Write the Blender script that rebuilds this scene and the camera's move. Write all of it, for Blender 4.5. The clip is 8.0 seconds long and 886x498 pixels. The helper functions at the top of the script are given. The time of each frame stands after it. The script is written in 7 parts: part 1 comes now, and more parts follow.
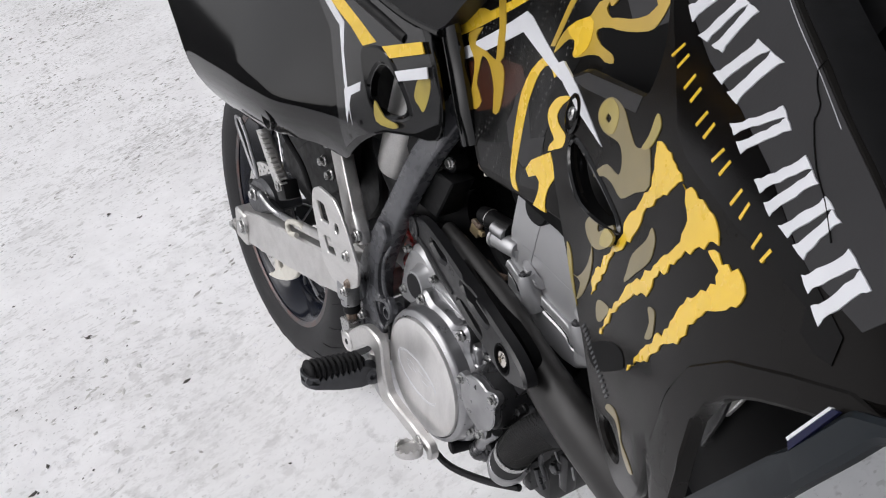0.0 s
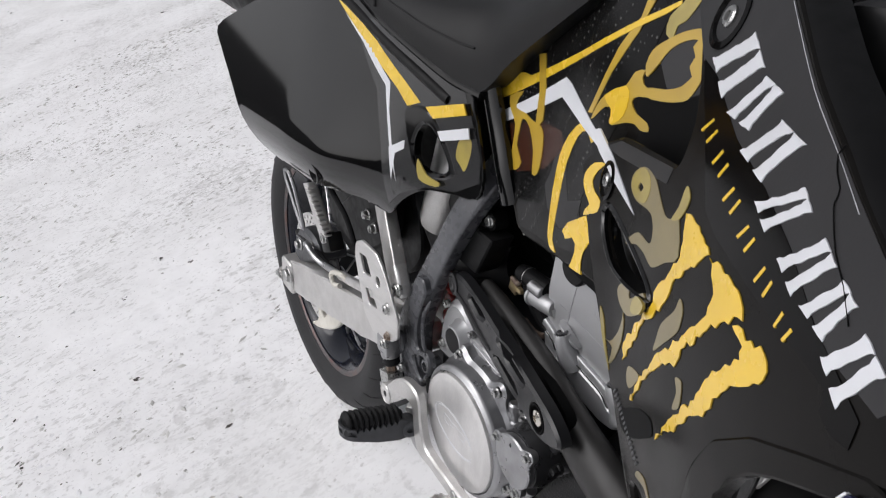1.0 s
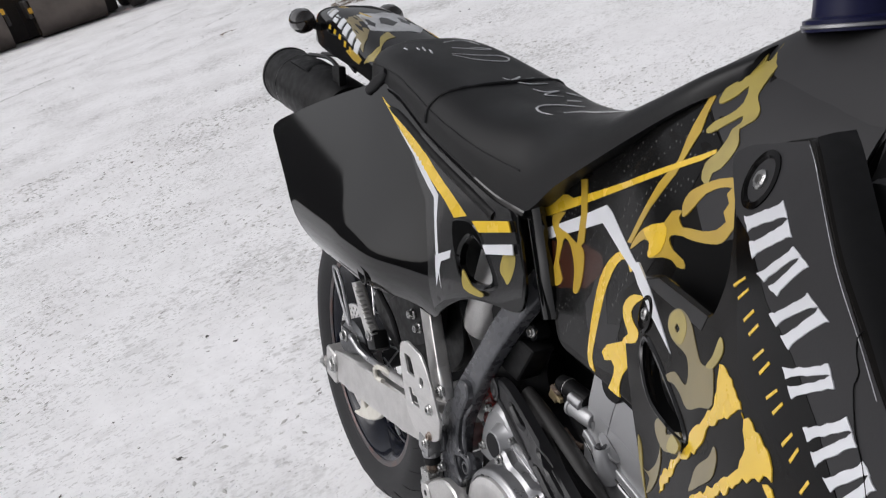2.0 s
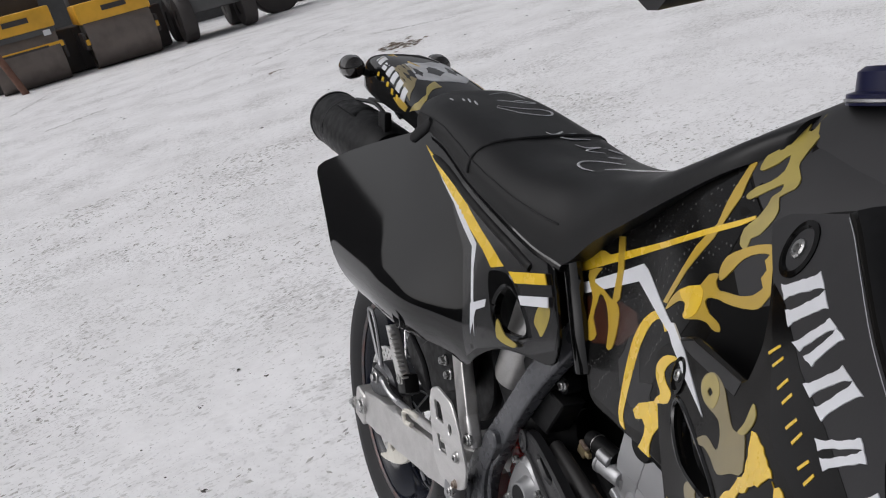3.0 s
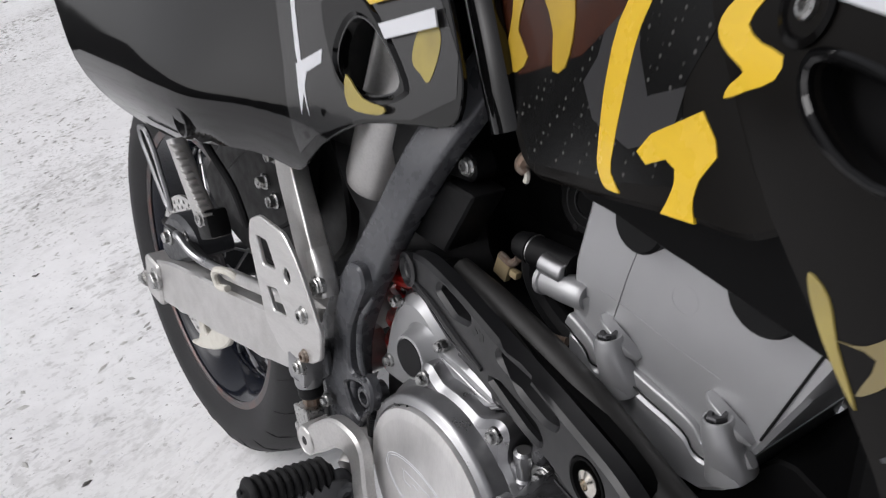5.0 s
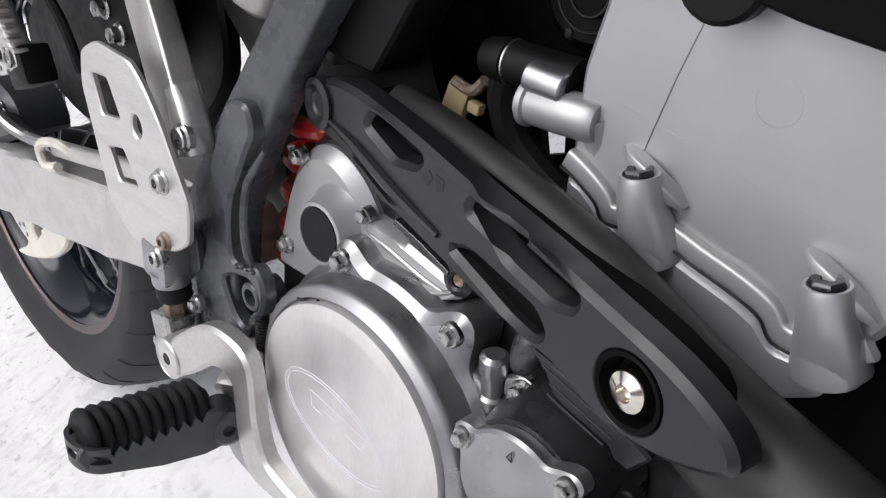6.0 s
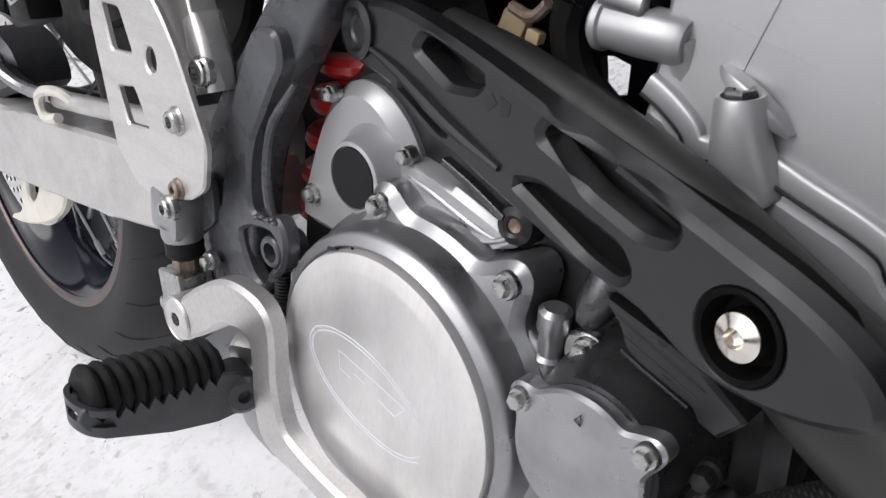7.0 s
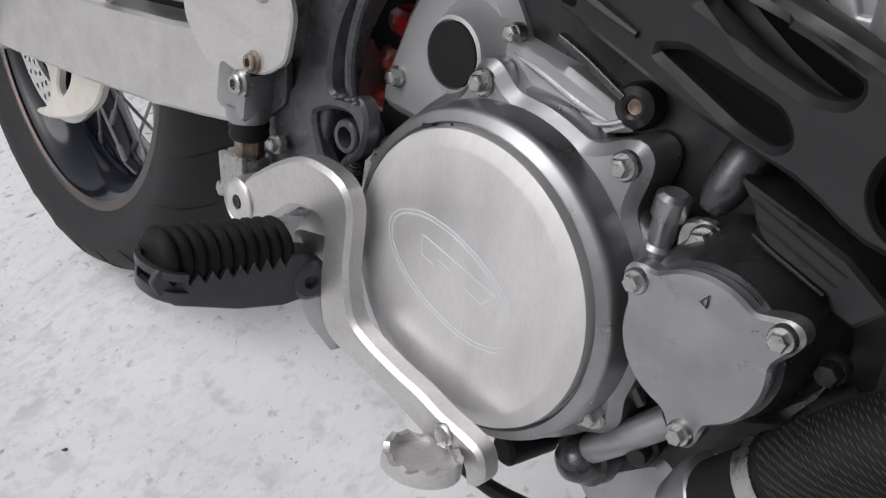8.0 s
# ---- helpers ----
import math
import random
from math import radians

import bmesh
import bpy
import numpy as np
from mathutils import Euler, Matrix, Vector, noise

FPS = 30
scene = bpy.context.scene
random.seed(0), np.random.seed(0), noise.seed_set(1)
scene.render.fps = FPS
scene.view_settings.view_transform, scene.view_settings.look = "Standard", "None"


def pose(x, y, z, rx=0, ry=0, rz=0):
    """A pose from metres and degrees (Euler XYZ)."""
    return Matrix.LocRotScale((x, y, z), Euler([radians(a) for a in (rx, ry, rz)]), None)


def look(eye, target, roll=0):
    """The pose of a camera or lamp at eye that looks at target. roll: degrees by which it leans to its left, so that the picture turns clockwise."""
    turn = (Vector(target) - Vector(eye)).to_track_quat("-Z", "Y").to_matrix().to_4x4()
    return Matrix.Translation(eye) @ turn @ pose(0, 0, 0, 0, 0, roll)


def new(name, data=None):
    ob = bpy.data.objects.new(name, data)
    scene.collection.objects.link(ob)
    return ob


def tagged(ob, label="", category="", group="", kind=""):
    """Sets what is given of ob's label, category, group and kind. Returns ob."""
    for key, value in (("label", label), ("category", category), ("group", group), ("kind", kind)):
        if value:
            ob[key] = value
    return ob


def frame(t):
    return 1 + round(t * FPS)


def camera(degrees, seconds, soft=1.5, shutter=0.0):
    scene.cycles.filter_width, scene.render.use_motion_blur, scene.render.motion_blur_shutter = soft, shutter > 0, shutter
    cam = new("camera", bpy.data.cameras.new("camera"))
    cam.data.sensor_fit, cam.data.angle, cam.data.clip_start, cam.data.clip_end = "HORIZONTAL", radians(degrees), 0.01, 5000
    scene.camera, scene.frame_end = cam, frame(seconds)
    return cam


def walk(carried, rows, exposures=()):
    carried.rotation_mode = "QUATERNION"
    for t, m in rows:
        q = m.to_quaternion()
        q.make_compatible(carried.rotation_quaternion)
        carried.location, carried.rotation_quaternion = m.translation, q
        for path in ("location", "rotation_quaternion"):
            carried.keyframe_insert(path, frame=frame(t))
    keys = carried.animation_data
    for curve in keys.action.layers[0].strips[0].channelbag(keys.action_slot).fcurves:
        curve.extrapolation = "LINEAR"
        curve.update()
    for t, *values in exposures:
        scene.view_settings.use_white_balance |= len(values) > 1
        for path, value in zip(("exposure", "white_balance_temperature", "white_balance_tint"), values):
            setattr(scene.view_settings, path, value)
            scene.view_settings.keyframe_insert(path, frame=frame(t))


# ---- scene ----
cam = camera(55.5, 8.0, soft=1.15, shutter=0.2)
# seconds, eye, target, roll
PATH = [
    (0, (1.3925, -0.2668, 1.0561), (0.7864, -0.0013, 0.6065), -17.93),
    (0.5, (1.3975, -0.2635, 1.0596), (0.7766, -0.0099, 0.6235), -18.16),
    (1, (1.4036, -0.2589, 1.0698), (0.7591, -0.0085, 0.6674), -17.99),
    (1.5, (1.4126, -0.2608, 1.0964), (0.7482, -0.0098, 0.7282), -17.54),
    (2, (1.4195, -0.2572, 1.1289), (0.7379, -0.0085, 0.7920), -17.37),
    (2.2, (1.4255, -0.2578, 1.1331), (0.7347, -0.0102, 0.8146), -16.51),
    (3.3, (1.4273, -0.2630, 1.1390), (0.7207, -0.0265, 0.8479), -14.92),
    (3.5, (1.4211, -0.2620, 1.1343), (0.7208, -0.0242, 0.8292), -15.45),
    (4, (1.3727, -0.2524, 1.0830), (0.7029, 0.0031, 0.7280), -16.48),
    (4.2, (1.3311, -0.2482, 1.0616), (0.6811, 0.0208, 0.6807), -17.84),
    (5.3, (1.0398, -0.1865, 0.8191), (0.4798, 0.1734, 0.3754), -14.65),
    (5.5, (1.0095, -0.1808, 0.7898), (0.4719, 0.1905, 0.3282), -13.63),
    (6, (0.9678, -0.1735, 0.7379), (0.4797, 0.2254, 0.2454), -10.75),
    (6.5, (0.9531, -0.1741, 0.7169), (0.4725, 0.2364, 0.2265), -9.84),
    (7, (0.9299, -0.1838, 0.6935), (0.4479, 0.2216, 0.2002), -8.89),
    (7.5, (0.9037, -0.2159, 0.6591), (0.4331, 0.2048, 0.1677), -5.09),
    (8, (0.8982, -0.2321, 0.6559), (0.4404, 0.1711, 0.1382), -3.52),
]
walk(cam, [(t, look(eye, target, roll)) for t, eye, target, roll in PATH],
     [(0, -0.17), (1.5, -0.20), (2.0, -0.26), (2.2, -0.32), (3.5, -0.49), (4.2, -0.44), (5.3, -0.12), (6.0, 0.12), (6.5, 0.17), (7.0, 0.10), (7.5, -0.08), (8.0, -0.36)])

# ---- light: an overcast winter sky ----
world = bpy.data.worlds.new("sky")
scene.world = world
world.use_nodes = True
wn = world.node_tree.nodes
wl = world.node_tree.links
sky = wn.new("ShaderNodeTexSky")
sky.sky_type = "NISHITA"
sky.sun_disc = False
sky.sun_elevation = radians(42)
sky.sun_rotation = radians(200)
sky.air_density = 1.0
sky.dust_density = 5.0
grey = wn.new("ShaderNodeHueSaturation")
grey.inputs["Saturation"].default_value = 0.12
wl.new(sky.outputs[0], grey.inputs["Color"])
tint = wn.new("ShaderNodeMixRGB")
tint.blend_type = "MULTIPLY"
tint.inputs[0].default_value = 1.0
tint.inputs[2].default_value = (1.0, 0.995, 1.025, 1)
wl.new(grey.outputs[0], tint.inputs[1])
wl.new(tint.outputs[0], wn["Background"].inputs["Color"])
wn["Background"].inputs["Strength"].default_value = 0.13
sun_data = bpy.data.lights.new("sun", "SUN")
sun_data.energy = 0.9
sun_data.angle = radians(25)
sun_data.color = (1.0, 0.98, 0.99)
sun = new("sun", sun_data)
sun.matrix_world = look((-1.2, -1.6, 4.0), (0, 0, 0))


# ---- materials ----
def material(name, color, rough=0.5, metal=0.0, coat=0.0, spot=0.0, spot_size=30.0, grain=0.0, grain_size=400.0, bump=0.0, bump_size=300.0, rough_var=0.0, stretch=(1, 1, 1), second=None, spec=0.5):
    """A surface with two scales of variation (stains and grain), relief and worn gloss."""
    m = bpy.data.materials.new(name)
    m.use_nodes = True
    n, l = m.node_tree.nodes, m.node_tree.links
    b = n["Principled BSDF"]
    b.inputs["Roughness"].default_value = rough
    b.inputs["Metallic"].default_value = metal
    b.inputs["Coat Weight"].default_value = coat
    b.inputs["Coat Roughness"].default_value = 0.06
    b.inputs["Specular IOR Level"].default_value = spec
    co = n.new("ShaderNodeTexCoord")
    mp = n.new("ShaderNodeMapping")
    mp.inputs["Scale"].default_value = stretch
    l.new(co.outputs["Object"], mp.inputs["Vector"])
    dark = tuple(c * 0.45 for c in color) if second is None else second
    last = None
    rgb = n.new("ShaderNodeRGB")
    rgb.outputs[0].default_value = (*color, 1)
    last = rgb.outputs[0]
    for amount, size, detail in ((spot, spot_size, 6), (grain, grain_size, 3)):
        if amount <= 0:
            continue
        t = n.new("ShaderNodeTexNoise")
        t.inputs["Scale"].default_value = size
        t.inputs["Detail"].default_value = detail
        l.new(mp.outputs[0], t.inputs["Vector"])
        r = n.new("ShaderNodeMapRange")
        r.inputs["From Min"].default_value, r.inputs["From Max"].default_value = 0.42, 0.72
        r.inputs["To Min"].default_value, r.inputs["To Max"].default_value = 0.0, amount
        l.new(t.outputs["Fac"], r.inputs["Value"])
        x = n.new("ShaderNodeMixRGB")
        x.inputs[2].default_value = (*dark, 1)
        l.new(r.outputs[0], x.inputs[0])
        l.new(last, x.inputs[1])
        last = x.outputs[0]
    l.new(last, b.inputs["Base Color"])
    if rough_var > 0:
        t = n.new("ShaderNodeTexNoise")
        t.inputs["Scale"].default_value = spot_size * 1.7
        t.inputs["Detail"].default_value = 5
        l.new(mp.outputs[0], t.inputs["Vector"])
        r = n.new("ShaderNodeMapRange")
        r.inputs["From Min"].default_value, r.inputs["From Max"].default_value = 0.3, 0.75
        r.inputs["To Min"].default_value, r.inputs["To Max"].default_value = max(rough - rough_var, 0.02), min(rough + rough_var, 1)
        l.new(t.outputs["Fac"], r.inputs["Value"])
        l.new(r.outputs[0], b.inputs["Roughness"])
    if bump > 0:
        t = n.new("ShaderNodeTexNoise")
        t.inputs["Scale"].default_value = bump_size
        t.inputs["Detail"].default_value = 4
        l.new(mp.outputs[0], t.inputs["Vector"])
        u = n.new("ShaderNodeBump")
        u.inputs["Strength"].default_value = bump
        u.inputs["Distance"].default_value = 0.4 / bump_size
        l.new(t.outputs["Fac"], u.inputs["Height"])
        l.new(u.outputs[0], b.inputs["Normal"])
    return m


CRUMB = material("snow_crumb", (0.78, 0.78, 0.80), 0.8, spot=0.4, spot_size=20, second=(0.5, 0.5, 0.5))
CRUSHED = material("grey_crushed_ice", (0.50, 0.495, 0.49), 0.8, spot=0.5, spot_size=20)
MUD = material("trodden_mud", (0.16, 0.12, 0.09), 0.9, spot=0.5, spot_size=30)
STONE = material("dark_grit", (0.06, 0.055, 0.05), 0.8, spot=0.6, spot_size=60)
GLOSS = material("gloss_black_plastic", (0.0035, 0.0035, 0.0037), 0.055, coat=0.0, spot=0.2, spot_size=25, spec=0.42)
MATTE = material("matte_black_plastic", (0.0050, 0.0050, 0.0054), 0.5, spec=0.16, spot=0.4, spot_size=40, bump=0.10, bump_size=900, rough_var=0.12)
GREYP = material("dark_grey_film", (0.0078, 0.0072, 0.0067), 0.22, coat=0.0, spec=0.075, spot=0.35, spot_size=12, rough_var=0.08, bump=0.02, bump_size=60)
PAINT = material("charcoal_frame_paint", (0.080, 0.082, 0.090), 0.30, metal=0.2, spot=0.25, spot_size=45, bump=0.04, bump_size=700, rough_var=0.1)
TUBEP = material("dull_frame_tube_paint", (0.022, 0.0212, 0.0208), 0.46, spec=0.35, spot=0.4, spot_size=35, bump=0.06, bump_size=500, rough_var=0.08)
SATIN = material("satin_black_casting", (0.013, 0.013, 0.0142), 0.36, spec=0.45, spot=0.3, spot_size=50, bump=0.07, bump_size=800, rough_var=0.06)
RUBBER = material("tyre_rubber", (0.018, 0.018, 0.0196), 0.62, spec=0.3, spot=0.4, spot_size=20, grain=0.3, grain_size=250, bump=0.3, bump_size=500)
RUBBER2 = material("black_rubber", (0.008, 0.008, 0.009), 0.6, spec=0.22, spot=0.4, spot_size=70, bump=0.2, bump_size=900)
VINYL = material("black_seat_vinyl", (0.007, 0.007, 0.0075), 0.40, spec=0.25, spot=0.35, spot_size=9, bump=0.35, bump_size=1400, rough_var=0.06)
ALU = material("raw_aluminium", (0.62, 0.61, 0.60), 0.42, metal=0.85, spot=0.25, spot_size=30, grain=0.2, grain_size=500, bump=0.06, bump_size=800, rough_var=0.1)
PLATE = material("brushed_plate", (0.66, 0.65, 0.64), 0.38, metal=0.8, spot=0.22, spot_size=18, grain=0.2, grain_size=300, rough_var=0.1, stretch=(1, 1, 6))
CAST = material("cast_aluminium", (0.36, 0.36, 0.37), 0.36, metal=0.9, spot=0.35, spot_size=45, bump=0.1, bump_size=900, rough_var=0.1)
SILVER = material("silver_paint", (0.37, 0.372, 0.380), 0.36, metal=0.5, spot=0.15, spot_size=14, bump=0.05, bump_size=900, rough_var=0.05)
POLISH = material("turned_aluminium", (0.70, 0.69, 0.685), 0.46, metal=0.75, spot=0.22, spot_size=16, grain=0.1, grain_size=220, rough_var=0.1, stretch=(3, 1, 1))
STEEL = material("zinc_steel", (0.46, 0.46, 0.455), 0.32, metal=1.0, spot=0.35, spot_size=160, rough_var=0.12, second=(0.24, 0.235, 0.22))
RUST = material("rusty_steel", (0.20, 0.14, 0.105), 0.6, metal=0.6, spot=0.6, spot_size=180, second=(0.45, 0.42, 0.38))
BOLT = material("polished_titanium", (0.72, 0.68, 0.62), 0.16, metal=1.0, spot=0.15, spot_size=200)
WIRE = material("spoke_steel", (0.42, 0.42, 0.43), 0.35, metal=0.9)
ENGM = material("grey_engine_casting", (0.085, 0.085, 0.089), 0.32, metal=0.75, spot=0.45, spot_size=55, bump=0.15, bump_size=800, rough_var=0.1)
CASED = material("dark_engine_casting", (0.030, 0.030, 0.032), 0.36, metal=0.4, spot=0.45, spot_size=55, bump=0.15, bump_size=800, rough_var=0.1)
THREAD = material("braid_thread", (0.048, 0.048, 0.046), 0.6, spec=0.2, spot=0.4, spot_size=300)
# near black standing for shade in gaps and recesses; also for black film
PITCH = material("gap_shade_and_film_black", (0.0025, 0.0025, 0.0027), 0.6, spec=0.08, spot=0.3, spot_size=20)
TANC = material("plain_tan", (0.42, 0.33, 0.19), 0.5, spot=0.3, spot_size=60)
PEGS = material("dull_peg_steel", (0.070, 0.072, 0.078), 0.42, metal=0.5, spot=0.35, spot_size=80, bump=0.15, bump_size=700, rough_var=0.1)
DARKM = material("dark_metal", (0.024, 0.024, 0.025), 0.42, metal=0.5, spot=0.4, spot_size=60, rough_var=0.1)
RIMM = material("worn_black_rim", (0.006, 0.0075, 0.014), 0.12, spec=0.3, coat=0.0, spot=0.3, spot_size=30)
LIP = material("worn_rim_lip", (0.12, 0.112, 0.115), 0.4, metal=0.8, spot=0.6, spot_size=50, second=(0.20, 0.10, 0.08))
RED = material("red_spring_paint", (0.42, 0.018, 0.014), 0.28, coat=0.5, spot=0.4, spot_size=90)
YELLOW = material("yellow_film", (0.70, 0.46, 0.030), 0.28, coat=0.5, spot=0.15, spot_size=25, rough_var=0.08)
OCHRE = material("ochre_film", (0.42, 0.275, 0.025), 0.28, coat=0.4, spot=0.4, spot_size=26, second=(0.28, 0.18, 0.03))
OLIVE = material("translucent_yellow_film", (0.33, 0.26, 0.055), 0.28, coat=0.5, spot=0.45, spot_size=30, second=(0.12, 0.09, 0.03))
TAN = material("faded_tan_film", (0.18, 0.14, 0.05), 0.3, coat=0.5, spot=0.4, spot_size=22)
WHITE = material("white_film", (0.62, 0.63, 0.66), 0.32, coat=0.4, spot=0.15, spot_size=30)
SCRIPT = material("grey_white_print", (0.50, 0.51, 0.53), 0.5, spot=0.5, spot_size=40, second=(0.15, 0.15, 0.16))
BLACKF = material("black_film", (0.008, 0.008, 0.009), 0.25, coat=0.5, spot=0.2, spot_size=30)
CREAM = material("cream_nylon", (0.62, 0.60, 0.54), 0.5, spot=0.3, spot_size=60, second=(0.38, 0.34, 0.28))
NAVY = material("dark_blue_film", (0.008, 0.009, 0.035), 0.3, spec=0.15, spot=0.2, spot_size=30)
BANDF = material("glossy_black_band_film", (0.0030, 0.0028, 0.0028), 0.10, spec=0.10, spot=0.3, spot_size=14)
GREYF = material("grey_panel_film", (0.030, 0.0297, 0.0312), 0.42, spec=0.20, spot=0.25, spot_size=9, rough_var=0.08, bump=0.04, bump_size=500)
FORKP = material("slate_plastic", (0.007, 0.010, 0.013), 0.42, spec=0.25, spot=0.3, spot_size=15, rough_var=0.1)
LENS = material("smoked_lens", (0.012, 0.009, 0.008), 0.12, coat=0.8)
AMBER = material("machine_yellow", (0.80, 0.43, 0.03), 0.5, spot=0.4, spot_size=3)
ORANGE = material("machine_orange", (0.55, 0.11, 0.04), 0.5, spot=0.4, spot_size=3)
MGREY = material("machine_grey", (0.10, 0.10, 0.10), 0.6, spot=0.4, spot_size=3)
# these two colours are lifted brown-grey to imitate steam haze before the machines
MDARK = material("hazed_machine_dark", (0.05, 0.044, 0.042), 0.7, spot=0.4, spot_size=3)
DRUM = material("hazed_drum_steel", (0.17, 0.145, 0.13), 0.6, metal=0.4, spot=0.5, spot_size=4)
LAMP = material("headlamp_glass", (0.75, 0.76, 0.78), 0.15, coat=0.6)
RUSTP = material("rusty_pole", (0.16, 0.08, 0.055), 0.8, spot=0.5, spot_size=9)


def snow_ground(name):
    """Trodden snow: soft grey mottling, and short grey flecks pressed into it in drifts."""
    m = material(name, (0.86, 0.86, 0.87), 0.75, spot=0.34, spot_size=2.0, grain=0.16, grain_size=14, second=(0.58, 0.575, 0.57))
    n, l = m.node_tree.nodes, m.node_tree.links
    b = n["Principled BSDF"]
    co = n.new("ShaderNodeTexCoord")
    mp = n.new("ShaderNodeMapping")
    mp.inputs["Rotation"].default_value = (0, 0, radians(-8))
    mp.inputs["Scale"].default_value = (1.6, 0.85, 1.0)
    l.new(co.outputs["Object"], mp.inputs["Vector"])
    last = b.inputs["Base Color"].links[0].from_socket
    drift = n.new("ShaderNodeTexNoise")
    drift.inputs["Scale"].default_value = 1.7
    drift.inputs["Detail"].default_value = 5
    l.new(co.outputs["Object"], drift.inputs["Vector"])
    # the snow beside the machine is trodden smooth: fewer flecks there
    away = n.new("ShaderNodeVectorMath")
    away.operation = "DISTANCE"
    away.inputs[1].default_value = (0.30, -0.10, 0.0)
    l.new(co.outputs["Object"], away.inputs[0])
    loose = n.new("ShaderNodeMapRange")
    loose.inputs["From Min"].default_value, loose.inputs["From Max"].default_value = 0.35, 1.05
    loose.inputs["To Min"].default_value, loose.inputs["To Max"].default_value = 0.32, 1.0
    l.new(away.outputs["Value"], loose.inputs["Value"])
    near = n.new("ShaderNodeMapRange")
    near.inputs["From Min"].default_value, near.inputs["From Max"].default_value = 0.55, 1.2
    near.inputs["To Min"].default_value, near.inputs["To Max"].default_value = 1.0, 0.15
    l.new(away.outputs["Value"], near.inputs["Value"])
    for size, lo, hi, amount, colour in ((9.0, 0.600, 0.720, 0.34, (0.52, 0.515, 0.51)), (28.0, 0.605, 0.665, 0.48, (0.48, 0.475, 0.47)), (48.0, 0.605, 0.655, 0.46, (0.42, 0.415, 0.405)), (85.0, 0.630, 0.680, 0.48, (0.36, 0.35, 0.34)), (30.0, 0.735, 0.760, 0.75, (0.17, 0.16, 0.15))):
        t = n.new("ShaderNodeTexNoise")
        t.inputs["Scale"].default_value = size
        t.inputs["Detail"].default_value = 2.5
        l.new(mp.outputs[0], t.inputs["Vector"])
        add = n.new("ShaderNodeMath")
        add.operation = "MULTIPLY_ADD"
        add.inputs[1].default_value = 0.42
        l.new(drift.outputs["Fac"], add.inputs[0])
        l.new(t.outputs["Fac"], add.inputs[2])
        r = n.new("ShaderNodeMapRange")
        r.inputs["From Min"].default_value, r.inputs["From Max"].default_value = lo + 0.21, hi + 0.21
        r.inputs["To Min"].default_value, r.inputs["To Max"].default_value = 0.0, amount
        l.new(add.outputs[0], r.inputs["Value"])
        thin = n.new("ShaderNodeMath")
        thin.operation = "MULTIPLY"
        l.new(r.outputs[0], thin.inputs[0])
        l.new(loose.outputs[0], thin.inputs[1])
        x = n.new("ShaderNodeMixRGB")
        x.inputs[2].default_value = (*colour, 1)
        l.new(thin.outputs[0], x.inputs[0])
        l.new(last, x.inputs[1])
        last = x.outputs[0]
    # close to the machine the trodden snow holds soft dirty blotches and fine specks instead
    for size, detail, lo, hi, amount, colour in ((20.0, 7.0, 0.56, 0.66, 0.42, (0.46, 0.455, 0.45)), (55.0, 5.0, 0.62, 0.68, 0.50, (0.36, 0.35, 0.34)), (130.0, 3.0, 0.70, 0.73, 0.80, (0.17, 0.16, 0.15))):
        t = n.new("ShaderNodeTexNoise")
        t.inputs["Scale"].default_value = size
        t.inputs["Detail"].default_value = detail
        t.inputs["Roughness"].default_value = 0.62
        l.new(co.outputs["Object"], t.inputs["Vector"])
        r = n.new("ShaderNodeMapRange")
        r.inputs["From Min"].default_value, r.inputs["From Max"].default_value = lo, hi
        r.inputs["To Min"].default_value, r.inputs["To Max"].default_value = 0.0, amount
        l.new(t.outputs["Fac"], r.inputs["Value"])
        held = n.new("ShaderNodeMath")
        held.operation = "MULTIPLY"
        l.new(r.outputs[0], held.inputs[0])
        l.new(near.outputs[0], held.inputs[1])
        x = n.new("ShaderNodeMixRGB")
        x.inputs[2].default_value = (*colour, 1)
        l.new(held.outputs[0], x.inputs[0])
        l.new(last, x.inputs[1])
        last = x.outputs[0]
    l.new(last, b.inputs["Base Color"])
    height = None
    for size, k in ((7.0, 1.0), (26.0, 0.55), (60.0, 0.16)):
        t = n.new("ShaderNodeTexNoise")
        t.inputs["Scale"].default_value = size
        t.inputs["Detail"].default_value = 3
        l.new(mp.outputs[0], t.inputs["Vector"])
        q = n.new("ShaderNodeMath")
        q.operation = "MULTIPLY_ADD"
        q.inputs[1].default_value = k
        l.new(t.outputs["Fac"], q.inputs[0])
        if height is None:
            q.inputs[2].default_value = 0.0
        else:
            l.new(height, q.inputs[2])
        height = q.outputs[0]
    u = n.new("ShaderNodeBump")
    u.inputs["Strength"].default_value = 0.36
    u.inputs["Distance"].default_value = 0.012
    l.new(height, u.inputs["Height"])
    l.new(u.outputs[0], b.inputs["Normal"])
    return m


SNOWG = snow_ground("trodden_snow")


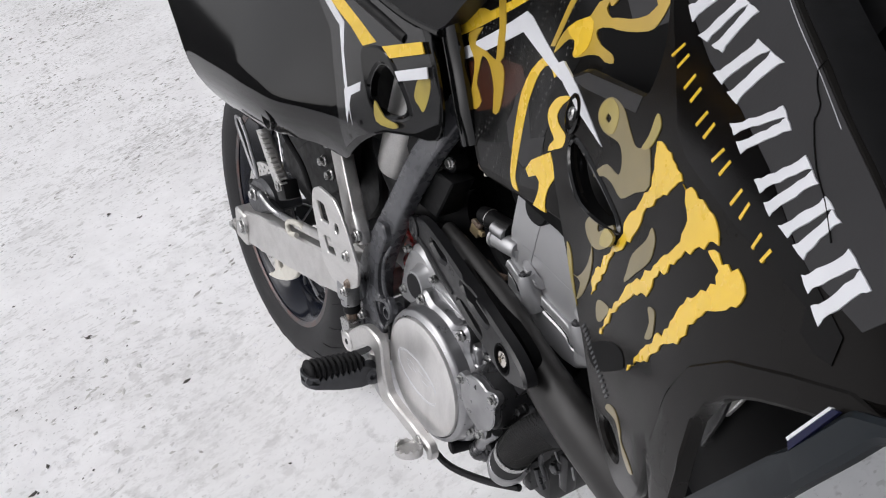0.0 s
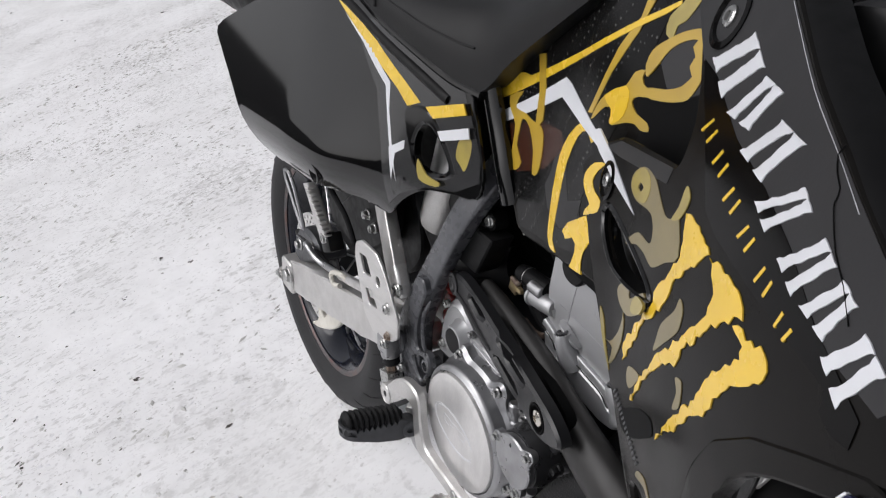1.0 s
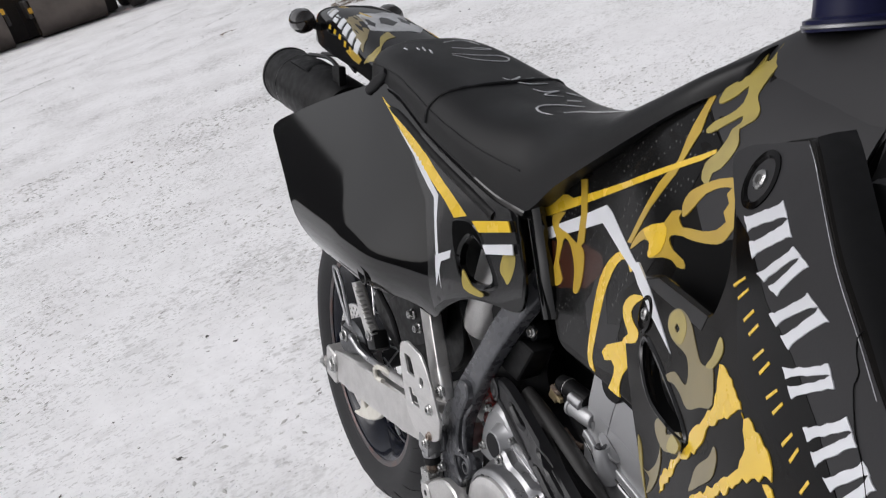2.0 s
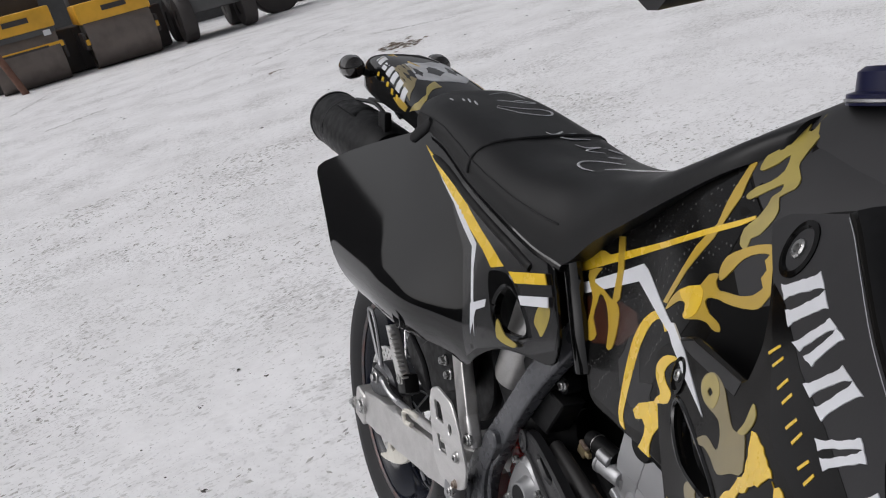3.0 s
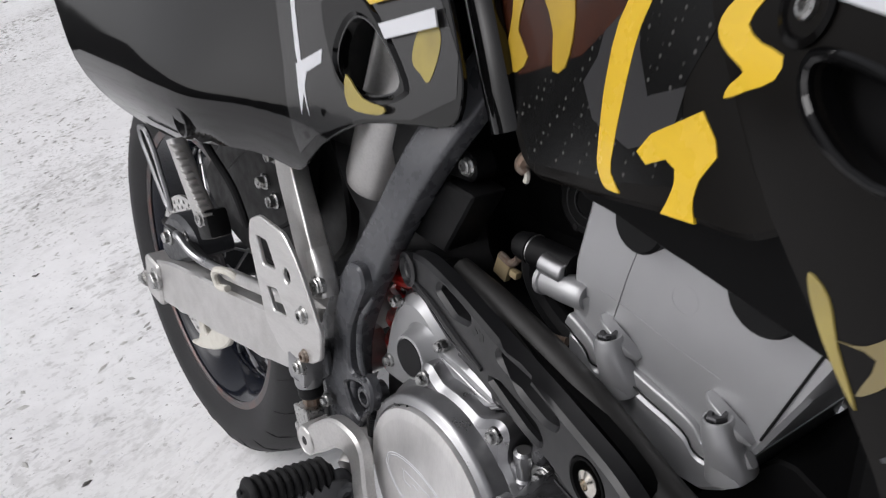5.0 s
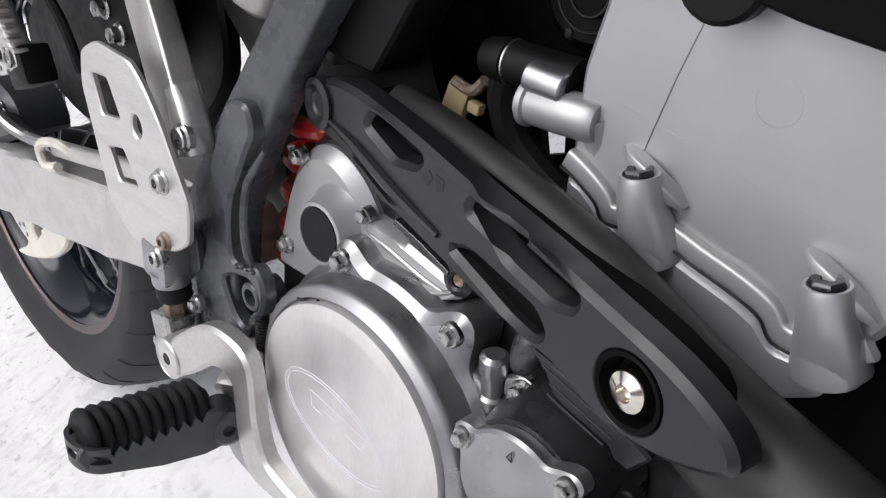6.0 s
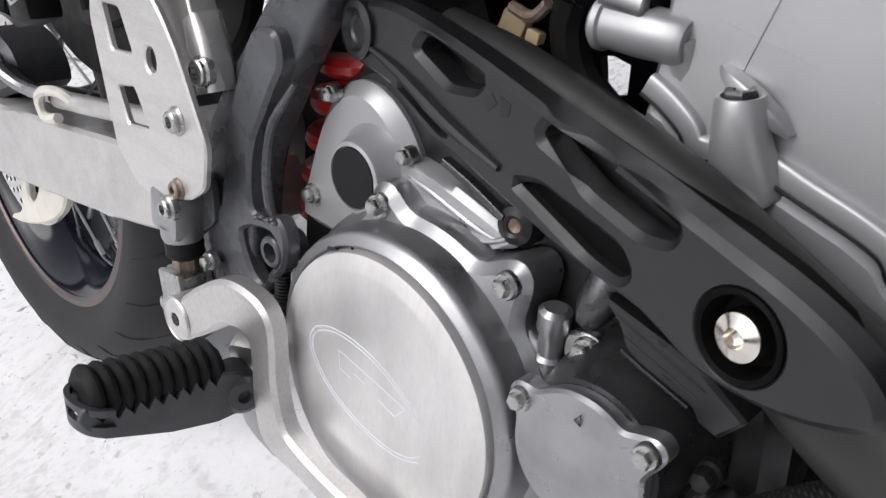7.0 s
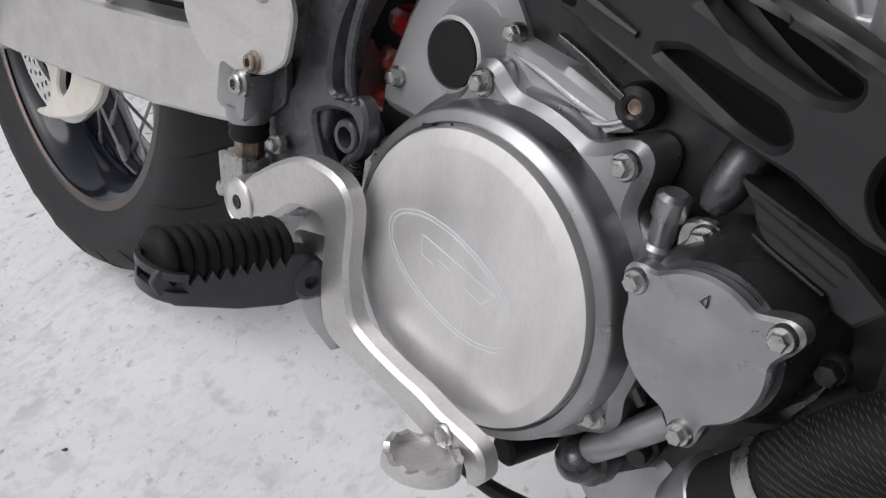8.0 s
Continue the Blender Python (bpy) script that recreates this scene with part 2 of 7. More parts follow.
def perforated(name, base, dot, size):
    """A dark film printed with rows of fine dots."""
    m = material(name, base, 0.18, spec=0.13, spot=0.3, spot_size=14)
    n, l = m.node_tree.nodes, m.node_tree.links
    b = n["Principled BSDF"]
    co = n.new("ShaderNodeTexCoord")
    v = n.new("ShaderNodeTexVoronoi")
    v.inputs["Scale"].default_value = size
    v.inputs["Randomness"].default_value = 0.12
    l.new(co.outputs["Object"], v.inputs["Vector"])
    r = n.new("ShaderNodeMapRange")
    r.inputs["From Min"].default_value, r.inputs["From Max"].default_value = 0.13, 0.20
    r.inputs["To Min"].default_value, r.inputs["To Max"].default_value = 1.0, 0.0
    l.new(v.outputs["Distance"], r.inputs["Value"])
    x = n.new("ShaderNodeMixRGB")
    x.inputs[1].default_value, x.inputs[2].default_value = (*base, 1), (*dot, 1)
    l.new(r.outputs[0], x.inputs[0])
    l.new(x.outputs[0], b.inputs["Base Color"])
    return m


PERF = perforated("dotted_black_film", (0.006, 0.006, 0.006), (0.075, 0.073, 0.070), 165)
RUSSET = material("russet_film", (0.038, 0.010, 0.004), 0.25, coat=0.2, spec=0.4, spot=0.6, spot_size=25, second=(0.010, 0.008, 0.007))

# ---- mesh tools ----
def finish(bm, sharp=0.6):
    bmesh.ops.recalc_face_normals(bm, faces=bm.faces)
    for e in bm.edges:
        if len(e.link_faces) == 2 and e.calc_face_angle(0) > sharp:
            e.smooth = False
    for f in bm.faces:
        f.smooth = True


def part(name, bm, mat, parent=None, label="", sharp=0.6):
    """Links a bmesh as one mesh object under a thing or a part."""
    finish(bm, sharp)
    me = bpy.data.meshes.new(name)
    bm.to_mesh(me)
    bm.free()
    me.materials.append(mat)
    ob = new(name, me)
    if parent is not None:
        ob.parent = parent
    if label:
        tagged(ob, label)
    return ob


def curve_through(pts, n=5, closed=True):
    """A Catmull-Rom curve through the points."""
    P = [Vector(p) for p in pts]
    k = len(P)
    out = []
    for i in range(k if closed else k - 1):
        a, b, c, d = (P[(i + j) % k] if closed else P[min(max(i + j, 0), k - 1)] for j in (-1, 0, 1, 2))
        for s in range(n):
            t = s / n
            out.append(0.5 * (2 * b + (c - a) * t + (2 * a - 5 * b + 4 * c - d) * t * t + (3 * b - a - 3 * c + d) * t ** 3))
    if not closed:
        out.append(P[-1])
    return out


def rounded(pts, r=0.004, n=3):
    """A polygon with its corners rounded."""
    P = [Vector(p) for p in pts]
    out = []
    for i, b in enumerate(P):
        a, c = P[i - 1], P[(i + 1) % len(P)]
        u, v = a - b, c - b
        d = min(r, u.length * 0.45, v.length * 0.45)
        p, q = b + u.normalized() * d, b + v.normalized() * d
        for s in range(n + 1):
            t = s / n
            out.append((1 - t) ** 2 * p + 2 * t * (1 - t) * b + t * t * q)
    return out


def inside(P, pts):
    x, y = P[:, 0], P[:, 1]
    res = np.zeros(len(P), bool)
    for i in range(len(pts)):
        (x0, y0), (x1, y1) = pts[i - 1], pts[i]
        c = (y0 > y) != (y1 > y)
        with np.errstate(divide="ignore", invalid="ignore"):
            res ^= c & (x < (x1 - x0) * (y - y0) / (y1 - y0) + x0)
    return res


def sheet(bm, outer, place, thick, holes=(), step=0.02, bevel=0.0, lift=0.0):
    """A plate of the given outline (u, v) laid on the surface place(u, v), which gives a point and its outward normal."""
    from_2d = bpy_delaunay
    outer = [tuple(p) for p in outer]
    holes = [[tuple(p) for p in h] for h in holes]
    loops = [outer] + holes
    pts, edges, rim = [], [], []
    for lp in loops:
        s = len(pts)
        pts += lp
        rim.append(range(s, s + len(lp)))
        edges += [(s + i, s + (i + 1) % len(lp)) for i in range(len(lp))]
    nb = len(pts)
    if bevel > 0:
        for lp in loops:
            area = sum(lp[i - 1][0] * lp[i][1] - lp[i][0] * lp[i - 1][1] for i in range(len(lp)))
            sg = (1 if area > 0 else -1) * (1 if lp is outer else -1)
            for i in range(len(lp)):
                a, c = Vector(lp[i - 1]), Vector(lp[(i + 1) % len(lp)])
                d = (c - a).normalized()
                pts.append((lp[i][0] - d.y * bevel * sg, lp[i][1] + d.x * bevel * sg))
            s = len(pts) - len(lp)
            edges += [(s + i, s + (i + 1) % len(lp)) for i in range(len(lp))]
    A = np.array(outer)
    lo, hi = A.min(0), A.max(0)
    g = np.array([(u, v) for u in np.arange(lo[0] + step / 2, hi[0], step) for v in np.arange(lo[1] + step / 2, hi[1], step)]).reshape(-1, 2)
    if len(g):
        ok = inside(g, outer)
        for h in holes:
            ok &= ~inside(g, h)
        far = np.min(np.hypot(g[:, None, 0] - np.array(pts)[None, :, 0], g[:, None, 1] - np.array(pts)[None, :, 1]), 1) > step * 0.45
        pts += [tuple(p) for p in g[ok & far]]
    vs, es, fs, ov, oe, of = from_2d([Vector(p) for p in pts], edges, [], 0, 1e-7)
    V = np.array([(v.x, v.y) for v in vs])
    T = np.array([f for f in fs if len(f) == 3])
    C = V[T].mean(1)
    ok = inside(C, outer)
    for h in holes:
        ok &= ~inside(C, h)
    T = T[ok]
    border = set()
    for i, src in enumerate(ov):
        if any(s < nb for s in src):
            border.add(i)
    top, bot = [], []
    for i, (u, v) in enumerate(V):
        p, n = place(u, v)
        drop = bevel if (bevel > 0 and i in border) else 0.0
        top.append(bm.verts.new(p + n * (lift - drop)))
        bot.append(bm.verts.new(p + n * (lift - max(thick, drop + 1e-4))))
    count = {}
    for a, b, c in T:
        try:
            bm.faces.new((top[a], top[b], top[c]))
            bm.faces.new((bot[c], bot[b], bot[a]))
        except ValueError:
            continue
        for e in ((a, b), (b, c), (c, a)):
            count[tuple(sorted(e))] = count.get(tuple(sorted(e)), 0) + 1
    for (a, b), k in count.items():
        if k == 1:
            bm.faces.new((top[a], top[b], bot[b], bot[a]))
    loose = [v for v in bm.verts if not v.link_faces]
    bmesh.ops.delete(bm, geom=loose, context="VERTS")
    return bm


def flat(y, tilt_x=0.0, tilt_z=0.0, x0=0.0, z0=0.0):
    """The side plane at y, facing out to the right of the machine."""
    nrm = Vector((tilt_x, -1, tilt_z)).normalized()

    def place(u, v):
        return Vector((u, y + (u - x0) * tilt_x + (v - z0) * tilt_z, v)), nrm
    return place


def draped(fn):
    """The surface y = fn(x, z), facing out to the right."""
    def place(u, v):
        e = 0.002
        gx, gz = (fn(u + e, v) - fn(u - e, v)) / (2 * e), (fn(u, v + e) - fn(u, v - e)) / (2 * e)
        return Vector((u, fn(u, v), v)), Vector((gx, -1, gz)).normalized()
    return place


def lathe(bm, origin, axis, profile, seg=32, turn=0.0):
    """Revolves (radius, height) pairs round an axis."""
    q = Vector((0, 0, 1)).rotation_difference(Vector(axis).normalized()).to_matrix()
    rings = []
    for r, h in profile:
        if r < 1e-6:
            rings.append([bm.verts.new(Vector(origin) + q @ Vector((0, 0, h)))])
        else:
            rings.append([bm.verts.new(Vector(origin) + q @ Vector((r * math.cos(turn + 2 * math.pi * i / seg), r * math.sin(turn + 2 * math.pi * i / seg), h))) for i in range(seg)])
    for a, b in zip(rings, rings[1:]):
        for i in range(seg):
            j = (i + 1) % seg
            f = [a[i % len(a)], a[j % len(a)], b[j % len(b)], b[i % len(b)]]
            f = [v for k, v in enumerate(f) if v not in f[:k]]
            if len(f) > 2:
                bm.faces.new(f)
    return bm


def tube(bm, pts, r, seg=10, smooth_n=6, flatten=1.0, side=None, caps=True):
    """A round or oval pipe through the points; r may be one radius or one for each point."""
    radii = [r] * len(pts) if not isinstance(r, (list, tuple)) else list(r)
    P4 = [Vector((*p, q)) for p, q in zip(pts, radii)]
    P = curve_through(P4, smooth_n, False) if smooth_n > 1 and len(pts) > 2 else P4
    C = [Vector(p[:3]) for p in P]
    rings, ref = [], Vector(side) if side else None
    for i, c in enumerate(C):
        d = (C[min(i + 1, len(C) - 1)] - C[max(i - 1, 0)]).normalized()
        if ref is None:
            ref = d.orthogonal()
        u = (ref - d * ref.dot(d)).normalized()
        if not side:
            ref = u
        w = d.cross(u)
        rings.append([bm.verts.new(c + u * math.cos(2 * math.pi * k / seg) * P[i][3] * flatten + w * math.sin(2 * math.pi * k / seg) * P[i][3]) for k in range(seg)])
    for a, b in zip(rings, rings[1:]):
        for k in range(seg):
            bm.faces.new((a[k], a[(k + 1) % seg], b[(k + 1) % seg], b[k]))
    if caps:
        bm.faces.new(rings[0][::-1])
        bm.faces.new(rings[-1])
    return bm


def beam(bm, pts, depth, corner=0.3, smooth_n=5, side=(0, 1, 0)):
    """A rounded-box bar along (x, y, z, half_width) points; depth is its half size along side."""
    P = curve_through([Vector(p) for p in pts], smooth_n, False)
    depths = depth if isinstance(depth, (list, tuple)) else [depth, depth]
    rings = []
    s = Vector(side).normalized()
    for i, p in enumerate(P):
        a, b = P[max(i - 1, 0)], P[min(i + 1, len(P) - 1)]
        d = Vector(b[:3]) - Vector(a[:3])
        d.normalize()
        w = d.cross(s).normalized()
        dd = depths[0] + (depths[-1] - depths[0]) * i / (len(P) - 1)
        ring = []
        for cx, cy in ((1, 1), (-1, 1), (-1, -1), (1, -1)):
            r = corner * min(p[3], dd)
            for k in range(4):
                an = {(1, 1): 0, (-1, 1): 90, (-1, -1): 180, (1, -1): 270}[(cx, cy)] + 30 * k
                ring.append(bm.verts.new(Vector(p[:3]) + w * (cx * (p[3] - r) + r * math.cos(radians(an))) + s * (cy * (dd - r) + r * math.sin(radians(an)))))
        rings.append(ring)
    n = len(rings[0])
    for a, b in zip(rings, rings[1:]):
        for k in range(n):
            bm.faces.new((a[k], a[(k + 1) % n], b[(k + 1) % n], b[k]))
    bm.faces.new(rings[0][::-1])
    bm.faces.new(rings[-1])
    return bm


def block(bm, centre, size, bevel=0.004, turn=None):
    """A box with rounded edges."""
    r = bmesh.ops.create_cube(bm, size=1.0)
    vs = r["verts"]
    for v in vs:
        v.co = Vector((v.co.x * size[0], v.co.y * size[1], v.co.z * size[2]))
    es = list({e for v in vs for e in v.link_edges})
    if bevel > 0:
        r = bmesh.ops.bevel(bm, geom=es, offset=bevel, segments=2, affect="EDGES", profile=0.6)
        vs = list({v for f in r["faces"] for v in f.verts} | {v for v in vs if v.is_valid})
    m = turn if turn is not None else Matrix.Identity(3)
    for v in vs:
        v.co = Vector(centre) + m @ v.co
    return bm


def bolt(name, parent, at, r=0.006, h=0.006, mat=None, axis=(0, -1, 0), flange=1.45, socket=False, turn=0.3, label=""):
    """A flanged hex bolt, or a socket screw, its head standing out along axis."""
    bm = bmesh.new()
    if flange:
        lathe(bm, at, axis, [(0, -0.004), (r * flange, -0.004), (r * flange, 0.0), (r * flange * 0.86, 0.0014), (0, 0.0014)], 20)
    if socket:
        lathe(bm, at, axis, [(r, 0), (r, h * 0.8), (r * 0.85, h), (r * 0.5, h), (r * 0.48, h * 0.35), (0, h * 0.35)], 18, turn)
    else:
        lathe(bm, at, axis, [(r, 0.0), (r, h * 0.80), (r * 0.86, h * 0.95), (r * 0.5, h), (0, h * 1.02)], 6, turn)
    return part(name, bm, mat or STEEL, parent, label, sharp=0.5)


from mathutils.geometry import delaunay_2d_cdt as bpy_delaunay


def soft_step(a, b, x):
    t = min(max((x - a) / (b - a), 0.0), 1.0)
    return t * t * (3 - 2 * t)


# ---- ground ----
def ground_height(x, y):
    r = math.hypot(x - 0.2, y)
    h = 0.010 * noise.noise(Vector((x * 2.3, y * 2.3, 0.3))) + 0.006 * noise.noise(Vector((x * 7.0, y * 7.0, 4.1))) + 0.004 * noise.noise(Vector((x * 19, y * 19, 2.2)))
    far = 0.03 * noise.noise(Vector((x * 0.25, y * 0.25, 9.0))) * min(r / 8, 1)
    h *= 1.0 / (1.0 + 0.15 * r)
    mound = 0.016 * math.exp(-(((x - 0.04) / 0.22) ** 2 + ((y - 0.02) / 0.13) ** 2))
    return (h + far) * min(1.0, 0.35 + r * 0.8) - 0.004 + mound


def build_ground():
    bm = bmesh.new()
    seg = 220
    radii = [0.02]
    while radii[-1] < 2500:
        radii.append(radii[-1] + max(0.022, radii[-1] * 0.028 if radii[-1] < 30 else radii[-1] * 0.12))
    rings = []
    for r in radii:
        ring = []
        for i in range(seg):
            a = 2 * math.pi * i / seg
            x, y = r * math.cos(a) - 0.2, r * math.sin(a)
            ring.append(bm.verts.new((x, y, ground_height(x, y) if r < 60 else 0.0)))
        rings.append(ring)
    c = bm.verts.new((-0.2, 0, ground_height(-0.2, 0)))
    for i in range(seg):
        bm.faces.new((c, rings[0][i], rings[0][(i + 1) % seg]))
    for a, b in zip(rings, rings[1:]):
        for i in range(seg):
            bm.faces.new((a[i], b[i], b[(i + 1) % seg], a[(i + 1) % seg]))
    return part("ground", bm, SNOWG, None, sharp=3.0)


tagged(build_ground(), "packed dirty white snow trodden over a yard", "ground", kind="structure")

# ---- the motorcycle: x ahead, y to its left, z up in its own space; it leans on its stand ----
LEAN = -16.054
bike = new("motorcycle")
bike.matrix_world = pose(0, 0, 0.0079, LEAN, 0, 0)
tagged(bike, "black supermoto motorcycle with yellow and white stickers, parked leaning on snow", "motorcycle")


def side_y(x, z):
    slope = 0.34 - 0.20 * soft_step(0.35, 0.55, x)
    return -0.145 + 0.045 * soft_step(0.25, 0.72, x) + slope * (z - 0.72) + 7.5 * max(0.0, 0.64 - z) ** 2 * (1 - 0.75 * soft_step(0.42, 0.56, x))


def tank_y(x, z):
    return -0.085 - 0.055 * soft_step(0.70, 0.95, x) + 0.17 * (z - 0.64) + 1.2 * max(0.0, z - 0.80) ** 2 + 6.0 * max(0.0, z - 0.87) ** 2


def shroud_y(x, z):
    xs, ys = (0.78, 0.94, 1.05, 1.15, 1.28, 1.40), (-0.095, -0.152, -0.203, -0.253, -0.315, -0.36)
    return float(np.interp(x, xs, ys)) + 0.2 * (z - 0.73) + 1.0 * (z - 0.73) ** 2


def tank_skin(x, th):
    xs = (0.78, 0.86, 0.95, 1.05, 1.2)
    w = float(np.interp(x, xs, (0.062, 0.072, 0.080, 0.088, 0.100)))
    zt = float(np.interp(x, xs, (0.868, 0.918, 0.958, 0.972, 0.955)))
    zb = float(np.interp(x, xs, (0.76, 0.80, 0.83, 0.83, 0.83)))
    return Vector((x, -w * math.cos(th), zb + (zt - zb) * math.sin(th)))


def decal(name, parent, pts, place, mat, label="", lift=0.0012, smooth_n=0, step=0.02, holes=()):
    bm = bmesh.new()
    out = curve_through([Vector(p) for p in pts], smooth_n) if smooth_n else [Vector(p) for p in pts]
    fine = []
    for i, a in enumerate(out):
        b = out[(i + 1) % len(out)]
        k = max(1, math.ceil((b - a).length / max(0.010, step * 0.5)))
        fine += [a.lerp(b, j / k) for j in range(k)]
    out = fine
    sheet(bm, out, place, 0.0016, step=min(step, 0.02) if step <= 0.02 else step, lift=lift if lift > 0.003 else lift * 0.45, holes=holes)
    return part(name, bm, mat, parent, label)


SIDE, TANK, SHROUD = draped(side_y), draped(tank_y), draped(shroud_y)

# -- rear wheel --
wheel_bm = bmesh.new()
AX = Vector((0.040, 0.008, 0.2955))
tyre_profile = [(0.199, -0.056), (0.207, -0.064), (0.228, -0.074), (0.247, -0.0755), (0.262, -0.068), (0.2725, -0.052), (0.2795, -0.030), (0.2835, -0.010)]
tyre_profile += [(r, -h) for r, h in reversed(tyre_profile)]
lathe(wheel_bm, AX, (0, 1, 0), tyre_profile + [(0.190, 0.05), (0.190, -0.05), tyre_profile[0]], 96)
rear_wheel = part("rear_wheel", wheel_bm, RUBBER, bike, "worn black road tyre on a black spoked rim")
bm = bmesh.new()
prof = [(0.2055, -0.0610), (0.2075, -0.0585), (0.2040, -0.0560), (0.188, -0.050), (0.182, -0.036), (0.173, -0.022), (0.169, 0.0)]
prof = prof + [(r, -h) for r, h in reversed(prof[:-1])]
inner = [(0.198, 0.0605), (0.185, 0.053), (0.176, 0.038), (0.166, 0.022), (0.162, 0.0)]
inner = inner + [(r, -h) for r, h in reversed(inner[:-1])]
lathe(bm, AX, (0, 1, 0), prof + inner + [prof[0]], 96)
rim = part("rim", bm, RIMM, rear_wheel, "glossy black rim with scuffed edge")
bm = bmesh.new()
lathe(bm, AX, (0, 1, 0), [(0.2085, -0.0590), (0.2075, -0.0625), (0.1985, -0.0632), (0.1950, -0.0610), (0.1960, -0.0590), (0.2085, -0.0590)], 96)
part("rim_lip", bm, LIP, rear_wheel, "scuffed bare metal rim edge")
bm = bmesh.new()
lathe(bm, AX, (0, 1, 0), [(0.0, -0.062), (0.020, -0.062), (0.024, -0.058), (0.046, -0.050), (0.048, -0.042), (0.030, -0.036), (0.026, 0.0), (0.030, 0.036), (0.048, 0.042), (0.046, 0.05), (0.0, 0.062)], 32)
part("hub", bm, DARKM, rear_wheel)
for i in range(36):
    a = 2 * math.pi * i / 36
    s = 1 if i % 2 else -1
    k = 0.42 if (i // 2) % 2 else -0.42
    p0 = AX + Vector((0.044 * math.cos(a + k * 2), s * 0.044, 0.044 * math.sin(a + k * 2)))
    p1 = AX + Vector((0.165 * math.cos(a), s * 0.012, 0.165 * math.sin(a)))
    bm = bmesh.new()
    tube(bm, [p0, p1], 0.0019, 6, 1)
    tube(bm, [p1 + (p0 - p1).normalized() * 0.018, p1], 0.0034, 6, 1)
    part("spoke", bm, WIRE, rear_wheel)
# tread cuts
for i in range(26):
    a = 2 * math.pi * i / 26
    pts = []
    for k, (r, h) in enumerate(((0.2475, -0.0755), (0.2618, -0.0682), (0.2720, -0.0525), (0.2788, -0.0310), (0.2825, -0.0110))):
        b = a + 0.035 * k
        pts.append(AX + Vector(((r - 0.0010) * math.cos(b), h, (r - 0.0010) * math.sin(b))))
    bm = bmesh.new()
    tube(bm, pts, [0.0006, 0.0013, 0.0015, 0.0013, 0.0006], 5, 3)
    part("tread_groove", bm, RUBBER2, rear_wheel)
# perforated brake disc
bm = bmesh.new()
ring = lambda r, n, o=0.0: [(AX.x + r * math.cos(2 * math.pi * i / n + o), AX.z + r * math.sin(2 * math.pi * i / n + o)) for i in range(n)]
holes = [ring(0.078, 60)]
for k, (rr, off) in enumerate(((0.085, 0.0), (0.094, 0.5), (0.103, 0.0))):
    for i in range(34):
        a = 2 * math.pi * (i + off) / 34
        cx, cz = AX.x + rr * math.cos(a), AX.z + rr * math.sin(a)
        holes.append([(cx + 0.0033 * math.cos(b), cz + 0.0033 * math.sin(b)) for b in (0.2, 1.25, 2.3, 3.35, 4.4, 5.45)])
sheet(bm, ring(0.111, 90), flat(-0.064), 0.0045, holes=holes, step=0.05)
part("brake_disc", bm, PLATE, rear_wheel, "perforated steel brake disc")
for i in range(6):
    a = 2 * math.pi * i / 6
    bm = bmesh.new()
    tube(bm, [AX + Vector((0.04 * math.cos(a), -0.062, 0.04 * math.sin(a))), AX + Vector((0.082 * math.cos(a + 0.25), -0.062, 0.082 * math.sin(a + 0.25)))], 0.007, 8, 1, flatten=0.5, side=(0, 1, 0))
    part("disc_arm", bm, DARKM, rear_wheel)

# -- swingarm --
bm = bmesh.new()
arm = [(-0.004, 0.276), (0.000, 0.312), (0.017, 0.322), (0.090, 0.3425), (0.170, 0.3555), (0.245, 0.3665), (0.319, 0.378), (0.390, 0.390), (0.47, 0.412), (0.535, 0.420), (0.545, 0.385), (0.50, 0.360), (0.434, 0.337), (0.324, 0.3125), (0.193, 0.290), (0.096, 0.275), (0.040, 0.268), (0.008, 0.268)]
sheet(bm, curve_through(arm, 3), flat(-0.117, 0.012), 0.036, step=0.02, bevel=0.003)
swingarm = part("swingarm", bm, ALU, bike, "raw aluminium swingarm")
bm = bmesh.new()
sheet(bm, curve_through([(x, z) for x, z in arm], 3), flat(0.112), 0.036, step=0.05, bevel=0.004)
part("left_arm", bm, ALU, swingarm)
bm = bmesh.new()
block(bm, (0.42, 0, 0.385), (0.06, 0.17, 0.05), 0.01)
part("cross_member", bm, ALU, swingarm)
bm = bmesh.new()
sheet(bm, rounded([(-0.004, 0.268), (0.046, 0.262), (0.054, 0.326), (0.006, 0.330)], 0.008), flat(-0.121, 0.012), 0.044, step=0.03, bevel=0.003)
part("axle_block", bm, ALU, swingarm)
bolt("adjuster_bolt", swingarm, (-0.008, -0.115, 0.286), 0.009, 0.026, STEEL, axis=(-1, -0.1, -0.30))
bolt("axle_nut", swingarm, (0.036, -0.121, 0.300), 0.013, 0.007, STEEL, flange=1.3)
# brake hose clip and rod along the arm
bm = bmesh.new()
tube(bm, [(0.05, -0.098, 0.385), (0.12, -0.100, 0.388), (0.20, -0.104, 0.379), (0.26, -0.106, 0.386)], 0.006, 10)
part("brake_hose", bm, RUBBER2, swingarm)
bm = bmesh.new()
tube(bm, [(0.27, -0.108, 0.389), (0.34, -0.110, 0.402), (0.45, -0.110, 0.422)], 0.0075, 12)
part("hose_sleeve", bm, ALU, swingarm, "clear grey hose sleeve")
bm = bmesh.new()
tube(bm, [(0.290, -0.119, 0.381), (0.268, -0.120, 0.376), (0.262, -0.121, 0.389), (0.274, -0.121, 0.399), (0.296, -0.117, 0.402), (0.308, -0.112, 0.396)], 0.0042, 8)
part("hose_clip", bm, CREAM, swingarm, "cream plastic hose clip")

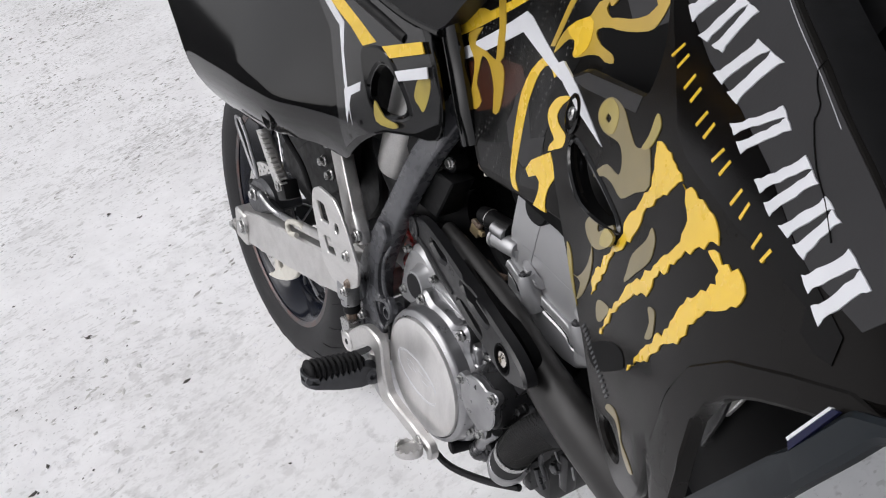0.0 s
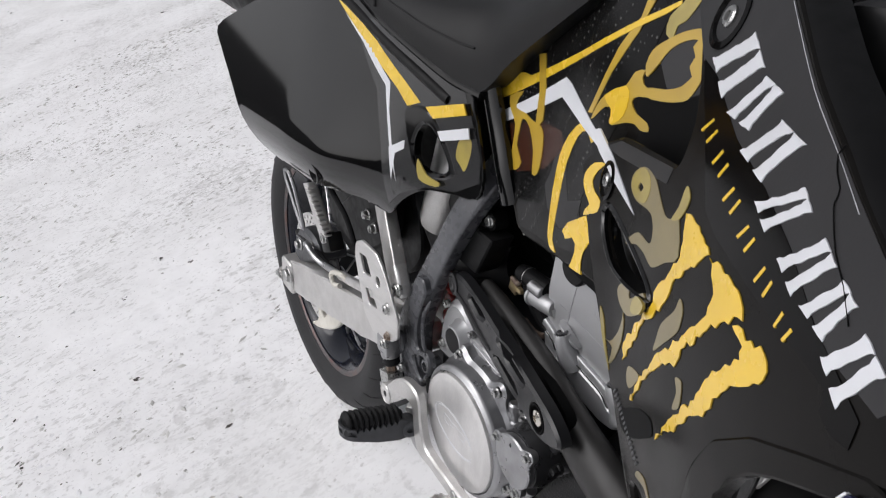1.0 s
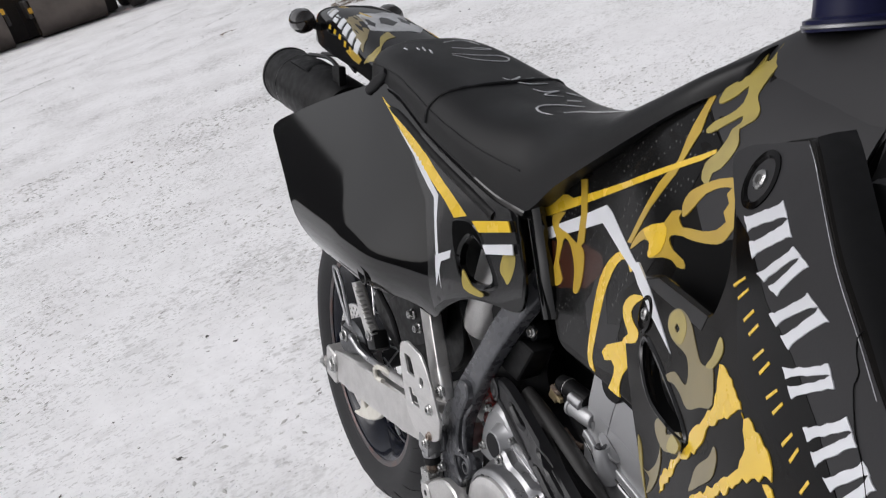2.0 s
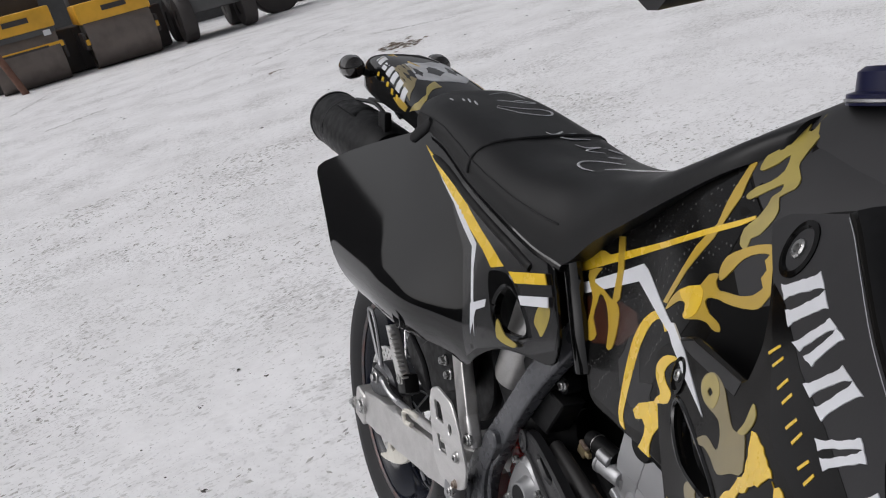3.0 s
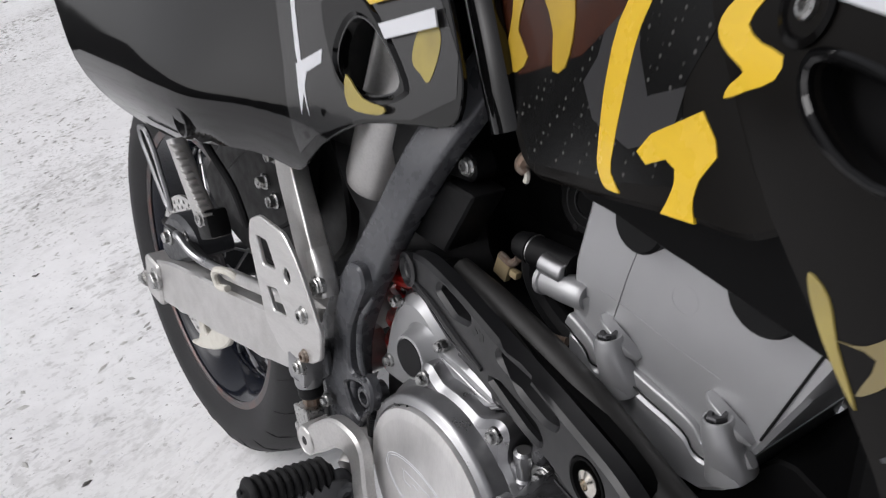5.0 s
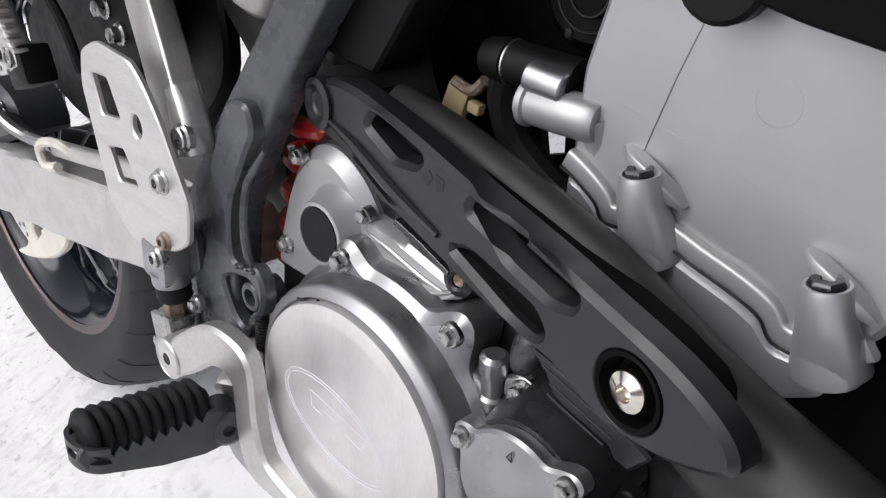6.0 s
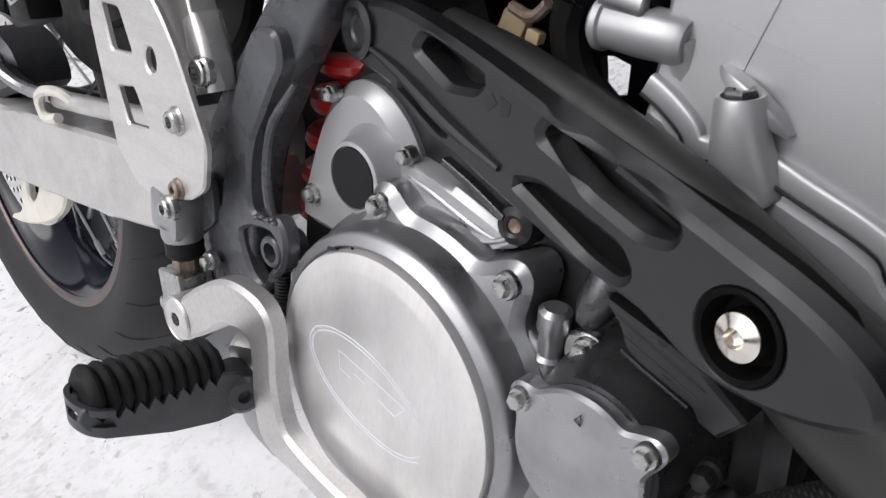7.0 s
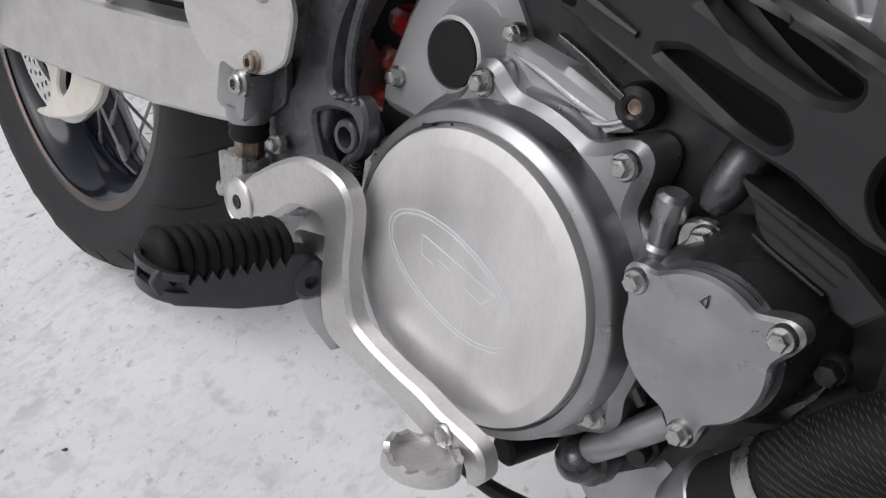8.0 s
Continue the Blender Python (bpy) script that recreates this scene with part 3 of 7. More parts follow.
# -- aluminium guard plate on the arm --
bm = bmesh.new()
g_out = [(0.4245, 0.489), (0.430, 0.512), (0.4505, 0.5215), (0.496, 0.518), (0.510, 0.506), (0.524, 0.4885), (0.550, 0.4425), (0.546, 0.4165), (0.528, 0.404), (0.511, 0.400), (0.491, 0.391), (0.466, 0.394), (0.444, 0.412)]
g_h1 = rounded([(0.4410, 0.4995), (0.4630, 0.5005), (0.4755, 0.4770), (0.4500, 0.4735)], 0.003)
g_h2 = rounded([(0.4525, 0.4525), (0.4735, 0.4570), (0.4885, 0.4356), (0.4625, 0.4315)], 0.003)
g_h3 = [(0.496 + 0.0065 * math.cos(a), 0.478 + 0.0075 * math.sin(a)) for a in np.linspace(0, 2 * math.pi, 14, endpoint=False)]
sheet(bm, rounded(g_out, 0.006), flat(-0.145, 0.0), 0.004, holes=[g_h1, g_h2, g_h3], step=0.02, bevel=0.0012)
guard = part("heel_guard", bm, PLATE, bike, "bare aluminium heel guard plate with two windows")
bolt("guard_screw", guard, (0.5215, -0.1455, 0.450), 0.0065, 0.005, STEEL, socket=True, flange=1.3)
bolt("guard_screw", guard, (0.518, -0.1455, 0.4085), 0.0050, 0.004, RUST, socket=True, flange=1.3)

# -- subframe strut --
bm = bmesh.new()
beam(bm, [(0.405, -0.090, 0.620, 0.015), (0.436, -0.100, 0.556, 0.018), (0.482, -0.114, 0.512, 0.018), (0.521, -0.124, 0.468, 0.015)], 0.009, 0.25)
strut = part("subframe_strut", bm, ALU, bike, "square silver subframe strut")
bm = bmesh.new()
beam(bm, [(0.514, -0.122, 0.504, 0.007), (0.523, -0.124, 0.488, 0.0105), (0.530, -0.124, 0.466, 0.009)], 0.0095, 0.5)
part("weld_lug", bm, PLATE, strut)
bolt("strut_bolt", strut, (0.530, -0.1335, 0.478), 0.0075, 0.004, STEEL, socket=True, flange=1.2)

# -- frame --
bm = bmesh.new()
beam(bm, [(0.700, -0.050, 0.710, 0.016), (0.670, -0.077, 0.655, 0.0165), (0.640, -0.095, 0.606, 0.0165), (0.604, -0.102, 0.5495, 0.0160), (0.5605, -0.104, 0.485, 0.0195), (0.532, -0.106, 0.435, 0.025), (0.519, -0.108, 0.380, 0.034), (0.520, -0.108, 0.340, 0.034), (0.530, -0.107, 0.312, 0.026)], 0.0110, 0.34)
frame_ob = part("frame", bm, PAINT, bike, "charcoal painted steel frame tube")
bm = bmesh.new()
beam(bm, [(0.76, 0.030, 0.78, 0.022), (0.65, 0.080, 0.632, 0.022), (0.549, 0.097, 0.480, 0.024), (0.518, 0.102, 0.380, 0.034), (0.530, 0.102, 0.312, 0.026)], 0.020, 0.35)
part("left_tube", bm, PAINT, frame_ob)
bm = bmesh.new()
tube(bm, [(0.592, -0.1175, 0.4845), (0.5827, -0.1175, 0.4723), (0.5735, -0.1175, 0.4599), (0.5679, -0.1175, 0.4445), (0.5657, -0.1175, 0.4266), (0.5674, -0.1175, 0.4109), (0.5714, -0.1175, 0.4026)], [0.0015, 0.0026, 0.0030, 0.0030, 0.0030, 0.0030, 0.0024], 10)
part("inner_rib", bm, PAINT, frame_ob)
bm = bmesh.new()
for k in range(7):
    bmesh.ops.create_icosphere(bm, subdivisions=2, radius=0.0024, matrix=Matrix.Translation((0.5643 + 0.0028 * k, -0.1235 + 0.001 * (k % 2), 0.4019 + 0.0007 * k + 0.0012 * (k % 3))))
for v in bm.verts:
    v.co.z = 0.4029 + (v.co.z - 0.4029) * 0.6
part("weld_bead", bm, PAINT, frame_ob, "rough painted weld bead")

# -- slotted engine bracket --
BR = flat(-0.102, -0.176, 0.0, 0.618, 0.0)
bm = bmesh.new()
b_out = [(0.604, 0.512), (0.612, 0.525), (0.630, 0.532), (0.655, 0.534), (0.695, 0.529), (0.728, 0.523), (0.762, 0.516), (0.800, 0.509), (0.832, 0.502), (0.863, 0.495), (0.883, 0.487), (0.894, 0.478), (0.893, 0.468), (0.868, 0.457), (0.838, 0.4545), (0.810, 0.4630), (0.772, 0.4672), (0.738, 0.4735), (0.712, 0.4790), (0.690, 0.4840), (0.650, 0.497), (0.612, 0.502)]
s0 = rounded([(0.658, 0.499), (0.668, 0.501), (0.697, 0.490), (0.688, 0.488)], 0.002)
s1 = rounded([(0.669, 0.519), (0.675, 0.5265), (0.682, 0.526), (0.718, 0.5185), (0.713, 0.513), (0.695, 0.510)], 0.003)
s2 = rounded([(0.751, 0.507), (0.756, 0.514), (0.790, 0.508), (0.820, 0.499), (0.818, 0.4925), (0.806, 0.490), (0.781, 0.495)], 0.004)
s3 = rounded([(0.741, 0.4845), (0.755, 0.4885), (0.798, 0.4815), (0.8045, 0.474), (0.799, 0.4695), (0.784, 0.4715)], 0.004)
s4 = [(0.849 + 0.0138 * math.cos(2 * math.pi * i / 32), 0.475 + 0.0138 * math.sin(2 * math.pi * i / 32)) for i in range(32)]
sheet(bm, curve_through(b_out, 3), BR, 0.014, holes=[s0, s1, s2, s3, s4], step=0.010, bevel=0.0030)
bracket = part("engine_bracket", bm, SATIN, bike, "satin black slotted engine bracket")
BN = Vector((-0.176, -1, 0)).normalized()
BP = lambda x, z, d=0.0: Vector((x, -0.102 - 0.176 * (x - 0.618), z)) + BN * d
bm = bmesh.new()
tube(bm, [BP(x, z, 0.0005) for x, z in ((0.628, 0.512), (0.660, 0.506), (0.700, 0.494), (0.733, 0.487))], [0.0012, 0.003, 0.0035, 0.0015], 8, 4, flatten=1.0)
part("raised_rib", bm, SATIN, bracket)
# bolt recess coloured near black for the shade inside it
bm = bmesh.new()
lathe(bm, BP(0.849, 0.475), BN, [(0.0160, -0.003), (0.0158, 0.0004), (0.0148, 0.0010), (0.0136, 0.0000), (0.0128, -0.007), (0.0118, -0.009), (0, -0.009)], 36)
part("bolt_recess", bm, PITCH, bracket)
bm = bmesh.new()
lathe(bm, BP(0.849, 0.475), BN, [(0.0088, -0.010), (0.0088, -0.001), (0.0081, 0.0002), (0.0036, 0.0020), (0.0031, -0.0015), (0, -0.0015)], 32)
part("domed_bolt", bm, BOLT, bracket, "polished domed socket bolt")
bm = bmesh.new()
lathe(bm, BP(0.623, 0.517), BN, [(0.014, -0.006), (0.014, 0.002), (0.0105, 0.003), (0.0090, 0.000), (0.0068, 0.001), (0.0040, -0.001), (0, -0.001)], 24)
part("pivot_bolt", bm, SATIN, bracket)
# faint recessed mark, its darkness painted on as two patches
for o in ([(0.719, 0.511), (0.724, 0.5155), (0.7275, 0.512), (0.723, 0.5075)], [(0.729, 0.5155), (0.7355, 0.514), (0.735, 0.509), (0.730, 0.507)]):
    decal("recessed_mark", bracket, o, BR, DARKM, "", 0.0004)
# black backing and recess floor: the slots' inner shade put into colour
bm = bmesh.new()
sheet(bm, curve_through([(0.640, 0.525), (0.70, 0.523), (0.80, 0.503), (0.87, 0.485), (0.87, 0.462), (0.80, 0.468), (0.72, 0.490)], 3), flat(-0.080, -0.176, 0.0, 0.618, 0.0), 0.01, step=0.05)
part("slot_backing", bm, PITCH, bracket)
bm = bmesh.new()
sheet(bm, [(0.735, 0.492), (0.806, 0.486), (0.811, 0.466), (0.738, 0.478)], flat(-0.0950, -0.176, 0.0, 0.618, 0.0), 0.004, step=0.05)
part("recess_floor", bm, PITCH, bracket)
# lower frame tube running ahead and down from the bracket
bm = bmesh.new()
tube(bm, [(0.66, -0.080, 0.520), (0.72, -0.089, 0.511), (0.80, -0.098, 0.489), (0.87, -0.109, 0.456), (0.93, -0.115, 0.435), (1.00, -0.115, 0.405), (1.10, -0.105, 0.350)], [0.013, 0.016, 0.019, 0.026, 0.029, 0.029, 0.028], 16, flatten=0.75, side=(0, 1, 0))
part("down_tube", bm, TUBEP, frame_ob)
bm = bmesh.new()
tube(bm, [(0.70, 0.095, 0.560), (0.80, 0.108, 0.500), (0.90, 0.113, 0.450), (0.96, 0.114, 0.427)], [0.020, 0.026, 0.030, 0.028], 12, flatten=0.75, side=(0, 1, 0))
part("left_down_tube", bm, SATIN, frame_ob)

# -- engine --
bm = bmesh.new()
case = [(0.555, 0.33), (0.56, 0.42), (0.585, 0.475), (0.615, 0.500), (0.66, 0.500), (0.72, 0.475), (0.80, 0.455), (0.85, 0.43), (0.86, 0.36), (0.84, 0.30), (0.78, 0.262), (0.66, 0.255), (0.585, 0.285)]
sheet(bm, curve_through(case, 3), flat(-0.088), 0.070, step=0.04, bevel=0.008)
engine = part("engine", bm, CASED, bike, "grey cast aluminium single-cylinder engine")
bm = bmesh.new()
block(bm, (0.71, 0.045, 0.345), (0.28, 0.130, 0.150), 0.02)
part("left_case", bm, ENGM, engine)
CX, CY, CZ, CR = 0.6832, -0.1385, 0.3546, 0.0733
bm = bmesh.new()
lathe(bm, (CX, CY, CZ), (0, -1, 0), [(0.0905, -0.052), (0.0895, -0.032), (0.0880, -0.0275), (0.0850, -0.0255), (0.0838, -0.023), (0.0826, -0.0105), (0.0815, -0.0075), (0.0798, -0.0058), (0.0760, -0.0046), (0.0755, -0.004), (0.0742, -0.007), (0.070, -0.007), (0, -0.007)], 96)
clutch = part("clutch_housing", bm, CAST, engine, "cast aluminium clutch housing")
bm = bmesh.new()
lathe(bm, (CX, CY, CZ), (0, -1, 0), [(0.0733, -0.008), (0.0736, -0.0035), (0.0728, -0.0012), (0.0655, 0.0006), (0.0640, 0.0008), (0, 0.0008)], 128)
cover = part("clutch_cover", bm, POLISH, engine, "brushed round aluminium clutch cover with an engraved oval", sharp=0.9)


def ribbon(bm, pts, y, w=0.0006):
    tube(bm, [(x, y, z) for x, z in pts], w, 4, 3)


# engraved oval and plain strokes
LC = Vector((0.6779, 0.3540))
def oval(a, b, t0, t1, n=40, tilt=-0.256):
    out = []
    for i in range(n + 1):
        t = t0 + (t1 - t0) * i / n
        u, v = a * math.cos(t), b * math.sin(t)
        out.append((LC.x + u * math.cos(tilt) - v * math.sin(tilt), LC.y + u * math.sin(tilt) + v * math.cos(tilt)))
    return out
for a, b, t0, t1 in ((0.0455, 0.0235, 0.5, 5.9), (0.0430, 0.0213, 0.35, 6.1)):
    bm = bmesh.new()
    ribbon(bm, oval(a, b, t0, t1), CY - 0.0006)
    part("engraved_oval", bm, WHITE, cover, "bright engraved oval line")
for pts in (((0.657, 0.368), (0.7065, 0.3605)), ((0.657, 0.368), (0.658, 0.3575)), ((0.658, 0.3575), (0.6664, 0.3562)), ((0.6695, 0.360), (0.677, 0.3585)), ((0.688, 0.3547), (0.6997, 0.352)), ((0.6997, 0.352), (0.7065, 0.3605))):
    bm = bmesh.new()
    ribbon(bm, [pts[0], ((pts[0][0] + pts[1][0]) / 2, (pts[0][1] + pts[1][1]) / 2), pts[1]], CY - 0.0006, 0.0005)
    part("engraved_stroke", bm, WHITE, cover)
for o in ([(0.641, 0.4165), (0.649, 0.4185), (0.648, 0.4205), (0.641, 0.4185)], [(0.658, 0.4145), (0.659, 0.4255), (0.662, 0.4215), (0.671, 0.4205), (0.679, 0.4205), (0.680, 0.4185), (0.664, 0.4180)]):
    def on_ring(u, v):
        r = math.hypot(u - CX, v - CZ)
        h = float(np.interp(r, (0.0755, 0.0795, 0.0835), (-0.004, -0.006, -0.012)))
        return Vector((u, CY - h, v)), Vector(((u - CX) / r * 0.6, -1, (v - CZ) / r * 0.6)).normalized()
    decal("marker_fleck", clutch, o, on_ring, DARKM, "", 0.0009, 0, 0.004)
# lobed flange of the housing and its bolts


def lobed(cx, cz, r, ears, reach, width, n=180):
    """A circle whose outline swells out round each ear."""
    out = []
    for i in range(n):
        a = 2 * math.pi * i / n
        k = r
        for x, z in ears:
            d = math.hypot(x - cx, z - cz) + reach
            off = (a - math.atan2(z - cz, x - cx) + math.pi) % (2 * math.pi) - math.pi
            k = max(k, r + (d - r) * math.exp(-(abs(off) / width) ** 2.6))
        out.append((cx + k * math.cos(a), cz + k * math.sin(a)))
    return out


EARS = [(0.658, 0.442), (0.600, 0.380), (0.740, 0.435), (0.759, 0.318), (0.606, 0.310)]
bm = bmesh.new()
sheet(bm, lobed(CX, CZ, 0.0880, EARS, 0.0105, 0.135), flat(-0.1165), 0.026, step=0.02, bevel=0.005)
part("housing_flange", bm, CAST, clutch, "cast flange with bolt lobes")
for x, z in EARS:
    bolt("cover_bolt", engine, (x, -0.1180, z), 0.0044, 0.0055, STEEL, flange=1.5)
bolt("cover_bolt", engine, (0.583, -0.100, 0.417), 0.0042, 0.0050, STEEL, flange=1.4)
# upper gear housing with its black plug
bm = bmesh.new()
up = [(0.568, 0.400), (0.576, 0.440), (0.588, 0.468), (0.606, 0.486), (0.626, 0.488), (0.645, 0.478), (0.658, 0.463), (0.668, 0.448), (0.700, 0.440), (0.716, 0.430), (0.700, 0.405), (0.640, 0.395), (0.595, 0.395)]
sheet(bm, curve_through(up, 4), flat(-0.098), 0.06, step=0.03, bevel=0.007)
upper = part("gear_housing", bm, SILVER, engine)
bm = bmesh.new()
lathe(bm, (0.632, -0.112, 0.446), (0, -1, 0), [(0.027, -0.016), (0.022, -0.010), (0.0195, -0.002), (0.0185, 0.0), (0.0165, 0.0005), (0.0160, -0.001), (0, -0.001)], 40)
boss = part("filler_boss", bm, SILVER, engine)
bm = bmesh.new()
lathe(bm, (0.632, -0.112, 0.446), (0, -1, 0), [(0.0158, -0.001), (0.0155, 0.0006), (0, 0.0010)], 32)
part("rubber_plug", bm, RUBBER2, boss, "round black rubber plug")
bolt("housing_bolt", engine, (0.599, -0.100, 0.479), 0.0042, 0.005, flange=1.2)
bolt("housing_bolt", engine, (0.657, -0.100, 0.463), 0.0042, 0.005, flange=1.2)
bm = bmesh.new()
sheet(bm, rounded([(0.652, 0.462), (0.690, 0.4575), (0.726, 0.448), (0.729, 0.442), (0.709, 0.4345), (0.674, 0.4325), (0.652, 0.440)], 0.003), flat(-0.1005), 0.02, step=0.01, bevel=0.0032)
part("housing_web", bm, SILVER, engine)
bm = bmesh.new()
tube(bm, [(0.654, -0.1005, 0.446), (0.672, -0.1015, 0.4385), (0.709, -0.1015, 0.4395), (0.724, -0.1005, 0.4455)], 0.0014, 8)
part("cast_rib", bm, CAST, engine)
for pts in (((0.659, 0.4545), (0.675, 0.4515), (0.689, 0.448), (0.703, 0.4445), (0.718, 0.4425)), ((0.662, 0.4385), (0.682, 0.4400), (0.700, 0.4405), (0.717, 0.4420))):
    bm = bmesh.new()
    tube(bm, [(x, -0.1008, z) for x, z in pts], [0.0006, 0.0015, 0.0017, 0.0017, 0.0010][:len(pts)], 10)
    part("web_ridge", bm, CAST, engine)
bm = bmesh.new()
beam(bm, [(0.683, -0.100, 0.4695, 0.0018), (0.700, -0.100, 0.464, 0.0020), (0.722, -0.100, 0.4555, 0.0016)], 0.003, 0.4)
part("steel_strip", bm, ENGM, engine)
bm = bmesh.new()
lathe(bm, (0.727, -0.100, 0.453), (0.15, -1, 0.1), [(0.0105, -0.02), (0.0105, -0.004), (0.0088, 0.0), (0.0052, 0.002), (0.0036, 0.001), (0.0032, -0.003), (0, -0.003)], 24)
plug = part("hollow_plug", bm, DARKM, engine, "dark plug with a rusty socket")
bm = bmesh.new()
lathe(bm, (0.7272, -0.1005, 0.4532), (0.15, -1, 0.1), [(0.0033, -0.003), (0.0033, -0.0005), (0.0018, -0.001), (0, -0.003)], 16)
part("rusty_socket", bm, RUST, plug)
bm = bmesh.new()
tube(bm, [(0.784, -0.088, 0.468), (0.780, -0.100, 0.452), (0.7775, -0.106, 0.438), (0.776, -0.108, 0.430)], [0.0095, 0.0095, 0.0082, 0.005], 14)
part("oil_pipe_end", bm, ENGM, engine)
# round oil-filter cover
WX, WZ, WR = 0.7985, 0.3885, 0.0305
FILTER_EARS = [(0.7695, 0.403), (0.8275, 0.4115), (0.806, 0.353)]
bm = bmesh.new()
sheet(bm, lobed(WX, WZ, 0.0310, FILTER_EARS, 0.0072, 0.215), draped(lambda x, z: -0.1398 + 0.0030 * min(1.0, math.hypot(x - WX, z - WZ) / 0.034) ** 2), 0.009, step=0.006, bevel=0.0016)
oilc = part("oil_filter_cover", bm, CAST, engine, "round cast aluminium oil filter cover with three ears")
bm = bmesh.new()
lathe(bm, (WX, -0.137, WZ), (0, -1, 0), [(0.041, -0.048), (0.0385, -0.034), (0.0350, -0.020), (0.0330, -0.012), (0.0322, -0.009), (0, -0.009)], 48)
part("filter_neck", bm, ENGM, oilc)
for x, z in FILTER_EARS:
    bolt("ear_bolt", oilc, (x, -0.1378, z), 0.0038, 0.005)
bm = bmesh.new()
tube(bm, [(0.7965, -0.1392, 0.4095), (0.799, -0.1392, 0.4135), (0.7995, -0.1392, 0.4085), (0.797, -0.1392, 0.4095)], 0.0004, 4, 1)
part("stamped_mark", bm, DARKM, oilc)

for pts in (((0.748, -0.092, 0.440), (0.742, -0.098, 0.424), (0.746, -0.100, 0.400), (0.752, -0.098, 0.380)), ((0.752, -0.100, 0.362), (0.760, -0.106, 0.345), (0.775, -0.106, 0.330))):
    bm = bmesh.new()
    tube(bm, pts, [0.0025] + [0.0042] * (len(pts) - 2) + [0.0025], 8)
    part("cast_web", bm, ENGM, engine)
bm = bmesh.new()
sheet(bm, curve_through([(0.740, 0.372), (0.752, 0.392), (0.775, 0.410), (0.805, 0.416), (0.832, 0.408), (0.838, 0.380), (0.825, 0.350), (0.790, 0.335), (0.758, 0.335)], 4), flat(-0.102), 0.03, step=0.03, bevel=0.008)
part("filter_housing", bm, ENGM, engine)
# grooved rail of the case under the bracket
bm = bmesh.new()
sheet(bm, rounded([(0.785, 0.450), (0.831, 0.438), (0.850, 0.427), (0.841, 0.4145), (0.8325, 0.4165), (0.829, 0.4215), (0.804, 0.4280), (0.798, 0.4315), (0.793, 0.4400)], 0.0015), flat(-0.114), 0.03, step=0.02, bevel=0.0018)
rail = part("case_rail", bm, CASED, engine, "dark grooved casting rail")
for a, b in (((0.792, 0.4435), (0.833, 0.4315)), ((0.797, 0.4365), (0.831, 0.4265))):
    bm = bmesh.new()
    tube(bm, [(a[0], -0.1142, a[1]), ((a[0] + b[0]) / 2, -0.1142, (a[1] + b[1]) / 2), (b[0], -0.1142, b[1])], 0.0005, 6, 2)
    part("rail_groove", bm, DARKM, rail)
bm = bmesh.new()
beam(bm, [(0.797, -0.1145, 0.4315, 0.0007), (0.805, -0.1145, 0.4284, 0.0009), (0.828, -0.1145, 0.4220, 0.0007)], 0.0008, 0.5)
part("rail_lip", bm, CASED, rail)
bm = bmesh.new()
sheet(bm, curve_through([(0.766, 0.420), (0.765, 0.409), (0.770, 0.404), (0.784, 0.408), (0.787, 0.415), (0.779, 0.423)], 4), flat(-0.1055), 0.006, step=0.03, bevel=0.0015)
part("union_lug", bm, STEEL, engine)
# dark sheet added behind the pedal, standing for the black gap there
bm = bmesh.new()
sheet(bm, curve_through([(0.574, 0.345), (0.578, 0.305), (0.590, 0.275), (0.612, 0.257), (0.636, 0.252), (0.66, 0.27), (0.68, 0.32), (0.63, 0.36)], 4), flat(-0.098), 0.03, step=0.04, bevel=0.004)
part("pedal_gap_sheet", bm, DARKM, engine)
# -- cylinder: large silver side casting with two bolt towers --
bm = bmesh.new()
cyl = [(0.762, 0.500), (0.763, 0.562), (0.770, 0.590), (0.776, 0.614), (0.782, 0.640), (0.928, 0.640), (0.954, 0.597), (0.930, 0.539), (0.905, 0.492), (0.889, 0.474), (0.869, 0.470), (0.849, 0.480), (0.823, 0.488), (0.788, 0.488)]
sheet(bm, rounded(cyl, 0.004), flat(-0.070), 0.13, step=0.04, bevel=0.003)
cylinder = part("cylinder_block", bm, SILVER, engine, "silver painted cylinder side")
bm = bmesh.new()
low = [(0.764, 0.514), (0.774, 0.512), (0.784, 0.504), (0.790, 0.496), (0.810, 0.500), (0.834, 0.493), (0.852, 0.488), (0.864, 0.483), (0.871, 0.475), (0.885, 0.475), (0.897, 0.480), (0.893, 0.462), (0.876, 0.452), (0.858, 0.452), (0.822, 0.462), (0.798, 0.471), (0.775, 0.485), (0.764, 0.494)]
sheet(bm, rounded(low, 0.003), flat(-0.0745), 0.12, step=0.04, bevel=0.003)
part("cylinder_base", bm, SILVER, engine)
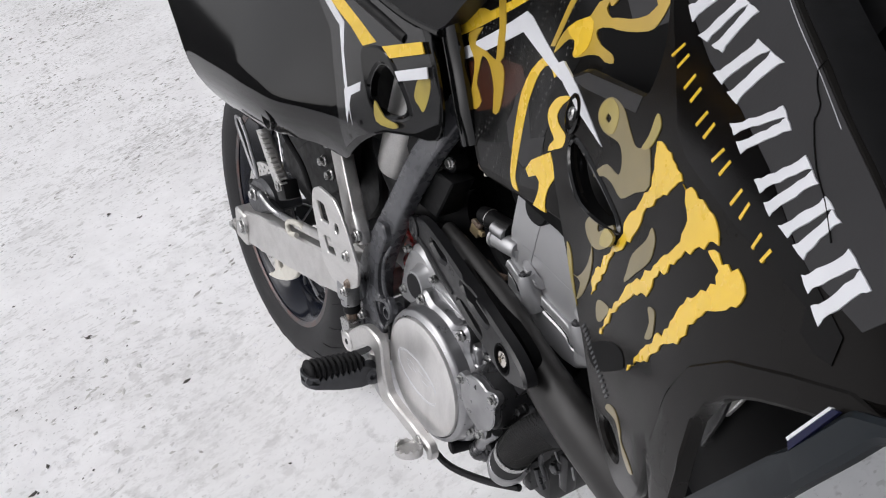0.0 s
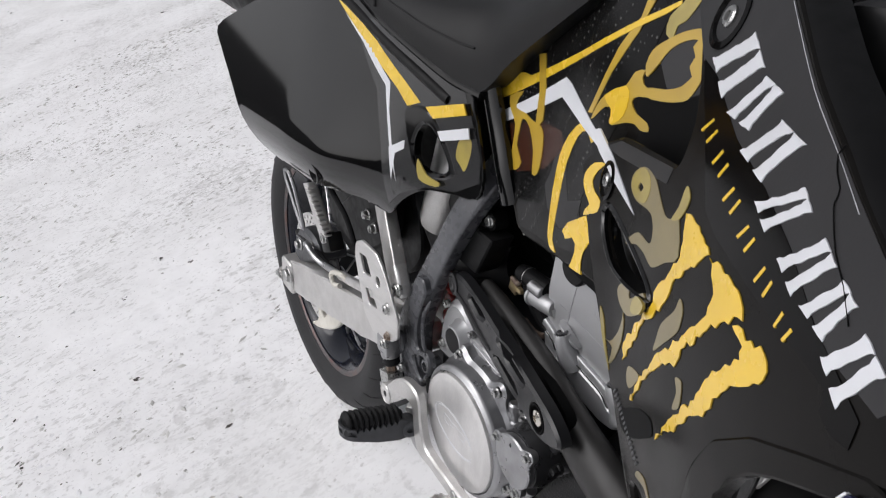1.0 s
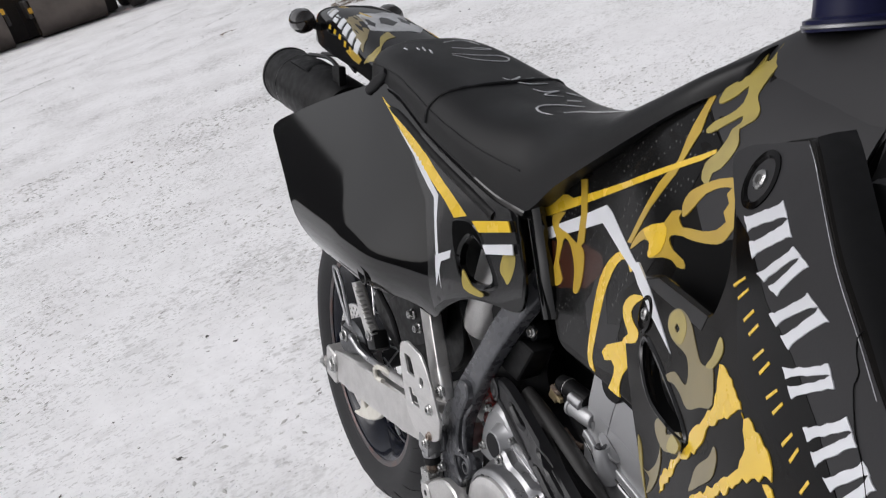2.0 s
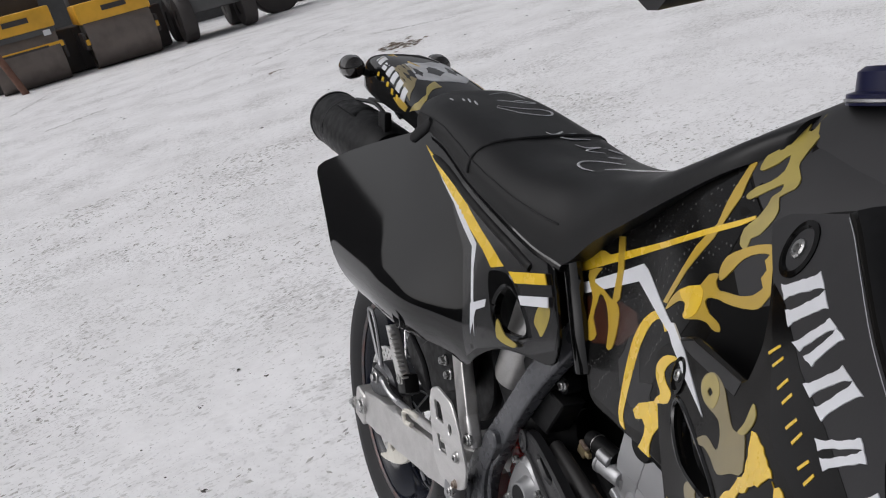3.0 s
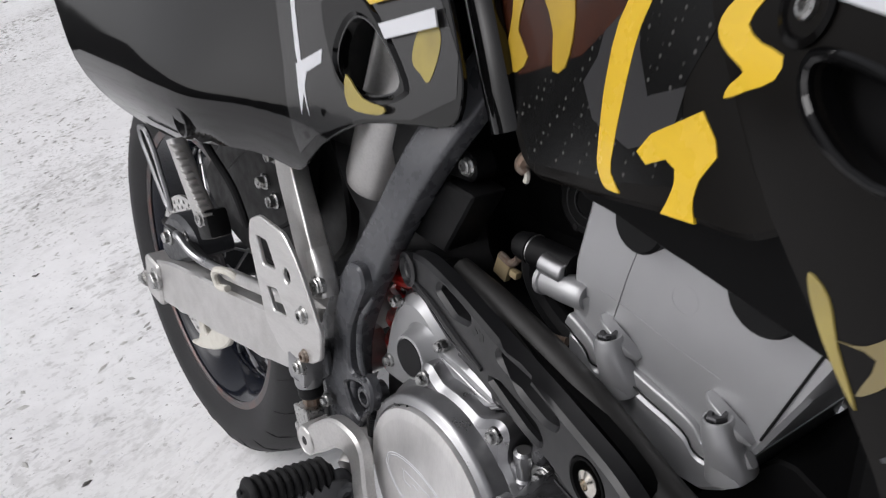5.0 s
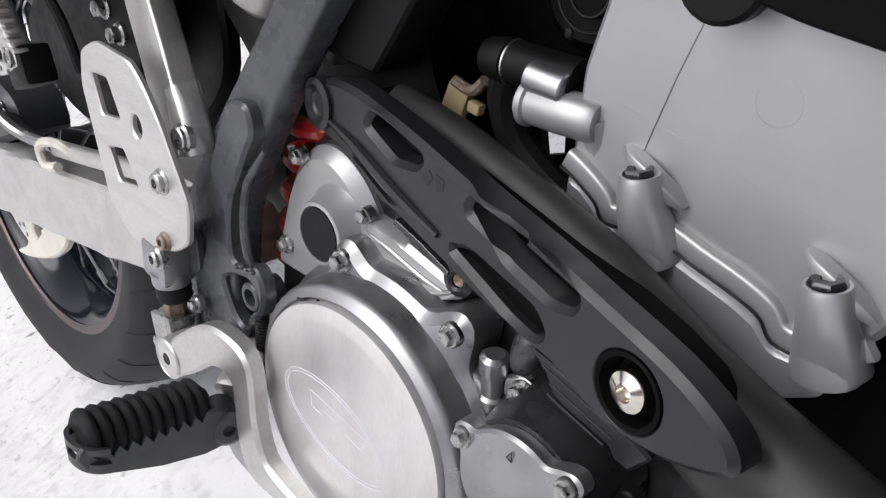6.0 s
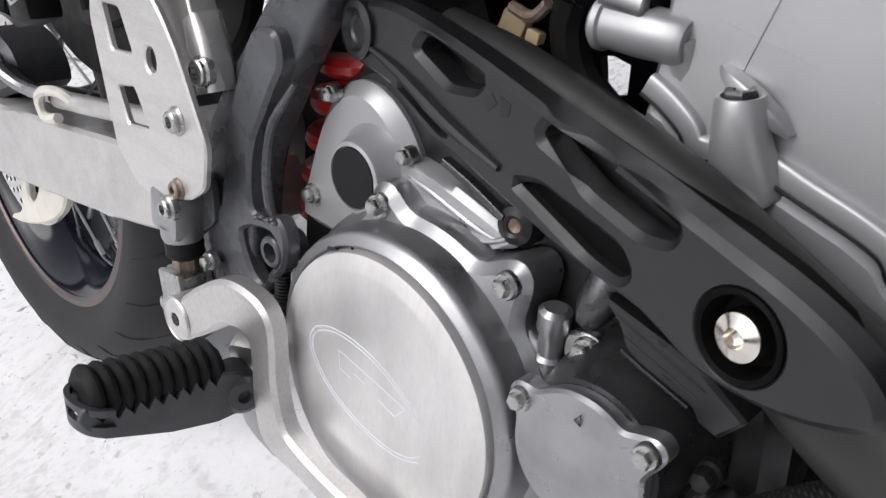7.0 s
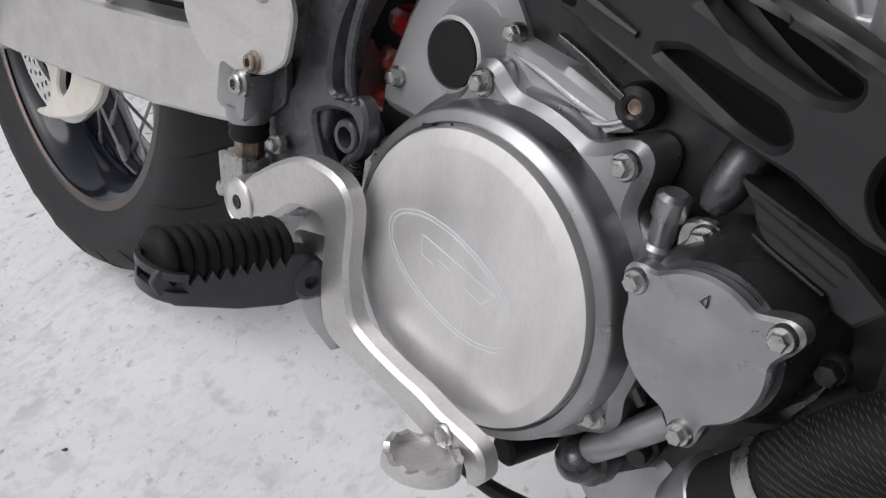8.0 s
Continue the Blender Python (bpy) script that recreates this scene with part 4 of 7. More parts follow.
# two bolt towers with their cast wings
for x, z, k in ((0.805, 0.5295, 1.0), (0.8865, 0.513, 1.0)):
    up = Vector((-0.16, -0.10, 1)).normalized()
    top = Vector((x, -0.081, z))
    bm = bmesh.new()
    lathe(bm, top - up * 0.034, up, [(0.0150, -0.004), (0.0142, 0.004), (0.0120, 0.014), (0.0100, 0.024), (0.0092, 0.0320), (0.0084, 0.034), (0.0072, 0.034), (0.0068, 0.0310), (0.0, 0.0310)], 28)
    for v in bm.verts:
        v.co.y += 0.008 * soft_step(0.010, 0.036, top.z - v.co.z)
    tower = part("bolt_tower", bm, SILVER, cylinder)
    bm = bmesh.new()
    lathe(bm, top, up, [(0.0066, -0.006), (0.0066, 0.0012), (0.0058, 0.0022), (0.0030, 0.0022), (0.0026, 0.0010), (0, 0.0010)], 6)
    part("head_bolt", bm, ENGM, tower, "dull recessed head bolt")
    bm = bmesh.new()
    beam(bm, [(x - 0.013, -0.0695, z + 0.0065, 0.0008), (x - 0.008, -0.0740, z + 0.004, 0.0022), (x + 0.003, -0.0760, z - 0.0015, 0.0034), (x + 0.012, -0.0740, z - 0.0075, 0.0028), (x + 0.018, -0.0695, z - 0.0120, 0.0010)], 0.0050, 0.35, 4)
    part("cast_wing", bm, SILVER, tower)
    bm = bmesh.new()
    lathe(bm, top - up * 0.040 + Vector((0, 0.004, 0)), up, [(0.0130, 0.0), (0.0122, 0.006), (0.0105, 0.014), (0.0090, 0.024), (0, 0.024)], 20)
    part("tower_root", bm, SILVER, tower)
bm = bmesh.new()
tube(bm, [(0.785, -0.0700, 0.551), (0.813, -0.0700, 0.545), (0.845, -0.0700, 0.536), (0.878, -0.0700, 0.529)], 0.0004, 4, 1)
part("scribed_line", bm, SILVER, cylinder)
bm = bmesh.new()
tube(bm, [(0.796, -0.0703, 0.527), (0.798, -0.0703, 0.532), (0.808, -0.0703, 0.569), (0.822, -0.0703, 0.612)], 0.0004, 4, 1)
part("casting_seam", bm, CAST, cylinder)
bm = bmesh.new()
tube(bm, [(0.908, -0.0708, 0.505), (0.930, -0.0708, 0.560), (0.955, -0.0708, 0.62)], 0.0009, 5, 1)
part("joint_line", bm, MATTE, cylinder)
JL = ((0.762, 0.518), (0.771, 0.514), (0.782, 0.507), (0.789, 0.4995), (0.810, 0.5025), (0.834, 0.496), (0.852, 0.491), (0.864, 0.486), (0.871, 0.478), (0.885, 0.4775), (0.897, 0.482), (0.904, 0.487))
bm = bmesh.new()
beam(bm, [(x + 0.001, -0.0715, z + 0.0038, 0.0050) for x, z in JL], 0.0030, 0.7, 4)
part("joint_flange", bm, SILVER, cylinder)
bm = bmesh.new()
tube(bm, [(x, -0.0758, z) for x, z in JL], 0.0007, 5, 4)
part("gasket_line", bm, MATTE, cylinder)
bm = bmesh.new()
tube(bm, [(0.850 + 0.009 * math.cos(a), -0.0700, 0.568 + 0.009 * math.sin(a)) for a in np.linspace(0, 2 * math.pi, 24)], 0.0002, 4, 1, caps=False)
part("embossed_ring", bm, SILVER, cylinder)
# coolant elbow and its sensor
bm = bmesh.new()
lathe(bm, (0.773, -0.068, 0.540), (-1, -0.02, 0.0), [(0, -0.002), (0.0085, -0.002), (0.0100, 0.001), (0.0105, 0.018), (0.0100, 0.034), (0.0115, 0.035), (0.0115, 0.038), (0.0095, 0.040), (0, 0.040)], 28)
fitting = part("coolant_elbow", bm, SILVER, engine, "cast coolant elbow")
bm = bmesh.new()
tube(bm, [(0.770, -0.066, 0.541), (0.774, -0.062, 0.528), (0.776, -0.060, 0.512)], [0.009, 0.0085, 0.0085], 14)
part("elbow_leg", bm, SILVER, fitting)
bm = bmesh.new()
lathe(bm, (0.757, -0.070, 0.5505), (-1, -0.02, 0.10), [(0, 0), (0.0070, 0.0), (0.0078, 0.0008), (0.0078, 0.020), (0.0070, 0.021), (0, 0.021)], 24)
part("steel_band", bm, CAST, fitting, "bright steel clamp band")
bm = bmesh.new()
lathe(bm, (0.748, -0.062, 0.553), (-1, -0.02, 0.02), [(0, -0.010), (0.0105, -0.010), (0.0108, 0.028), (0.0092, 0.0285), (0.0092, 0.030), (0.0108, 0.0305), (0.0108, 0.036), (0.009, 0.044), (0, 0.045)], 24)
part("sensor_body", bm, MATTE, fitting)
bm = bmesh.new()
lathe(bm, (0.7195, -0.062, 0.5535), (-1, -0.02, 0.02), [(0.0102, -0.001), (0.0113, -0.0006), (0.0113, 0.0006), (0.0102, 0.001)], 24)
part("bright_ring", bm, STEEL, fitting)
bm = bmesh.new()
tube(bm, [(0.765, -0.062, 0.560), (0.768, -0.060, 0.569), (0.772, -0.058, 0.563)], 0.0035, 8)
part("bracket_tab", bm, STEEL, fitting)
bm = bmesh.new()
tube(bm, [(0.712, -0.055, 0.548), (0.706, -0.050, 0.530), (0.712, -0.045, 0.508), (0.735, -0.045, 0.492), (0.765, -0.05, 0.485)], 0.0095, 10)
part("coolant_hose", bm, RUBBER2, fitting)
bm = bmesh.new()
tube(bm, [(0.700, -0.060, 0.540), (0.690, -0.058, 0.532), (0.676, -0.056, 0.534)], 0.0030, 8)
part("tan_wire", bm, RUST, fitting)
bm = bmesh.new()
tube(bm, [(0.726, -0.072, 0.507), (0.745, -0.074, 0.500), (0.762, -0.072, 0.503)], [0.003, 0.0045, 0.003], 8)
part("rusty_link", bm, RUST, fitting)
# small tan blocks added for the tan patches in the gap
for at, size, turn in (((0.673, -0.050, 0.521), (0.015, 0.006, 0.018), 20), ((0.635, -0.045, 0.527), (0.008, 0.005, 0.007), 40), ((0.691, -0.055, 0.523), (0.008, 0.006, 0.006), 10)):
    bm = bmesh.new()
    block(bm, at, size, 0.0012, Euler((0, radians(turn), 0)).to_matrix())
    part("tan_block", bm, TANC, fitting, "small tan block")
# banjo, small bracket bolt
bm = bmesh.new()
lathe(bm, (0.7575, -0.103, 0.392), (0.05, -0.1, 1), [(0.0075, 0), (0.0075, 0.012), (0.006, 0.014), (0.006, 0.026), (0.0075, 0.027), (0.0075, 0.036), (0.005, 0.038), (0, 0.038)], 16)
part("oil_union", bm, CAST, engine)
bolt("union_bolt", engine, (0.777, -0.1055, 0.4155), 0.0055, 0.007, STEEL, flange=1.3)

# -- red shock spring, reservoir and black boxes in the gaps --
bm = bmesh.new()
pts = [(0.562 + 0.030 * math.cos(t) + 0.004 * t / 6.28, -0.050 + 0.030 * math.sin(t), 0.375 + 0.0235 * t / 6.28) for t in np.linspace(0, 2 * math.pi * 5, 110)]
tube(bm, pts, 0.0075, 10, 1)
spring = part("shock_spring", bm, RED, bike, "red coil spring")
bm = bmesh.new()
lathe(bm, (0.560, -0.05, 0.36), (0.15, 0, 1), [(0.016, 0), (0.016, 0.28), (0, 0.28)], 20)
part("shock_body", bm, DARKM, bike)
bm = bmesh.new()
lathe(bm, (0.519, -0.062, 0.548), (0.25, 0.02, 0.6), [(0, -0.004), (0.016, -0.004), (0.027, 0.004), (0.029, 0.012), (0.029, 0.19), (0, 0.19)], 40)
part("shock_reservoir", bm, ALU, bike, "silver cylindrical shock reservoir")
bm = bmesh.new()
sheet(bm, rounded([(0.654, 0.593), (0.686, 0.589), (0.651, 0.536), (0.608, 0.541)], 0.003), flat(-0.0900), 0.030, step=0.05, bevel=0.002)
part("black_relay_box", bm, MATTE, bike)
# black sheets added behind the gaps, standing for the shade inside
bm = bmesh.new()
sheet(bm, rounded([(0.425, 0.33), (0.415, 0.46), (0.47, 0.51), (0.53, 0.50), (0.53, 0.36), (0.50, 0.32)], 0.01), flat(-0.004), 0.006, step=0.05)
part("spring_backing", bm, PITCH, bike)
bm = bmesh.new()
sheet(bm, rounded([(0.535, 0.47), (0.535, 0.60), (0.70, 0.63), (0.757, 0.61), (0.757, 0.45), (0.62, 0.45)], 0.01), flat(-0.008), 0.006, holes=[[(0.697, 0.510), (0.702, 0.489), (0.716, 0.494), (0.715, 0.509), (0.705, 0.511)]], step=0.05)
part("gap_backing", bm, PITCH, bike)
bm = bmesh.new()
sheet(bm, rounded([(0.630, 0.611), (0.668, 0.616), (0.677, 0.603), (0.671, 0.593), (0.630, 0.593)], 0.005), flat(-0.080), 0.02, step=0.03, bevel=0.002)
lug = part("mount_lug", bm, MATTE, bike)
bolt("mount_screw", lug, (0.667, -0.0805, 0.605), 0.0055, 0.004, STEEL, socket=True, flange=1.35)
# -- airbox and dark inner bodies --
bm = bmesh.new()
block(bm, (0.52, 0.0, 0.655), (0.24, 0.15, 0.16), 0.02)
part("airbox", bm, MATTE, bike, "matte black airbox")
bm = bmesh.new()
tube(bm, [(0.42, -0.03, 0.60), (0.50, -0.045, 0.545), (0.58, -0.05, 0.50), (0.64, -0.02, 0.52)], 0.030, 16)
part("intake_boot", bm, RUBBER2, bike)
# carburettor body in the same near black as the gap sheets
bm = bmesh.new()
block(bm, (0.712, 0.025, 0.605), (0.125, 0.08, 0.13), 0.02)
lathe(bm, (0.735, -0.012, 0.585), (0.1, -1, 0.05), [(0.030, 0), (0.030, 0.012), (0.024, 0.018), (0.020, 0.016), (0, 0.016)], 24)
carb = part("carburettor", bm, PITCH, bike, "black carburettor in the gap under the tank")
for r, d in ((0.026, 0.0150), (0.0185, 0.0175), (0.011, 0.0175)):
    bm = bmesh.new()
    tube(bm, [(0.735 + r * math.cos(a), -0.0125 - d, 0.585 + r * math.sin(a)) for a in np.linspace(0, 2 * math.pi, 28)], 0.0009, 6, 1, caps=False)
    part("cover_rim", bm, DARKM, carb)
for a in (0.6, 2.4, 4.3):
    bolt("carburettor_screw", carb, (0.735 + 0.022 * math.cos(a), -0.029, 0.585 + 0.022 * math.sin(a)), 0.0028, 0.003, DARKM)
bm = bmesh.new()
tube(bm, [(0.712, -0.050, 0.626), (0.706, -0.058, 0.617), (0.703, -0.061, 0.611), (0.706, -0.060, 0.606)], [0.004, 0.0055, 0.0058, 0.004], 10)
stub = part("brown_hose_stub", bm, RUST, bike, "brown rusty hose stub with a pale tip")
bm = bmesh.new()
tube(bm, [(0.7065, -0.060, 0.607), (0.707, -0.060, 0.603), (0.7055, -0.060, 0.599)], 0.0022, 8)
part("pale_tip", bm, CREAM, stub)

# -- rear side panel --
bm = bmesh.new()
p_out = [(-0.150, 0.728), (-0.031, 0.770), (0.097, 0.806), (0.234, 0.840), (0.275, 0.848), (0.323, 0.850), (0.386, 0.829), (0.470, 0.800), (0.569, 0.768), (0.655, 0.750), (0.668, 0.735), (0.690, 0.690), (0.697, 0.665), (0.688, 0.643), (0.640, 0.636), (0.587, 0.626), (0.545, 0.603), (0.515, 0.578), (0.490, 0.570), (0.440, 0.575), (0.349, 0.568), (0.240, 0.547), (0.180, 0.541), (0.130, 0.550), (0.095, 0.578), (0.040, 0.626), (-0.030, 0.662), (-0.099, 0.694)]
slot_in = curve_through([(0.566, 0.682), (0.580, 0.701), (0.603, 0.696), (0.632, 0.668), (0.625, 0.655), (0.589, 0.650), (0.568, 0.661)], 4)
sheet(bm, curve_through(p_out, 3), SIDE, 0.004, holes=[slot_in], step=0.02, bevel=0.0008)
panel = part("side_panel", bm, GLOSS, bike, "glossy black plastic side panel")
bm = bmesh.new()
slot_out = curve_through([(0.541, 0.708), (0.563, 0.721), (0.596, 0.716), (0.643, 0.668), (0.637, 0.651), (0.597, 0.643), (0.562, 0.660)], 4)
sheet(bm, slot_out, SIDE, 0.012, holes=[slot_in], step=0.02, bevel=0.004, lift=0.003)
part("vent_surround", bm, GLOSS, panel)
bm = bmesh.new()
lathe(bm, (0.349, side_y(0.349, 0.590) - 0.0005, 0.590), (0, -1, -0.1), [(0.0155, -0.006), (0.0155, 0.0008), (0.0135, 0.0014), (0.012, -0.010), (0, -0.010)], 28)
part("panel_eye", bm, BLACKF, panel)
# stickers of the side panel
decal("side_film", panel, [(0.40, 0.800), (0.452, 0.803), (0.565, 0.770), (0.650, 0.748), (0.690, 0.688), (0.692, 0.662), (0.650, 0.641), (0.595, 0.632), (0.540, 0.610), (0.515, 0.590), (0.500, 0.66), (0.480, 0.725)], SIDE, BLACKF, lift=0.0006, holes=[slot_in])
decal("yellow_streak", panel, [(0.309, 0.8326), (0.383, 0.809), (0.468, 0.779), (0.537, 0.743), (0.570, 0.724), (0.545, 0.716), (0.522, 0.733), (0.442, 0.774), (0.362, 0.807)], SIDE, YELLOW, "yellow sticker streak", 0.0014)
decal("yellow_bar", panel, [(0.586, 0.722), (0.655, 0.738), (0.662, 0.727), (0.602, 0.712)], SIDE, YELLOW, "", 0.0048)
decal("white_streak", panel, [(0.370, 0.8023), (0.4565, 0.770), (0.507, 0.737), (0.510, 0.705), (0.521, 0.665), (0.533, 0.624), (0.514, 0.670), (0.498, 0.732), (0.434, 0.7735)], SIDE, WHITE, "white sticker streak", 0.0014)
decal("white_bracket", panel, [(0.515, 0.662), (0.545, 0.676), (0.545, 0.666), (0.528, 0.657), (0.524, 0.624)], SIDE, WHITE, "", 0.0014)
decal("white_bar", panel, [(0.612, 0.700), (0.668, 0.715), (0.672, 0.704), (0.620, 0.691)], SIDE, WHITE, "", 0.0048)
decal("olive_patch", panel, [(0.650, 0.700), (0.668, 0.704), (0.672, 0.690), (0.664, 0.668), (0.655, 0.672), (0.645, 0.680)], SIDE, OLIVE, "", 0.0015, 3)
decal("olive_patch", panel, [(0.58, 0.662), (0.60, 0.648), (0.625, 0.645), (0.618, 0.639), (0.585, 0.640)], SIDE, OLIVE, "", 0.0052, 3)

# -- silencer --
bm = bmesh.new()
SO, SD = Vector((0.075, -0.068, 0.773)), Vector((-1, -0.02, 0.10)).normalized()
lathe(bm, SO, SD, [(0, 0), (0.045, 0.0), (0.053, 0.02), (0.055, 0.10), (0.055, 0.31), (0.053, 0.325), (0.045, 0.335), (0.030, 0.335), (0.028, 0.30), (0, 0.30)], 48)
silencer = part("silencer", bm, MATTE, bike, "matte black exhaust silencer")
bm = bmesh.new()
lathe(bm, SO + SD * 0.325, SD, [(0.0530, -0.004), (0.0556, -0.003), (0.0560, 0.002), (0.0535, 0.006), (0.0500, 0.006)], 48)
part("end_rim", bm, DARKM, silencer)
bm = bmesh.new()
lathe(bm, SO + SD * 0.245, SD, [(0.0548, -0.0015), (0.0556, -0.0010), (0.0556, 0.0010), (0.0548, 0.0015)], 48)
part("silencer_seam", bm, GLOSS, silencer)
SU = SD.orthogonal().normalized()
SW = SD.cross(SU)


def on_silencer(u, v):
    n = SU * math.cos(v) + SW * math.sin(v)
    return SO + SD * u + n * 0.0552, n


up_angle = math.atan2(SW.z, SU.z)
bm = bmesh.new()
sheet(bm, rounded([(0.13, up_angle - 0.55), (0.235, up_angle - 0.55), (0.235, up_angle + 0.75), (0.13, up_angle + 0.75)], 0.02), on_silencer, 0.0015, step=0.05, bevel=0.0005, lift=0.0018)
part("heat_shield", bm, MATTE, silencer, "matte black riveted heat shield plate")
for k in (-0.01, 0.016):
    bm = bmesh.new()
    tube(bm, [SO + SD * 0.10 + Vector((0, 0.035 + k, 0.048)), SO + SD * 0.17 + Vector((0, 0.038 + k, 0.060)), SO + SD * 0.255 + Vector((0, 0.030 + k, 0.052))], 0.004, 8)
    part("heat_guard_rod", bm, DARKM, silencer)

# -- seat --
def loft(bm, sections, n=14, power=0.62, close=True):
    rings = []
    for x, w, zb, zt in sections:
        ring = []
        for i in range(n + 1):
            a = math.pi * i / n
            c, s = math.cos(a), math.sin(a)
            ring.append(bm.verts.new((x, -w * math.copysign(abs(c) ** power, c), zb + (zt - zb) * s ** power)))
        rings.append(ring)
    for a, b in zip(rings, rings[1:]):
        for i in range(n):
            bm.faces.new((a[i], a[i + 1], b[i + 1], b[i]))
        bm.faces.new((a[0], b[0], b[n], a[n]))
    if close:
        bm.faces.new(rings[0])
        bm.faces.new(rings[-1][::-1])
    return bm


SEAT = [(0.205, 0.066, 0.852, 0.862), (0.218, 0.082, 0.852, 0.888), (0.25, 0.094, 0.848, 0.903), (0.3, 0.098, 0.848, 0.900), (0.36, 0.101, 0.841, 0.889), (0.42, 0.105, 0.822, 0.877), (0.47, 0.108, 0.806, 0.867), (0.55, 0.108, 0.784, 0.851), (0.62, 0.102, 0.762, 0.848), (0.67, 0.094, 0.752, 0.851), (0.72, 0.088, 0.79, 0.858), (0.78, 0.088, 0.826, 0.873), (0.84, 0.088, 0.861, 0.897), (0.9, 0.082, 0.895, 0.925), (0.94, 0.06, 0.915, 0.944)]
SP = 0.66


def seat_sections(steps=5):
    cols = [curve_through([Vector(s) for s in SEAT], steps, False)][0]
    return [tuple(c) for c in cols]


bm = bmesh.new()
loft(bm, seat_sections(), 28, SP)
seat = part("seat", bm, VINYL, bike, "black vinyl seat with a raised rear step", sharp=1.2)


def seat_at(x, a, up=0.0008):
    row = min(seat_sections(10), key=lambda s: abs(s[0] - x))
    c, s = math.cos(a), math.sin(a)
    return Vector((x, -(row[1] + up) * math.copysign(abs(c) ** SP, c), row[2] + (row[3] + up - row[2]) * s ** SP))


# the piped step between rider and pillion
bm = bmesh.new()
tube(bm, [seat_at(0.488 - 0.032 * abs(math.cos(a)) ** 1.5, a, 0.0) for a in np.linspace(0.05, math.pi - 0.05, 30)], 0.0028, 8, 2)
part("piping", bm, RUBBER2, seat, "black piped seam")
bm = bmesh.new()
tube(bm, [seat_at(x, 0.30, 0.0004) for x in np.linspace(0.24, 0.66, 20)], 0.0012, 5, 1)
part("stitched_seam", bm, RUBBER2, seat)
# pale brushed lettering that cannot be read, as plain strokes


def seat_top(x, y):
    """A point on the seat's skin above (x, y)."""
    xs = [s[0] for s in SEAT]
    w, zb, zt = (float(np.interp(x, xs, [s[k] for s in SEAT])) for k in (1, 2, 3))
    k = min(abs(y) / w, 1.0) ** (1 / SP)
    return Vector((x, y, zb + (zt - zb) * max(1 - k * k, 0.0) ** (SP / 2) + 0.0004))


STROKES = (((0.262, 0.012), (0.270, -0.004), (0.279, -0.008)), ((0.268, 0.022), (0.272, 0.034), (0.276, 0.050)), ((0.295, 0.001), (0.284, 0.034), (0.316, 0.049)), ((0.327, -0.002), (0.343, 0.035), (0.338, 0.054), (0.33, 0.024)),
           ((0.354, -0.016), (0.371, 0.019), (0.375, 0.049), (0.386, 0.056), (0.402, 0.04), (0.391, 0.008), (0.36, -0.019)), ((0.291, -0.061), (0.306, -0.062)), ((0.307, -0.048), (0.32, -0.05)), ((0.311, -0.041), (0.329, -0.045)), ((0.324, -0.037), (0.344, -0.041)))
STROKES += (((0.469, -0.002), (0.48, 0.004), (0.471, 0.022), (0.484, 0.008), (0.476, 0.041)), ((0.489, 0.007), (0.5, 0.021), (0.5, 0.047)), ((0.519, 0.013), (0.532, 0.022), (0.531, 0.042), (0.541, 0.016), (0.552, 0.036)), ((0.537, 0.05), (0.547, 0.067)),
            ((0.578, 0.023), (0.588, 0.037)), ((0.641, -0.039), (0.62, -0.039), (0.601, -0.034), (0.591, -0.02), (0.598, -0.001), (0.62, 0.019)), ((0.646, -0.028), (0.661, -0.01), (0.696, -0.006), (0.73, 0.004)))
for stroke in STROKES:
    flow = curve_through([Vector(p) for p in stroke], 8, False)
    bm = bmesh.new()
    tube(bm, [seat_top(p.x, p.y) for p in flow], [0.0006 + 0.0012 * math.sin(math.pi * (k + 0.5) / len(flow)) for k in range(len(flow))], 6, 1, flatten=0.5, side=(0, 0, 1))
    part("printed_stroke", bm, SCRIPT, seat)

# black plastic seat base and the frame rail in the gap beside it
bm = bmesh.new()
tube(bm, [(x, -w + 0.004, zb - 0.004) for x, w, zb, zt in SEAT[3:10]], 0.006, 10, 4)
part("seat_base", bm, GLOSS, seat, "glossy black seat base rim")
bm = bmesh.new()
tube(bm, [(0.26, -0.094, 0.826), (0.36, -0.102, 0.816), (0.50, -0.108, 0.776), (0.62, -0.100, 0.735)], 0.007, 12, 4)
part("subframe_rail", bm, MATTE, bike, "black subframe rail under the seat")
bm = bmesh.new()
beam(bm, [(0.262, -0.106, 0.836, 0.007), (0.278, -0.102, 0.847, 0.009), (0.298, -0.097, 0.860, 0.008), (0.308, -0.095, 0.868, 0.005)], 0.006, 0.8)
part("rubber_buffer", bm, RUBBER2, bike, "black rubber buffer behind the seat")

# -- tank --
bm = bmesh.new()
rings = []
for x in np.linspace(0.78, 1.20, 22):
    rings.append([bm.verts.new(tank_skin(x, math.pi * i / 24)) for i in range(25)])
for a, b in zip(rings, rings[1:]):
    for i in range(24):
        bm.faces.new((a[i], a[i + 1], b[i + 1], b[i]))
bm.faces.new(rings[0])
bm.faces.new(rings[-1][::-1])
tank = part("fuel_tank", bm, GREYF, bike, "dark grey fuel tank with yellow camouflage film", sharp=1.2)
bm = bmesh.new()
lathe(bm, (0.995, -0.012, 0.962), (-0.1, 0, 1), [(0.040, -0.006), (0.040, 0.002), (0.034, 0.004), (0.033, 0.018), (0.028, 0.022), (0, 0.022)], 28)
cap = part("filler_cap", bm, NAVY, tank, "dark blue filler cap with a metal ring")
bm = bmesh.new()
